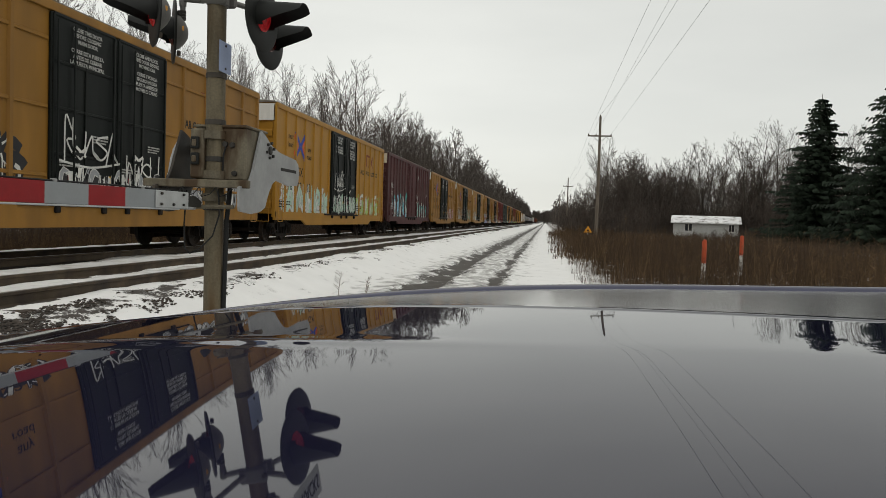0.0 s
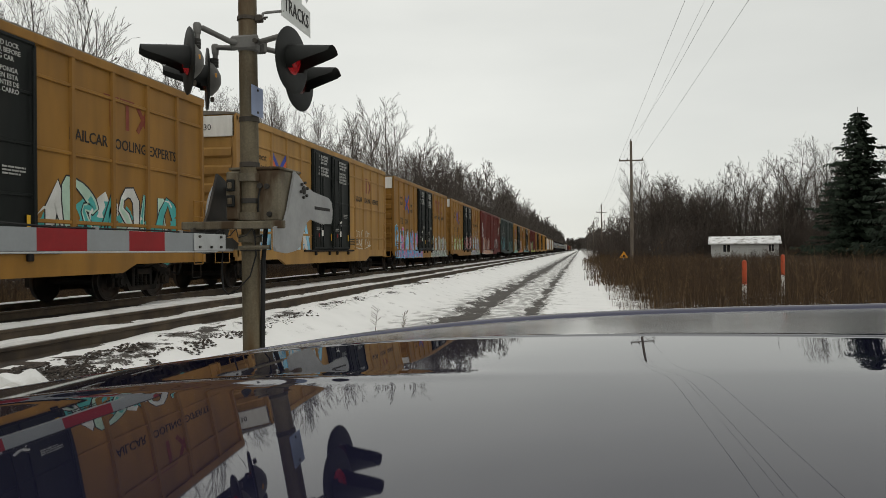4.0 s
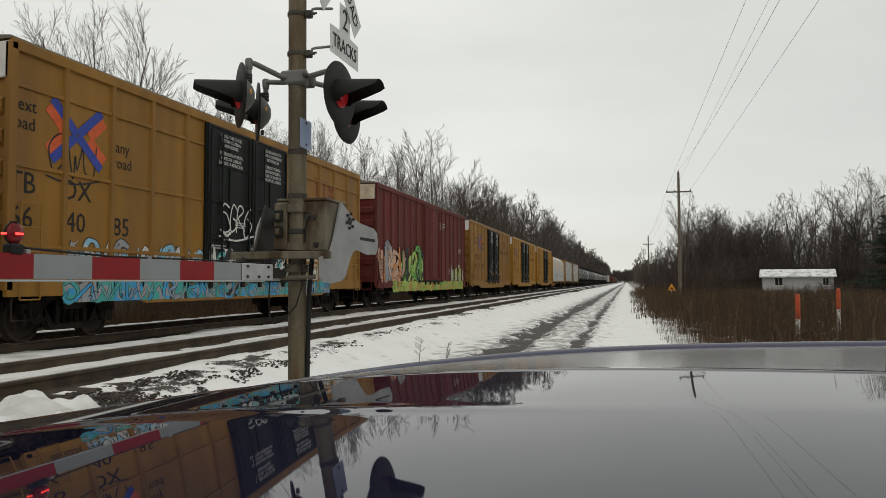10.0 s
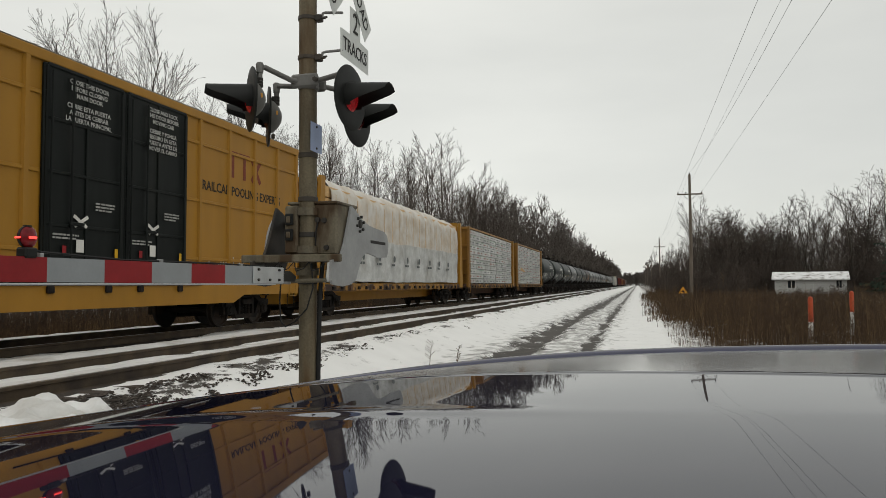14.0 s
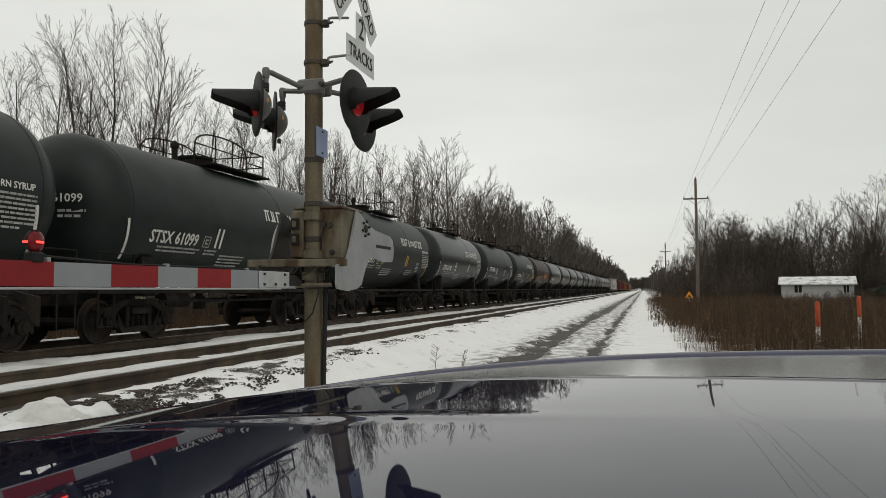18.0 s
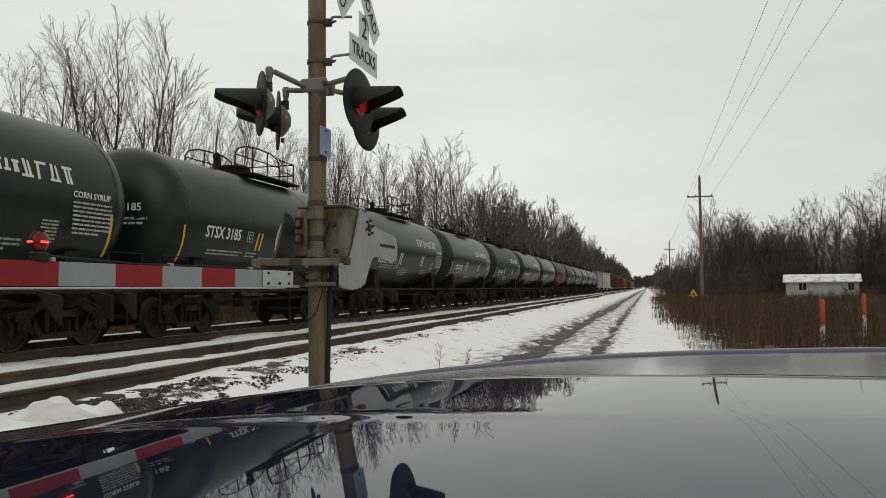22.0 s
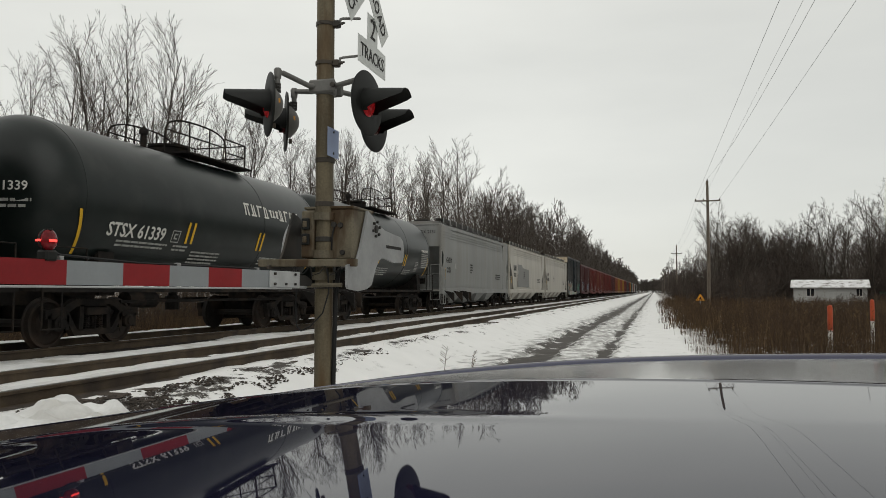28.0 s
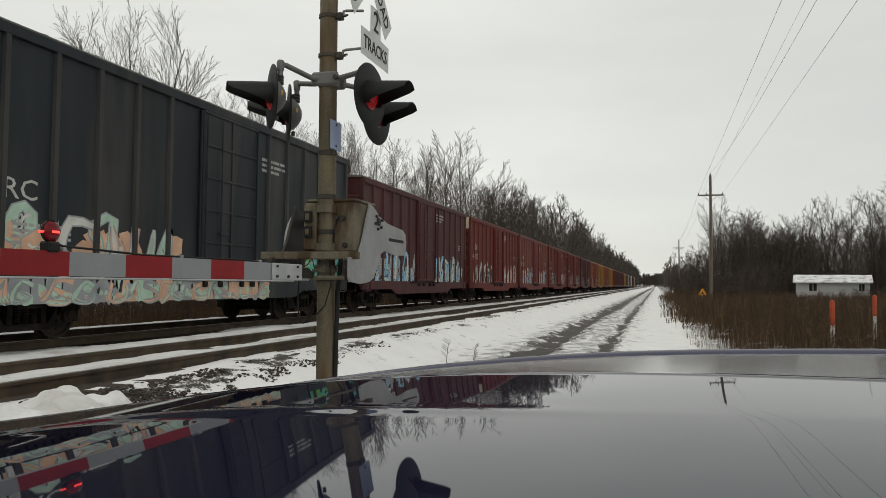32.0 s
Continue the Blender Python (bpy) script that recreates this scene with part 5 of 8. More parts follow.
# ---- tank cars ----
def tank_car(s0, length, label, paint, marks, number, band="whitepaint", stripes="whitepaint", logo="name", rise=-20):
    """A long tank on two trucks with stub sills. rise: degrees above its middle at which the number stands."""
    car = thing("tank_car", label, "tank car", "freight cars of the train", pose(TRACK_FAR, s0, 0))
    zc, r = 2.62, 1.50
    y0, y1, mid = 0.10, length - 0.10, length / 2
    prof = [(y0 + 0.0, 0.0), (y0 + 0.02, 0.35), (y0 + 0.10, 0.75), (y0 + 0.22, 1.06), (y0 + 0.40, 1.31), (y0 + 0.60, 1.44), (y0 + 0.74, 1.49), (y0 + 0.85, r)]
    prof += [(length - q, w) for q, w in prof[::-1]]
    tank = part("tank", Build().lathe(prof, "y", (0, 0, zc), 48), paint, car, smooth=True)
    for y in (y0 + 0.86, mid + 1.6, y1 - 0.86):
        wl_ = Build().lathe([(y - 0.012, r), (y - 0.008, r + 0.006), (y + 0.008, r + 0.006), (y + 0.012, r)], "y", (0, 0, zc), 48)
        part("weld_band", wl_, paint, tank, smooth=True)

    def skin(y, a, off=0.004):
        """A pose on the tank's flank, a degrees above its middle."""
        t = radians(a)
        return Matrix.Translation((0, y, zc)) @ Matrix.Rotation(-t, 4, "Y") @ Matrix.Translation((r + off, 0, 0)) @ SIDE

    def flat(y, a, off=0.006):
        """The same for shapes drawn in y and z."""
        return Matrix.Translation((0, y, zc)) @ Matrix.Rotation(radians(-a), 4, "Y") @ Matrix.Translation((r + off, 0, 0))
    # curved reflective bands at both ends, leaning a little
    for y in (0.92, length - 1.0):
        bd = Build()
        for i in range(10):
            t = radians(-41 + i * 3.6)
            for yy in (y - 0.035, y + 0.035):
                bd.v.append(((r + 0.006) * math.cos(t), yy - 0.018 * (i - 4.5), zc + (r + 0.006) * math.sin(t)))
        bd.f = [(2 * i, 2 * i + 1, 2 * i + 3, 2 * i + 2) for i in range(9)]
        part("reflective_strip", bd, band, tank)
    ink = "whitepaint" if logo != "gold" else "goldpaint"
    letters(marks + " " + number, 0.37, ink, tank, skin(2.40, rise, 0.010), squeeze=0.90, bold=0.018)
    letters(number, 0.22, ink, tank, pose(0.70, y0 + 0.025, zc + 0.10, 90, 0, 20), bold=0.012)
    bars(tank, 0, 0, 0, 2, 0.5, 0.05, "noticegrey", 0.10, seed=8).matrix_basis = pose(0.5, y0 + 0.02, zc - 0.10, 0, 0, -70)
    for y, w, rows, seed in ((1.9, 1.5, 2, 5), (4.3, 1.1, 4, 12), (7.2, 0.9, 3, 13), (3.6, 0.5, 2, 14)):
        bars(tank, 0, 0, 0, rows, w, 0.04, "noticegrey", 0.085, seed=seed).matrix_basis = flat(y, -27 if rows == 2 else -31)
    if logo == "name":
        # white company lettering as upright strokes with serifs, no readable word
        lb = Build()
        y = 0.0
        for k, w in enumerate((0.30, 0.29, 0.30, 0.27, 0.16, 0.14, 0.16, 0.27, 0.28, 0.27, 0.27)):
            hgt = 0.15 if k not in (4, 5, 6) else 0.10
            lean = 0.05 if k % 3 == 1 else 0.0
            lb.prism([(y + lean + 0.02, -hgt), (y + lean + 0.075, -hgt), (y + 0.075, hgt), (y + 0.02, hgt)], "x", 0, 0.004)
            lb.box(0.001, 0.005, y - 0.01, y + w * 0.8, *((hgt - 0.045, hgt) if k % 2 == 0 else (-hgt, -hgt + 0.045)))
            if k % 3 != 2:
                lb.prism([(y + w * 0.52, -hgt), (y + w * 0.75, -hgt), (y + w * 0.55, hgt * 0.9), (y + w * 0.42, hgt * 0.9)], "x", 0.002, 0.006)
            y += w + 0.015
        part("name_band", lb, "whitepaint", tank, "white company lettering as plain strokes", flat(6.15, 13, 0.002))
    if logo in ("name", "plain"):
        letters("CORN SYRUP", 0.15, "whitepaint", tank, skin(9.4, 1.5, 0.008), bold=0.015)
        bars(tank, 0, 0, 0, 8, 0.95, 0.035, "noticegrey", 0.075, seed=6).matrix_basis = flat(8.95, -3)
        bars(tank, 0, 0, 0, 7, 0.36, 0.03, "noticegrey", 0.06, seed=9).matrix_basis = flat(8.35, -17)
    if logo == "gold":
        em = Build().lathe([(0, 0.50), (0.006, 0.50), (0.006, 0.38), (0.0, 0.38), (0.0, 0.50)], "x", (0, 0, 0), 24)
        e_ob = part("emblem", em, "goldpaint", tank, "round orange emblem", flat(6.5, -6, 0.012))
        for q, t in ((-0.14, 0.5), (0.0, -0.4), (0.15, 0.5)):
            c, sn = math.cos(t) * 0.28, math.sin(t) * 0.28
            part("emblem_stroke", Build().prism([(-c, q - sn - 0.04), (c, q + sn - 0.04), (c, q + sn + 0.04), (-c, q - sn + 0.04)], "x", 0.0, 0.006), "goldpaint", e_ob)
        lb = Build()
        y = 0
        for w, hgt in ((0.22, 0.40), (0.14, 0.36), (0.2, 0.24), (0.08, 0.42), (0.2, 0.24), (0.18, 0.32)):
            lb.box(0, 0.004, y, y + 0.07, -0.19, -0.19 + hgt)
            lb.box(0, 0.004, y + 0.07, y + w, -0.19, -0.12)
            y += w + 0.05
        part("name_band", lb, "goldpaint", tank, "orange company lettering as plain strokes", flat(7.15, -8))
    for yy in (3.95, 4.14, 6.86, 7.05) if logo != "gold" else (3.95, 4.14):
        part("vertical_stripe", Build().prism([(-0.035, -0.23), (0.035, -0.23), (0.055, 0.23), (-0.015, 0.23)], "x", 0, 0.004), stripes if logo != "gold" else "goldpaint", tank, at=flat(yy, -16, 0.002))
    sq = Build()
    for q in ((-0.13, 0.13, 0.11, 0.13), (-0.13, 0.13, -0.13, -0.11), (-0.13, -0.11, -0.11, 0.11), (0.11, 0.13, -0.11, 0.11), (-0.05, 0.06, -0.06, -0.03), (-0.05, -0.02, -0.03, 0.06), (-0.02, 0.06, 0.03, 0.06)):
        sq.box(0, 0.004, *q)
    part("boxed_mark", sq, "noticegrey", tank, at=flat(3.58, rise, 0.004))
    # manway, valves, walkway and rails along the crown
    zt = zc + r
    dm = Build().lathe([(0, 0.42), (0.20, 0.42), (0.23, 0.46), (0.28, 0.46), (0.31, 0.30), (0.33, 0.0)], "z", (0, mid - 0.3, zt - 0.05), 20)
    part("manway", dm, "under", car, smooth=True)
    part("relief_valve", Build().lathe([(0, 0.07), (0.30, 0.07), (0.31, 0.10), (0.40, 0.10), (0.46, 0.05), (0.50, 0.0)], "z", (0.25, mid - 1.5, zt - 0.05), 10), "under", car, smooth=True)
    ya, yb, yc = mid - 1.45, mid + 0.95, mid + 1.85
    for sx in (-1, 1):
        part("platform", Build().box(sx * 0.72 - 0.24, sx * 0.72 + 0.24, mid - 0.9, yc, zt - 0.06, zt - 0.02), "under", car)
        for y in (mid - 0.8, mid + 0.4, mid + 1.3, yc - 0.08):
            part("platform_bracket", Build().prism([(sx * 0.60, zt - 0.06), (sx * 0.95, zt - 0.06), (sx * 1.02, zt - 0.42)][::sx], "y", y - 0.03, y + 0.03), "under", car)
        x = sx * 0.74
        hoop = smooth_line([(ya, zt - 0.12), (ya + 0.04, zt + 0.42), (ya + 0.35, zt + 0.62), (ya + 0.9, zt + 0.70), (yb - 0.6, zt + 0.70), (yb - 0.12, zt + 0.58), (yb, zt + 0.35), (yb, zt - 0.12)], 3)
        part("handrail", Build().tube([(x, q, z) for q, z in hoop], 0.021, 5), "under", car)
        part("handrail", Build().tube([(x, ya, zt + 0.38), (x, yb, zt + 0.38)], 0.018, 5), "under", car)
        for y in (ya + 0.9, yb - 0.70):
            part("handrail_post", Build().tube([(x, y, zt - 0.15), (x, y, zt + 0.70)], 0.019, 5), "under", car)
        part("end_frame", Build().tube([(x, yb, zt + 0.60), (x, yc, zt + 0.60), (x, yc, zt - 0.05)], 0.022, 5), "under", car)
        part("end_frame", Build().tube([(x, yb, zt + 0.28), (x, yc, zt + 0.28)], 0.018, 5), "under", car)
    for z in (0.28, 0.60):
        part("end_frame", Build().tube([(-0.74, yc, zt + z), (0.74, yc, zt + z)], 0.018, 5), "under", car)
    # stub sills, saddles and running boards
    for q, c in ((0, 2.6), (length - 2.6, length)):
        part("stub_sill", Build().bevel_box(-0.32, 0.32, q, c, 0.72, 1.14, 0.02), "under", car)
    for y in (1.75, length - 1.75):
        part("saddle", Build().prism([(0.9, -1.3), (0.9, 1.3), (1.7, 1.25), (1.35, 0.8), (1.16, 0), (1.35, -0.8), (1.7, -1.25)], "y", y - 0.2, y + 0.2), "under", car)
    for sx in (-1, 1):
        part("running_board", Build().bevel_box(sx * 1.34 - 0.1, sx * 1.34 + 0.1, 0.1, length - 0.1, 0.96, 1.04, 0.01), "under", car)
        part("side_pipe", Build().tube([(sx * 1.05, 2.4, 0.78), (sx * 1.05, length - 2.4, 0.78)], 0.035, 6), "under", car)
        for y, f in ((0.12, 1), (length - 0.12, -1)):
            part("grab_rail", Build().tube([(sx * 1.42, y, 0.50), (sx * 1.42, y, 1.72), (sx * 1.42, y + f * 0.95, 1.72), (sx * 1.42, y + f * 0.95, 1.0)], 0.02, 5), "under", car)
            part("stirrup_step", Build().tube([(sx * 1.42, y, 0.62), (sx * 1.42, y, 0.36), (sx * 1.42, y + f * 0.42, 0.36), (sx * 1.42, y + f * 0.42, 1.0)], 0.018, 5), "under", car)
    for y in (0.1, length - 0.1):
        part("end_board", Build().box(-1.4, 1.4, y - 0.1, y + 0.1, 0.98, 1.03), "under", car)
    part("brake_reservoir", Build().lathe([(-0.45, 0.0), (-0.45, 0.17), (0.45, 0.17), (0.45, 0.0)], "y", (0.55, 3.6, 0.80), 12), "under", car, smooth=True)
    ob_ = Build().lathe([(0, 0.16), (0.3, 0.16), (0.34, 0.1), (0.55, 0.08), (0.55, 0.0)][::-1], "z", (0, mid, 0.55), 10)
    part("bottom_outlet", ob_, "under", car)
    running_gear(car, length, 1.75, 0.12)
    TRAIN.append((car, s0))
    return car


TANKS = (("51627", "tank", 0, "whitepaint"), ("61099", "tank", 0, "whitepaint"), ("60977", "tank", 0, "yellowmark"), ("61083", "tank_gloss", 0, "whitepaint"), ("60496", "tank", 2, "whitepaint"),
         ("4843", "tank", 0, "yellowmark"), ("4244", "tank_brown", 1, "goldpaint"), ("3211", "tank_gloss", 0, "yellowmark"), ("3185", "tank_gloss", 2, "yellowmark"), ("51080", "tank_gloss", 0, "whitepaint"),
         ("3172", "tank_gloss", 0, "whitepaint"), ("51046", "tank", 0, "whitepaint"), ("3190", "tank_gloss", 0, "yellowmark"), ("61029", "tank_gloss", 0, "whitepaint"), ("4251", "tank_brown", 1, "goldpaint"),
         ("4860", "tank", 0, "whitepaint"), ("51092", "tank_gloss", 0, "whitepaint"), ("61183", "tank_gloss", 0, "whitepaint"), ("61339", "tank_gloss", 0, "yellowmark"), ("51584", "tank_gloss", 2, "yellowmark"))
for k, (no, paint, logo, mark) in enumerate(TANKS):
    colour = {"tank": "dusty black-green", "tank_gloss": "shiny black-green", "tank_brown": "dull brown"}[paint]
    tank_car(349.2 + 11.32 * k, 11.0, f"{colour} tank car with {'yellow' if mark == 'yellowmark' else 'orange' if logo == 1 else 'white'} markings, railed top",
             paint, "STSX", no, mark, mark, ("name", "gold", "plain")[logo], -12 if k in (4, 8) else -20)


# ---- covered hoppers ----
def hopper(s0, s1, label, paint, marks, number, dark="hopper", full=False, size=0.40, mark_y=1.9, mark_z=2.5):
    """A covered hopper. dark: paint of its open ends, greyer on cream cars to stand in for shade. full: its side sheets
    reach the corner posts but for a small hand opening.
    """
    n_len = s1 - s0
    car = thing("covered_hopper", label, "hopper car", "freight cars of the train", pose(TRACK_FAR, s0, 0))
    sec = [(1.52, 1.05), (1.56, 2.5), (1.53, 3.6), (1.47, 4.02), (1.20, 4.26), (0.9, 4.36)]
    loop = sec + [(-x, z) for x, z in sec[::-1]]
    b = Build()
    m = len(loop)
    for y in (1.55, n_len - 1.55):
        b.v += [(x, y, z) for x, z in loop]
    b.f = [(i, (i + 1) % m, m + (i + 1) % m, m + i)[::-1] for i in range(m)] + [tuple(range(m)), tuple(range(m, 2 * m))[::-1]]
    part("body", b, paint, car, smooth=True)
    cut = [(1.552, 1.1), (1.552, 4.06), (0.06, 4.06), (0.06, 2.85), (0.30, 2.80), (0.42, 2.62), (0.40, 2.30), (0.28, 2.12), (0.06, 2.05), (0.06, 1.1)] if full else [(1.552, 1.1), (1.552, 4.06), (0.06, 4.06), (0.06, 3.35), (0.20, 3.0), (0.50, 2.62), (0.86, 2.32), (1.18, 1.90), (1.36, 1.30)]
    q = len(cut)
    for yo, f in ((0, 1), (n_len, -1)):
        # side sheets taper to the ends above the open slope
        for sx in (-1, 1):
            e = Build()
            x = sx * 1.535
            e.v = [(x - 0.012 * sx, yo + f * y, z) for y, z in cut] + [(x + 0.02 * sx, yo + f * y, z) for y, z in cut]
            e.f = [tuple(range(q)), tuple(range(q, 2 * q))[::-1]] + [(i, q + i, q + (i + 1) % q, (i + 1) % q) for i in range(q)]
            part("end_sheet", e, paint, car)
        sl = Build()
        q0 = [(0.15, 4.02), (0.15, 3.6), (1.6, 1.7), (1.6, 1.9)]
        sl.v = [(x, yo + f * y, z) for x in (-1.46, 1.46) for y, z in q0]
        sl.f = [(0, 1, 2, 3), (7, 6, 5, 4), (0, 4, 5, 1), (1, 5, 6, 2), (2, 6, 7, 3), (3, 7, 4, 0)]
        # on the cream cars the shade of the open end is put into this paint
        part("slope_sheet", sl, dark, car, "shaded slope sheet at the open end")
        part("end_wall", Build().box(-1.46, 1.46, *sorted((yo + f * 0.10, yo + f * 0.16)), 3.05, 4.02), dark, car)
        for sx in (-1, 1):
            ps = Build().bevel_box(sx * 1.50 - 0.045, sx * 1.50 + 0.045, *sorted((yo + f * 0.0, yo + f * 0.11)), 0.85, 4.10, 0.012)
            part("corner_post", ps, paint, car)
        ladder(car, 1.26, yo + f * 0.0, 0.6, 2.2, paint, True)
        ladder(car, 1.60, yo + f * 0.36, 0.42, 2.0, paint)
        fl = Build().box(-1.45, 1.45, *sorted((yo, yo + f * 1.7)), 1.0, 1.08)
        part("end_platform", fl, paint, car)
        part("end_rail", Build().tube([(0.85, yo + f * 0.3, 1.08), (0.85, yo + f * 0.3, 2.1), (-0.85, yo + f * 0.3, 2.1), (-0.85, yo + f * 0.3, 1.08)], 0.02, 5), paint, car)
        part("end_rail", Build().tube([(0.85, yo + f * 0.3, 1.6), (-0.85, yo + f * 0.3, 1.6)], 0.018, 5), paint, car)
        cy = Build().lathe([(-0.45, 0.0), (-0.45, 0.17), (0.45, 0.17), (0.45, 0.0)], "x", (0, yo + f * 0.95, 1.5), 10)
        part("brake_cylinder", cy, "under", car)
        st_ = Build().tube([(1.5, yo + f * 0.15, 0.95), (1.5, yo + f * 0.15, 0.40), (1.5, yo + f * 0.58, 0.40), (1.5, yo + f * 0.58, 0.95)], 0.02, 5)
        part("stirrup_step", st_, paint, car)
    for sx in (-1, 1):
        sb = Build().bevel_box(sx * 1.56 - 0.04, sx * 1.56 + 0.04, 0.05, n_len - 0.05, 0.88, 1.12, 0.012)
        part("side_sill", sb, paint, car)
        tr = Build().bevel_box(sx * 1.50 - 0.05, sx * 1.50 + 0.05, 0.1, n_len - 0.1, 3.92, 4.08, 0.015)
        part("top_chord", tr, paint, car)
        for i in range(3):
            ln = Build().bevel_box(sx * 1.55 - 0.012, sx * 1.55 + 0.012, 0.2, n_len - 0.2, 3.74 - 0.13 * i, 3.765 - 0.13 * i, 0.005)
            part("side_seam", ln, paint, car)
        # roof walk on posts; a dark sheet stands for its grating edge and shaded underside
        part("roof_walk", Build().box(sx * 1.16 - 0.20, sx * 1.16 + 0.20, 0.9, n_len - 0.9, 4.37, 4.41), "grating", car, "dark steel grating walk")
        part("walk_edge", Build().box(*sorted((sx * 1.355, sx * 1.365)), 0.9, n_len - 0.9, 4.22, 4.42), "grating", car)
        y = 0.9
        while y < n_len - 0.6:
            part("roof_walk_post", Build().bevel_box(sx * 1.40 - 0.02, sx * 1.40 + 0.02, y - 0.035, y + 0.035, 4.02, 4.43, 0.005), paint, car)
            y += 1.18
    for y in (0.1, n_len - 1.6):
        part("end_roof", Build().bevel_box(-1.44, 1.44, y, y + 1.5, 4.04, 4.10, 0.01), paint, car)
    ht = Build().bevel_box(-0.35, 0.35, 1.8, n_len - 1.8, 4.36, 4.48, 0.02)
    part("hatch_cover", ht, "grating", car)
    # hopper bottoms
    nb_ = 4
    for i in range(nb_):
        a = 2.7 + (n_len - 5.4) * i / nb_
        c = 2.7 + (n_len - 5.4) * (i + 1) / nb_
        mm = (a + c) / 2
        h = Build()
        h.v = [(-1.4, a + 0.05, 1.06), (1.4, a + 0.05, 1.06), (1.4, c - 0.05, 1.06), (-1.4, c - 0.05, 1.06), (-0.6, mm - 0.35, 0.38), (0.9, mm - 0.35, 0.38), (0.9, mm + 0.35, 0.38), (-0.6, mm + 0.35, 0.38)]
        h.f = [(0, 1, 2, 3), (7, 6, 5, 4), (0, 4, 5, 1), (1, 5, 6, 2), (2, 6, 7, 3), (3, 7, 4, 0)]
        bay = part("discharge_bay", h, paint, car)
        g = Build().bevel_box(-0.65, 1.05, mm - 0.42, mm + 0.42, 0.28, 0.38, 0.015)
        part("discharge_gate", g, "under", bay)
    u = Build()
    u.box(-0.32, 0.32, 0, 3.0, 0.72, 1.02)
    u.box(-0.32, 0.32, n_len - 3.0, n_len, 0.72, 1.02)
    part("underframe", u, "under", car)
    letters(marks, size, "blackpaint", car, on_side(1.562, mark_y, mark_z), bold=0.014)
    letters(number, size, "blackpaint", car, on_side(1.562, mark_y, mark_z - 0.46), bold=0.014)
    letters(marks + " " + number, 0.20, "blackpaint", car, pose(0.75, 0.095, 3.72, 90, 0, 0), bold=0.01)
    part("boxed_mark", Build().box(1.563, 1.566, mark_y + 1.05, mark_y + 1.30, mark_z - 0.36, mark_z - 0.08), "noticegrey", car)
    part("yellow_marker", Build().box(1.563, 1.566, 0.62, 0.70, 1.55, 2.05), "yellowmark", car)
    bars(car, 1.56, 5.6, 2.4, 4, 0.5, 0.07, "blackpaint", seed=31)
    bars(car, 1.56, n_len - 4, 2.0, 3, 1.4, 0.06, "blackpaint", seed=32)
    bars(car, 1.592, 2.5, 1.08, 1, 0.9, 0.07, "yellowmark", seed=33)
    for y in (2.2, n_len * 0.35, n_len * 0.65, n_len - 2.3):
        rs = Build().box(1.592, 1.596, y, y + 0.35, 1.0, 1.08)
        part("reflector", rs, "yellowmark", car)
    running_gear(car, n_len, 1.75)
    TRAIN.append((car, s0))
    return car


U_ = hopper(576.1, 592.2, "light grey covered hopper with black lettering", "hopper", "GVDX", "2151", "hopper", True, 0.36, 1.35, 2.44)
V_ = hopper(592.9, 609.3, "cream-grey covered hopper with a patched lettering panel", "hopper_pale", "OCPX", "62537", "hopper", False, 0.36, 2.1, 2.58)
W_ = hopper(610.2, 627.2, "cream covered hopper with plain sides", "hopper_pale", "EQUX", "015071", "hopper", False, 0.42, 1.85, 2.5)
part("repaint_patch", Build().prism([(3.05, 1.30), (8.2, 1.30), (8.1, 2.62), (5.2, 2.70), (4.9, 2.92), (3.15, 2.90)], "x", 1.557, 1.5605), "hopper_patch", V_, "grey repainted patch")
part("repaint_patch", Build().box(1.557, 1.5605, 1.55, 2.65, 2.40, 2.82), "hopper_patch", V_)

# ---- boxcars at the rear ----
X1 = ribbed(628.7, 642.6, "navy", "dark slate boxcar with white and green graffiti along its base", "RC", "3", posts=14, end_panel="cream", door=(0.43, 0.60), z=2.4)
graffiti(X1, X_, 0.5, 5.2, 0.95, 2.1, ["g_white", "g_mint", "g_peach"], "g_grey", 51)
graffiti(X1, X_, 10.6, 13.5, 0.8, 1.9, ["g_teal", "g_green"], "g_teal", 52)
graffiti(X1, X_ + 0.06, 0.3, 9.0, 0.64, 1.04, ["g_grey", "g_peach", "g_mint"], "g_grey", 53)
REAR = (("maroon", "maroon"), ("red", "dull red"), ("redbright", "rust-red"), ("red", "dull red"), ("red", "dull red"), ("maroon", "maroon"), ("orange", "orange"), ("yellow", "yellow"), ("orange", "orange"),
        ("yellow", "yellow"), ("red", "dull red"), ("maroon", "maroon"), ("navy", "dark slate"), ("red", "dull red"), ("yellow", "yellow"), ("green", "dark green"), ("hopper", "grey"),
        ("red", "dull red"), ("hopper_pale", "pale grey"), ("maroon", "maroon"), ("navy", "dark slate"), ("hopper", "grey"))
s = 643.9
for k, (paint, word) in enumerate(REAR):
    c = ribbed(s, s + 14.0, paint, f"{word} ribbed boxcar with weathered sides", "CN", str(413000 + 137 * k), posts=14, end_panel="cream" if k % 3 == 1 else None, top=4.55)
    if k < 10:
        graffiti(c, X_, 1.0, 5.6, 1.0, 2.2, ["g_white", "g_black"] if k % 2 else ["g_white", "g_grey", "g_sky"], "g_black", 60 + k)
        graffiti(c, X_, 8.4, 13.2, 1.0, 2.2, ["g_sky", "g_white"] if k % 2 == 0 else ["g_red", "g_white"], "g_black", 80 + k)
    s += 14.95

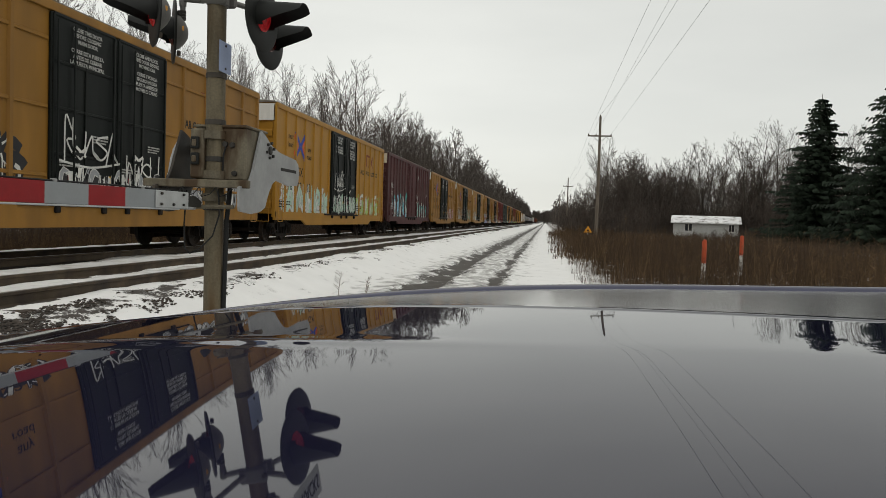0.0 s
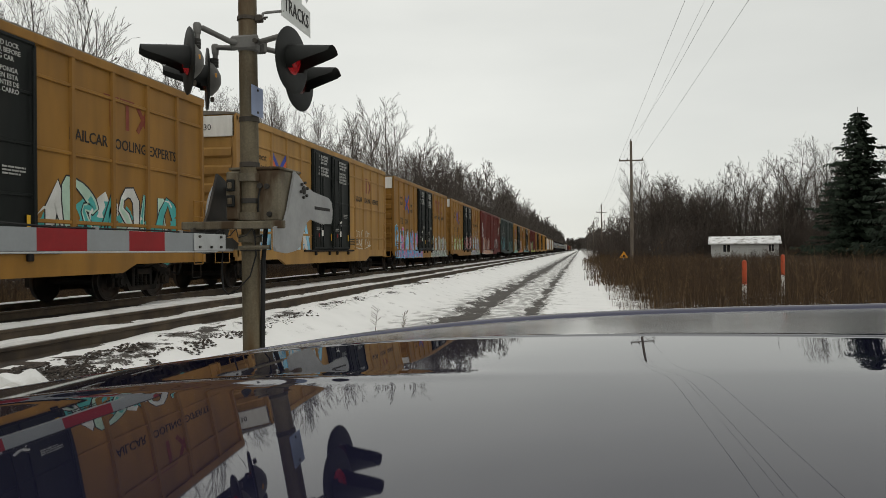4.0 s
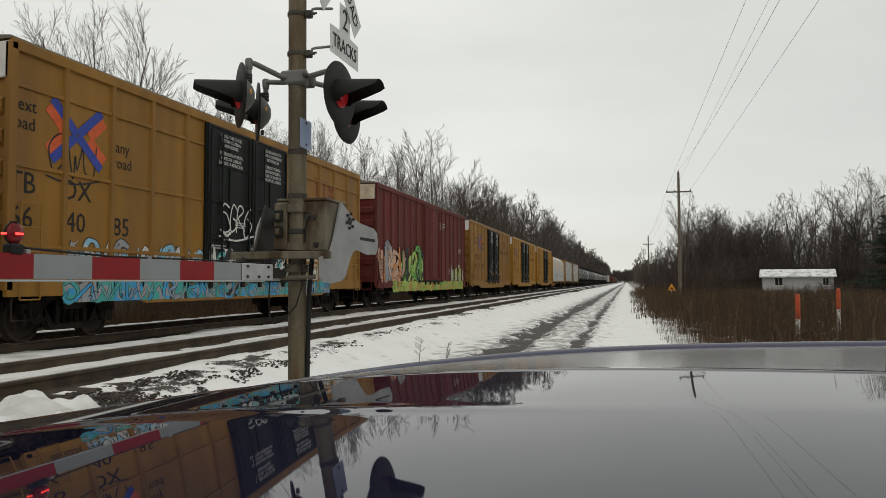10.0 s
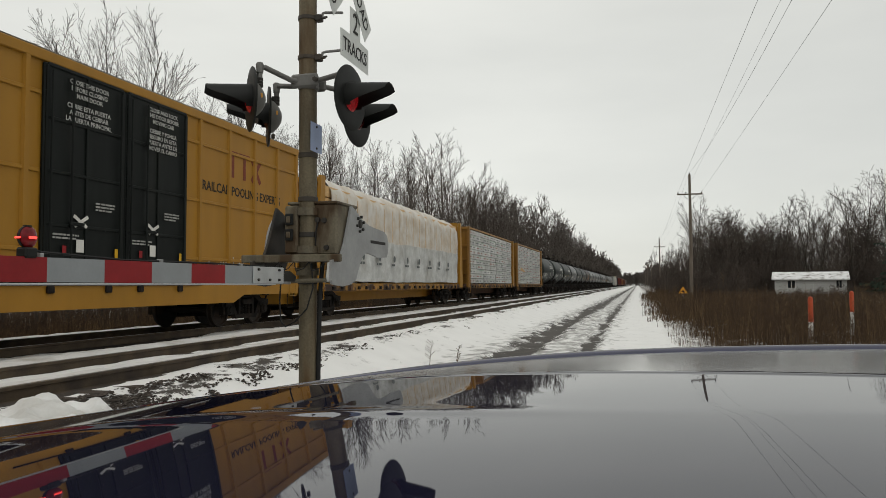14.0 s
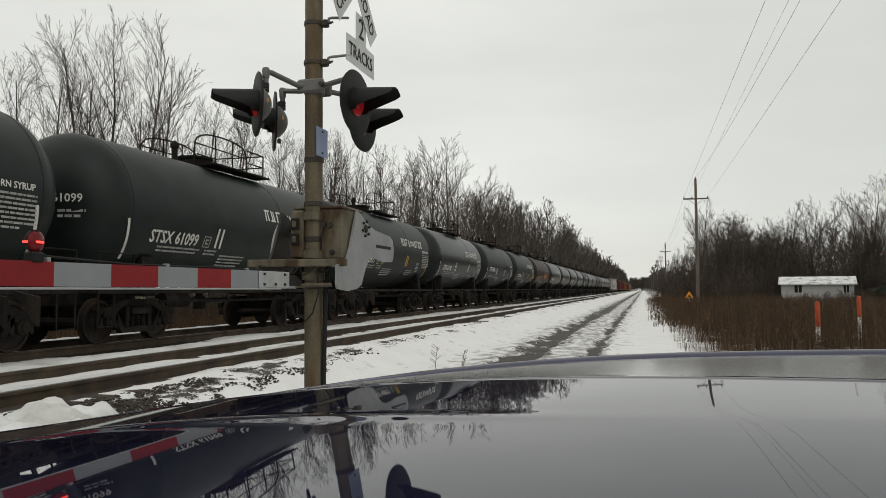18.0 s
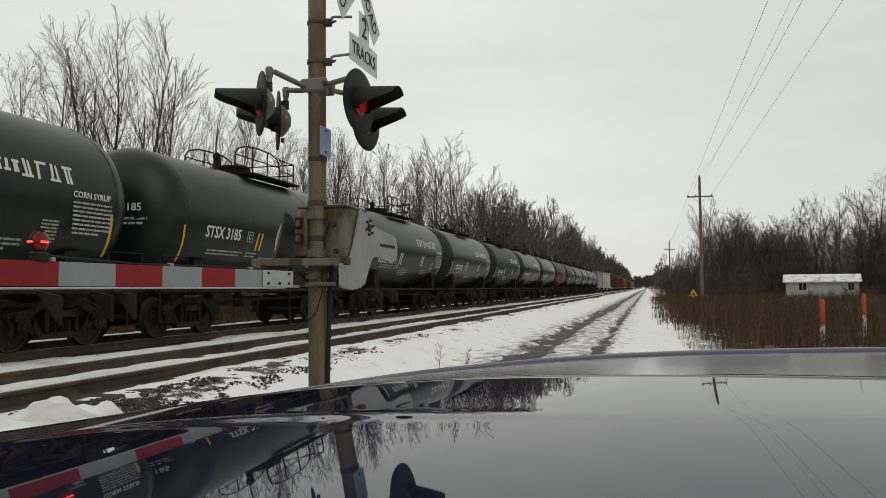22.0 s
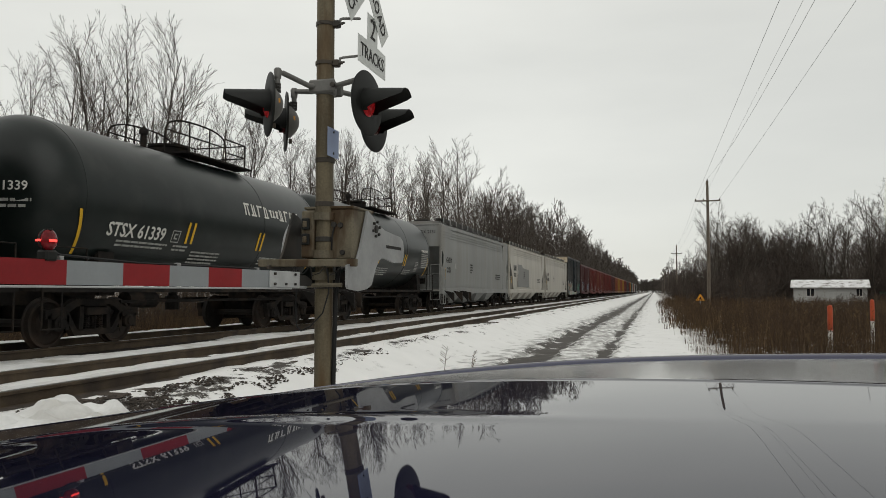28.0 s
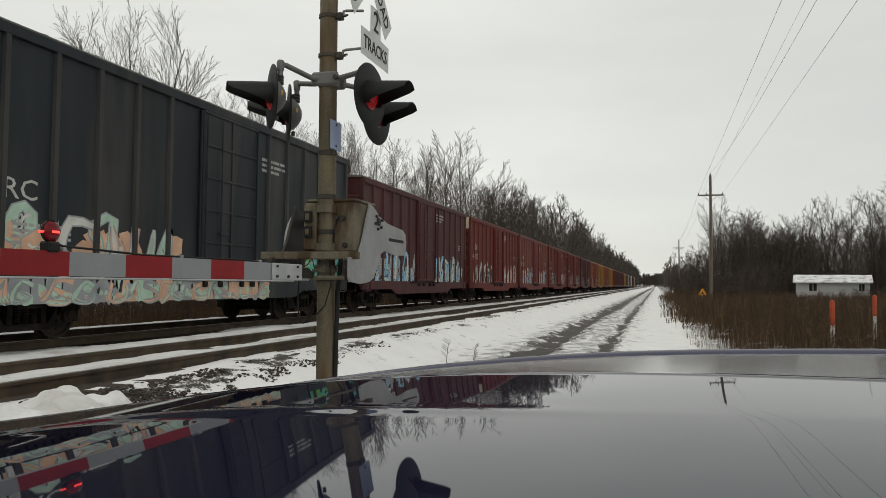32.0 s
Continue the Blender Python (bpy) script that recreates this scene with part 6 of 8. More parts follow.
# ---- crossing signal ----
PX, PY = -2.52, 5.46
GROUND_P = -0.60
sig = thing("crossing_signal", "weathered crossing signal mast with red lamps, bell case and crossbuck", "crossing signal", at=pose(PX, PY, 0))
mast = part("mast", Build().tube([(0.012, 0, GROUND_P - 0.1), (0.0, 0, 1.6), (-0.02, 0, 4.7)], 0.071, 20), "mast", sig, "stained grey-brown metal mast", smooth=True)
part("mast_base", Build().lathe([(0, 0.19), (0.10, 0.19), (0.16, 0.12), (0.36, 0.10), (0.38, 0.0)], "z", (0.012, 0, GROUND_P - 0.05), 16), "case", sig, smooth=True)
for z in (2.05, 1.70, 1.05, 1.42):
    part("mast_band", Build().lathe([(-0.02, 0.073), (-0.018, 0.078), (0.018, 0.078), (0.02, 0.073)], "z", (0, 0, z), 20), "darkcase", mast)


def lamp(x, y, z, nx_, ny_, lens):
    """A round black background with a hooded red lens and a housing behind; it faces (nx_, ny_)."""
    a = math.degrees(math.atan2(ny_, nx_))
    m = pose(x, y, z, 0, 0, a)
    bg = part("lamp_background", Build().lathe([(-0.006, 0.0), (-0.006, 0.240), (0.006, 0.248), (0.010, 0.242), (0.006, 0.12), (0.006, 0.0)], "x", (0, 0, 0), 36), "lampblack", sig, "flat black round backing", m, True)
    # visor: a hood over the upper half, its lower edge cut back towards the tip
    v = Build()
    n = 22
    for i in range(n + 1):
        t = radians(-40 + 260 * i / n)
        up = math.sin(t) * 0.112
        ln = max(0.05, min(0.33, 0.05 + 0.28 * (up + 0.05) / 0.10))
        tip = 1 - 0.12 * ln / 0.33
        for r, k in ((0.115, 0.0), (0.115 * tip, ln), (0.110, 0.0), (0.110 * tip, ln - 0.004)):
            v.v.append((0.006 + k, r * math.cos(t), r * math.sin(t) - 0.05 * k))
    for i in range(n):
        b = 4 * i
        v.f += [(b, b + 4, b + 5, b + 1), (b + 2, b + 3, b + 7, b + 6), (b + 1, b + 5, b + 7, b + 3)]
    part("visor", v, "lampblack", bg, smooth=True)
    part("lens", Build().lathe([(0.012, 0.105), (0.030, 0.085), (0.042, 0.05), (0.046, 0.0)], "x", (0, 0, 0), 24), lens, bg, "red glass lens", smooth=True)
    hs = Build().lathe([(-0.105, 0.0), (-0.10, 0.04), (-0.08, 0.08), (-0.04, 0.125), (-0.006, 0.14)], "x", (0, 0, 0), 24)
    part("lamp_housing", hs, "silverpaint", bg, "grey cast housing", smooth=True)
    part("hinge", Build().bevel_box(-0.06, -0.02, -0.02, 0.02, 0.13, 0.17, 0.006), "darkcase", bg)
    part("latch", Build().bevel_box(-0.05, -0.02, -0.016, 0.016, -0.18, -0.14, 0.006), "darkcase", bg)
    part("side_light", Build().bevel_box(-0.065, -0.045, 0.088, 0.112, -0.005, 0.03, 0.004), "amber", bg, "small lit amber peephole")
    return bg


def unit(x, y):
    n = math.hypot(x, y)
    return x / n, y / n


def facing(deg):
    return math.cos(radians(deg)), math.sin(radians(deg))


LAMPS = ((0.43, -0.20, 2.44, -6, "lens", 0.0), (0.27, 0.36, 2.42, -6, "lens_dim", 0.0), (-0.30, -0.37, 2.435, -142, "lens", 0.06), (-0.40, 0.10, 2.41, -149, "lens_dim", 0.03))
for x, y, z, ang, lens, rise in LAMPS:
    nx_, ny_ = facing(ang)
    lamp(x, y, z, nx_, ny_, lens)
    # pipe from the mast bracket to an elbow over the housing
    hx, hy = x - nx_ * 0.06, y - ny_ * 0.06
    ux, uy = unit(hx, hy)
    zt = 2.635 + rise
    pts = [(ux * 0.06, uy * 0.06, 2.635), (ux * 0.16, uy * 0.16, 2.635), (hx * 0.9, hy * 0.9, zt), (hx, hy, zt - 0.01), (hx, hy, z + 0.11)]
    arm = part("lamp_arm", Build().tube(pts, 0.021, 10), "silverpaint", sig, "bent grey pipe", smooth=True)
    part("elbow", Build().lathe([(-0.05, 0.0), (-0.05, 0.026), (0.015, 0.031), (0.03, 0.022), (0.036, 0.0)], "z", (hx, hy, zt), 12), "silverpaint", arm, smooth=True)
    for q in (0.12, 0.145, 0.17):
        part("pipe_nut", Build().lathe([(-0.009, 0.027), (0.009, 0.027)], "z", (hx, hy, z + q - 0.01), 8), "darkcase", arm)
br = Build()
br.bevel_box(-0.115, 0.115, -0.095, -0.065, 2.58, 2.69, 0.015)
br.bevel_box(-0.115, 0.115, 0.065, 0.095, 2.58, 2.69, 0.015)
br.lathe([(-0.06, 0.070), (-0.05, 0.084), (0.05, 0.084), (0.06, 0.070)], "z", (0, 0, 2.635), 16)
part("lamp_bracket", br, "silverpaint", sig, "cast two-piece mast bracket")
for x in (-0.1, 0.1):
    part("bracket_bolt", Build().lathe([(-0.015, 0.02), (0.015, 0.02)], "y", (x, -0.10, 2.635), 6), "darkcase", sig)

# signs on stand-off rods, all facing along the road
SX = 0.15
for z in (2.836, 3.156, 3.5, 3.9):
    clamp = part("sign_clamp", Build().lathe([(-0.014, 0.070), (-0.014, 0.079), (0.014, 0.079), (0.014, 0.070)], "z", (-0.01, 0, z), 16), "darkcase", sig, "dark pipe clamp")
    part("clamp_block", Build().bevel_box(0.06, 0.115, -0.03, 0.03, z - 0.03, z + 0.025, 0.008), "darkcase", clamp)
    for q in (-0.02, 0.015):
        part("clamp_bolt", Build().tube([(0.10, q, z + q * 0.6), (0.15, q, z + q * 0.6)], 0.008, 6), "darkcase", clamp)
    part("standoff_rod", Build().tube([(0.11, 0.0, z), (0.115, 0.01, z + 0.04), (0.125, 0.04, z + 0.055), (0.145, 0.34, z + 0.16)], 0.011, 8), "silverpaint", sig)


def sign_plate(name, poly, x, label):
    return part(name, Build().prism(poly, "x", x, x + 0.004), "signwhite", sig, label)


ys, zs = 0.62, 3.06
tp_ = sign_plate("track_count_plate", [(ys - 0.33, zs - 0.115), (ys + 0.33, zs - 0.115), (ys + 0.33, zs + 0.115), (ys + 0.12, zs + 0.125), (ys + 0.12, zs + 0.37), (ys - 0.12, zs + 0.37), (ys - 0.12, zs + 0.125), (ys - 0.33, zs + 0.115)], SX, "white plate with black words")
letters("TRACKS", 0.165, "blackpaint", tp_, on_side(SX + 0.007, ys, zs), depth=0.003, squeeze=0.92)
letters("2", 0.26, "blackpaint", tp_, on_side(SX + 0.007, ys, zs + 0.24), depth=0.003)
zc_, ys = 3.73, 0.48
for ang, words, off in ((-45, ("RAIL", "ROAD"), 0.012), (45, ("CROSS", "ING"), 0.004)):
    t = radians(ang)
    c, sn = math.cos(t), math.sin(t)
    poly = [(ys + c * a - sn * b, zc_ + sn * a + c * b) for a, b in ((-0.61, -0.115), (0.61, -0.115), (0.61, 0.115), (-0.61, 0.115))]
    bl = sign_plate("crossbuck_blade", poly, SX + off, "white blade with black words")
    for w, a in zip(words, (-0.34, 0.34)):
        letters(w, 0.17, "blackpaint", bl, Matrix.Translation((SX + off + 0.007, ys + c * a, zc_ + sn * a)) @ SIDE @ Matrix.Rotation(t, 4, "Z"), depth=0.003, squeeze=0.9)
pb = part("notice_plate", Build().bevel_box(0.075, 0.082, -0.13, 0.08, 2.07, 2.30, 0.004), "signblue", sig, "small pale blue notice plate")
for z in (2.10, 2.27):
    part("plate_bolt", Build().lathe([(0.0, 0.01), (0.006, 0.01)], "x", (0.083, -0.03, z), 6), "darkcase", pb)

# ---- gate mechanism ----
gm = thing("crossing_gate", "lowered crossing gate with a red and grey-white striped arm", "crossing gate", at=pose(PX, PY, 0))
cs = part("mechanism_case", Build().bevel_box(-0.155, 0.255, -0.02, 0.40, 1.26, 1.665, 0.014), "case", gm, "stained grey-brown metal case")
part("case_lid", Build().bevel_box(-0.165, 0.262, -0.03, 0.41, 1.66, 1.682, 0.006), "case", cs)
part("terminal_box", Build().bevel_box(-0.158, -0.05, -0.09, -0.02, 1.27, 1.645, 0.012), "case", gm, "narrow stained terminal box")
for z in (1.54, 1.42):
    lb = part("latch_box", Build().bevel_box(-0.145, -0.08, -0.115, -0.088, z - 0.048, z + 0.042, 0.006), "lampblack", gm, "black latch recess")
    part("padlock", Build().bevel_box(-0.13, -0.095, -0.125, -0.114, z - 0.03, z + 0.02, 0.006), "case", lb)
for x, z in ((0.095, 1.535), (0.15, 1.53), (0.17, 1.315)):
    part("case_bolt", Build().lathe([(-0.02, 0.02), (0.0, 0.022)], "y", (x, -0.02, z), 10), "darkcase", gm)
part("case_cable", Build().tube([(0.10, -0.03, 1.52), (0.085, -0.035, 1.45), (0.075, -0.03, 1.27)], 0.006, 6), "cable", gm)
for z in (1.60, 1.30):
    part("mast_saddle", Build().lathe([(-0.03, 0.073), (-0.03, 0.10), (0.03, 0.10), (0.03, 0.073)], "z", (0, 0, z), 16), "case", gm)
part("base_plate", Build().bevel_box(-0.50, 0.22, -0.14, 0.40, 1.215, 1.245, 0.006), "case", gm, "flat steel mounting plate")
part("base_flange", Build().bevel_box(-0.50, 0.34, -0.15, -0.12, 1.20, 1.26, 0.006), "case", gm)
for x in (-0.42, -0.22, 0.14, 0.28):
    part("flange_bolt", Build().lathe([(0, 0.018), (0.02, 0.018)], "z", (x, -0.08, 1.245), 6), "darkcase", gm)
part("lower_clamp", Build().lathe([(-0.03, 0.07), (-0.03, 0.09), (0.03, 0.09), (0.03, 0.07)], "z", (0, 0, 1.13), 16), "case", gm, smooth=True)
part("shaft", Build().tube([(-0.42, 0.40, 1.53), (0.262, 0.40, 1.53)], 0.045, 14), "darkcase", gm)
near_plate = [(0.22, 1.665), (0.32, 1.632), (0.44, 1.575), (0.63, 1.534), (0.85, 1.518), (1.03, 1.506), (1.11, 1.47), (1.135, 1.40), (1.125, 1.32), (1.09, 1.275), (0.87, 1.266), (0.66, 1.29), (0.56, 1.297), (0.48, 1.268),
              (0.41, 1.20), (0.36, 1.13), (0.32, 1.065), (0.22, 1.03), (0.04, 1.012), (-0.17, 1.03), (-0.19, 1.06), (-0.19, 1.208), (0.0, 1.25), (0.07, 1.35)]
arm_p = part("support_arm", Build().prism(near_plate, "x", 0.265, 0.285), "galv", gm, "cast galvanised counterweight arm")
part("slot", Build().bevel_box(0.284, 0.288, 0.66, 1.05, 1.385, 1.412, 0.002), "blackpaint", arm_p)
for k in range(6):
    t = k * math.pi / 3 + 0.3
    part("arm_bolt", Build().lathe([(0, 0.013), (0.018, 0.013)], "x", (0.284, 0.40 + 0.075 * math.cos(t), 1.53 + 0.062 * math.sin(t)), 6), "darkcase", arm_p)
part("shaft_hub", Build().lathe([(0, 0.035), (0.012, 0.035), (0.018, 0.02)], "x", (0.284, 0.40, 1.53), 14), "darkcase", arm_p)
part("support_arm", Build().prism(near_plate, "x", -0.40, -0.38), "darkcase", gm, "weathered dark counterweight arm")
lp = Build()
pts = [(-0.42, 0.34 + 0.24 * math.cos(t), 1.26 + 0.34 * math.sin(t)) for t in [math.pi * i / 12 for i in range(13)]]
lp.tube(pts, 0.012, 8)
part("guard_hoop", lp, "galv", gm, "bent metal guard hoop", smooth=True)
ch = Build()
ch.bevel_box(-0.30, -0.06, -0.20, -0.16, 1.03, 1.10, 0.008)
part("arm_bracket", ch, "galv", gm, "galvanised channel across the arm root")
dg = Build()
dg.tube([(-0.20, -0.62, 1.08), (-0.24, -0.15, 1.05), (0.2, -0.1, 1.06)], 0.018, 6)
part("arm_brace", dg, "case", gm)
part("hinge_bracket", Build().prism([(-0.66, 1.06), (-0.66, 1.13), (-0.25, 1.13), (-0.14, 1.09), (-0.16, 1.05), (-0.3, 1.05)], "x", -0.05, -0.03), "darkcase", gm)
# conduit and hanging cable
part("conduit", Build().tube([(0.12, 0.02, 1.22), (0.105, 0.0, 0.95), (0.095, 0.0, 0.4), (0.09, 0.0, GROUND_P + 0.02)], 0.018, 10), "cable", gm, "black flexible conduit", smooth=True)
part("hanging_cable", Build().tube([(0.08, -0.10, 1.19), (0.10, -0.12, 1.0), (0.05, -0.12, 0.84), (-0.05, -0.12, 0.74), (-0.14, -0.10, 0.70), (-0.20, -0.06, 0.74), (-0.24, 0.0, 0.9), (-0.25, 0.05, 1.18)], 0.006, 6), "cable", gm, smooth=True)
for k in range(4):
    x = -0.3 + 0.13 * k
    part("loose_wire", Build().tube([(x, -0.16, 1.20), (x + 0.03, -0.19, 1.13), (x + 0.09, -0.18, 1.15), (x + 0.12, -0.15, 1.20)], 0.004, 5), "cable", gm)

# ---- lowered gate arm ----
ga = part("gate_arm", Build().box(-0.006, 0.016, -8.0, -0.60, 1.045, 1.049), "galv", gm, "striped reflective arm with red lamps")
edge = [-0.60, -0.86] + [-1.26 - 0.366 * i for i in range(19)]
for i in range(len(edge) - 1):
    y1, y0 = edge[i], edge[i + 1]
    h0, h1 = 0.043 + 0.016 * (y0 + 8) / 7.5, 0.043 + 0.016 * (y1 + 8) / 7.5
    b = Build()
    b.v = [(x, yy, 1.092 + sgn * hh) for yy, hh in ((y0, h0), (y1, h1)) for x, sgn in ((-0.012, -1), (0.022, -1), (0.022, 1), (-0.012, 1))]
    b.f = [(0, 1, 2, 3)[::-1], (4, 5, 6, 7), (0, 4, 5, 1)[::-1], (1, 5, 6, 2)[::-1], (2, 6, 7, 3)[::-1], (3, 7, 4, 0)[::-1]]
    paint = "galv" if i == 0 else ("armwhite" if i % 2 else "armred")
    part("arm_stripe", b, paint, ga, "" if i == 0 else ("grey-white stripe" if i % 2 else "red stripe"))
part("lower_flange", Build().bevel_box(-0.016, 0.034, -8.0, -0.60, 1.024, 1.034, 0.003), "armedge", ga, "pale metal lower edge")
part("root_plate", Build().bevel_box(0.024, 0.034, -0.92, -0.48, 1.035, 1.150, 0.004), "armedge", ga, "pale bolted root plate")
for y, z in ((-0.86, 1.06), (-0.86, 1.13), (-0.56, 1.06), (-0.56, 1.13), (-0.70, 1.06)):
    part("root_bolt", Build().lathe([(0, 0.010), (0.012, 0.010)], "x", (0.034, y, z), 6), "darkcase", ga)
for yy in (-1.05, -1.9, -2.75, -3.9):
    part("wire_clip", Build().bevel_box(-0.01, 0.02, yy - 0.012, yy + 0.012, 1.14, 1.165, 0.003), "galv", ga)
part("lamp_wire", Build().tube([(0.004, -0.6, 1.155), (0.004, -1.4, 1.158), (0.004, -2.2, 1.152), (0.004, -2.75, 1.17), (0.004, -2.83, 1.19)], 0.006, 6), "cable", ga)
for yy in (-2.82, -5.2):
    gl = part("gate_lamp", Build().lathe([(-0.028, 0.0), (-0.027, 0.018), (-0.021, 0.035), (-0.010, 0.046), (0.010, 0.046), (0.021, 0.035), (0.027, 0.018), (0.028, 0.0)], "x", (0.005, yy, 1.230), 24), "armlens", ga, "round dark red lamp", smooth=True)
    part("lamp_element", Build().bevel_box(0.032, 0.037, yy - 0.022, yy + 0.022, 1.222, 1.232, 0.002), "filament", gl, "lit red element")
    part("lamp_element", Build().bevel_box(-0.012, 0.018, yy - 0.0515, yy - 0.047, 1.222, 1.231, 0.002), "filament", gl, "lit red element")
    part("lamp_cap", Build().tube([(0.005, yy, 1.272), (0.005, yy, 1.280)], 0.018, 10), "lampblack", gl)
    part("lamp_foot", Build().bevel_box(-0.024, 0.034, yy - 0.034, yy + 0.034, 1.14, 1.186, 0.008), "lampblack", gl)
    part("lamp_ring", Build().lathe([(-0.005, 0.046), (-0.005, 0.049), (0.005, 0.049), (0.005, 0.046)], "x", (0.005, yy, 1.230), 20), "lampblack", gl)

# ---- pole line ----
POLE_X = 4.9
POLES = (-26.0, 74.0, 176.0, 280.0, 385.0, 490.0)
for k, y in enumerate(POLES):
    ut = thing("utility_pole", "tall weathered wooden utility pole with one crossarm", "utility pole", "pole line along the tracks", pose(POLE_X, y, 0.7 if k == 0 else 0))
    part("pole", Build().tube([(0, 0, -0.9), (0.03, 0, 5), (0.0, 0, 11.4)], [0.17, 0.15, 0.11], 12), "polewood", ut, smooth=True)
    part("crossarm", Build().bevel_box(-1.14, 1.14, -0.16, -0.05, 9.45, 9.58, 0.01), "polewood", ut)
    for s in (-1, 1):
        part("arm_brace", Build().tube([(s * 0.62, -0.11, 9.45), (0.0, -0.13, 8.85)], 0.02, 6), "wire", ut)
        part("insulator", Build().lathe([(0, 0.03), (0.05, 0.06), (0.10, 0.05), (0.16, 0.03), (0.17, 0)], "z", (s * 1.06, -0.1, 9.58), 10), "darkcase", ut)
    part("pole_top_insulator", Build().lathe([(0, 0.03), (0.05, 0.06), (0.12, 0.05), (0.2, 0.03), (0.21, 0)], "z", (0, 0, 11.38), 10), "darkcase", ut)
    part("middle_insulator", Build().lathe([(0, 0.03), (0.05, 0.06), (0.10, 0.05), (0.16, 0.03), (0.17, 0)], "z", (-0.35, -0.1, 9.58), 10), "darkcase", ut)
RAISE = 0.7  # the pole behind the road stands on higher ground
for x, z, th, near_sag in ((-1.06, 9.72, 0.007, 0.0), (-0.35, 9.72, 0.005, 0.0), (1.06, 9.72, 0.007, 0.25), (0.0, 11.58, 0.007, 1.85)):
    for k, (a, c) in enumerate(zip(POLES, POLES[1:])):
        pts = []
        for i in range(25):
            u = i / 24
            pts.append((POLE_X + x, a + (c - a) * u, z + (RAISE * (1 - u) if k == 0 else 0) - (near_sag if k == 0 else 1.1) * 4 * u * (1 - u)))
        w_ob = part("power_line", Build().tube(pts, th, 5), "wire", smooth=True)
        tagged(w_ob, "thin sagging overhead power conductor", "power line", "overhead wires")

# ---- white house beyond the field ----
hx, hy, turn = 22.1, 108.3, -11
house = thing("house", "low white house with a snow-covered roof", "house", at=pose(hx, hy, -0.55, 0, 0, turn))
hw_, hd_, hh_ = 4.2, 2.8, 2.2
wall = Build()
wall.box(-hw_, hw_, -hd_, hd_, 0, hh_)
for sx in (-1, 1):
    wall.add([(sx * hw_, -hd_, hh_), (sx * hw_, hd_, hh_), (sx * hw_, 0, hh_ + 0.8)], [(0, 1, 2)])
part("wall", wall, "siding", house)
rf_ = Build()
rf_.prism([(-hd_ - 0.4, hh_ - 0.10), (0, hh_ + 0.86), (hd_ + 0.4, hh_ - 0.10), (hd_ + 0.4, hh_ + 0.04), (0, hh_ + 1.0), (-hd_ - 0.4, hh_ + 0.04)], "x", -hw_ - 0.35, hw_ + 0.35)
part("roof", rf_, "snowroof", house, "roof under an even layer of snow")
for x, w in ((-2.2, 1.0), (3.3, 0.7)):
    fr = part("window", Build().bevel_box(x - w / 2, x + w / 2, -hd_ - 0.06, -hd_ + 0.02, 1.0, 2.1, 0.02), "whitepaint", house)
    for s in (-0.5, 0.5):
        part("pane", Build().box(x + s * w * 0.48 - w * 0.2, x + s * w * 0.48 + w * 0.2, -hd_ - 0.07, -hd_ - 0.05, 1.08, 2.02), "glassdark", fr)
part("door", Build().bevel_box(-0.5, 0.4, -hd_ - 0.05, -hd_ + 0.02, 0.1, 2.1, 0.02), "siding", house)

# ---- marker posts and the small warning sign in the weeds ----
for x, y, z0, z1 in ((4.06, 20.0, -0.62, 0.72), (6.0, 24.1, -0.62, 0.82)):
    mk = thing("marker_post", "orange and white plastic cable marker post in the weeds", "marker post", "cable markers", pose(x, y, 0))
    part("post", Build().tube([(0, 0, z0), (0.02, 0, z1 - 0.62)], 0.055, 10), "whitepaint", mk, "white lower post", smooth=True)
    part("cover", Build().lathe([(0, 0.06), (0.55, 0.06), (0.60, 0.045), (0.62, 0)], "z", (0.02, 0, z1 - 0.62), 14), "orangemark", mk, "orange dome-topped sleeve", smooth=True)
ws = thing("warning_sign", "small orange-yellow triangular sign on a thin post", "warning sign", at=pose(3.5, 62.6, 0))
part("post", Build().tube([(0, 0, -0.62), (0, 0, 0.35)], 0.03, 8), "galv", ws)
part("triangle", Build().prism([(0.30, -0.36), (0.30, 0.36), (0.86, 0.0)], "y", -0.05, -0.03), "warnyellow", ws)
part("triangle_mark", Build().prism([(0.40, -0.12), (0.40, 0.12), (0.62, 0.0)], "y", -0.055, -0.05), "blackpaint", ws)

# ---- heap of ploughed snow beside the road, and two dry weeds in the snow ----
random.seed(11)
sp_ = Build()
nu, nv = 120, 50
for j in range(nv + 1):
    for i in range(nu + 1):
        u, v = i / nu, j / nv
        y = 1.8 + 4.5 * u
        x = -5.55 + 2.1 * v
        ridge = math.sin(math.pi * v) ** 0.8 * min(1, (1 - u) * 7, u * 4) ** 0.7 if 0 < v < 1 and 0 < u < 1 else 0
        lump = 1 + 0.22 * noise.noise((x * 1.7, y * 1.7, 2)) + 0.17 * noise.noise((x * 5, y * 5, 3)) + 0.09 * noise.noise((x * 13, y * 13, 4))
        sp_.v.append((x, y, min(ground_height(x, y), -0.2) - 0.05 + 0.60 * ridge * max(0.2, lump)))
sp_.f = [(j * (nu + 1) + i, j * (nu + 1) + i + 1, (j + 1) * (nu + 1) + i + 1, (j + 1) * (nu + 1) + i) for j in range(nv) for i in range(nu)]
tagged(part("snow_heap", sp_, "snowpile", smooth=True), "lumpy heap of ploughed snow beside the track", "snow heap", kind="structure")
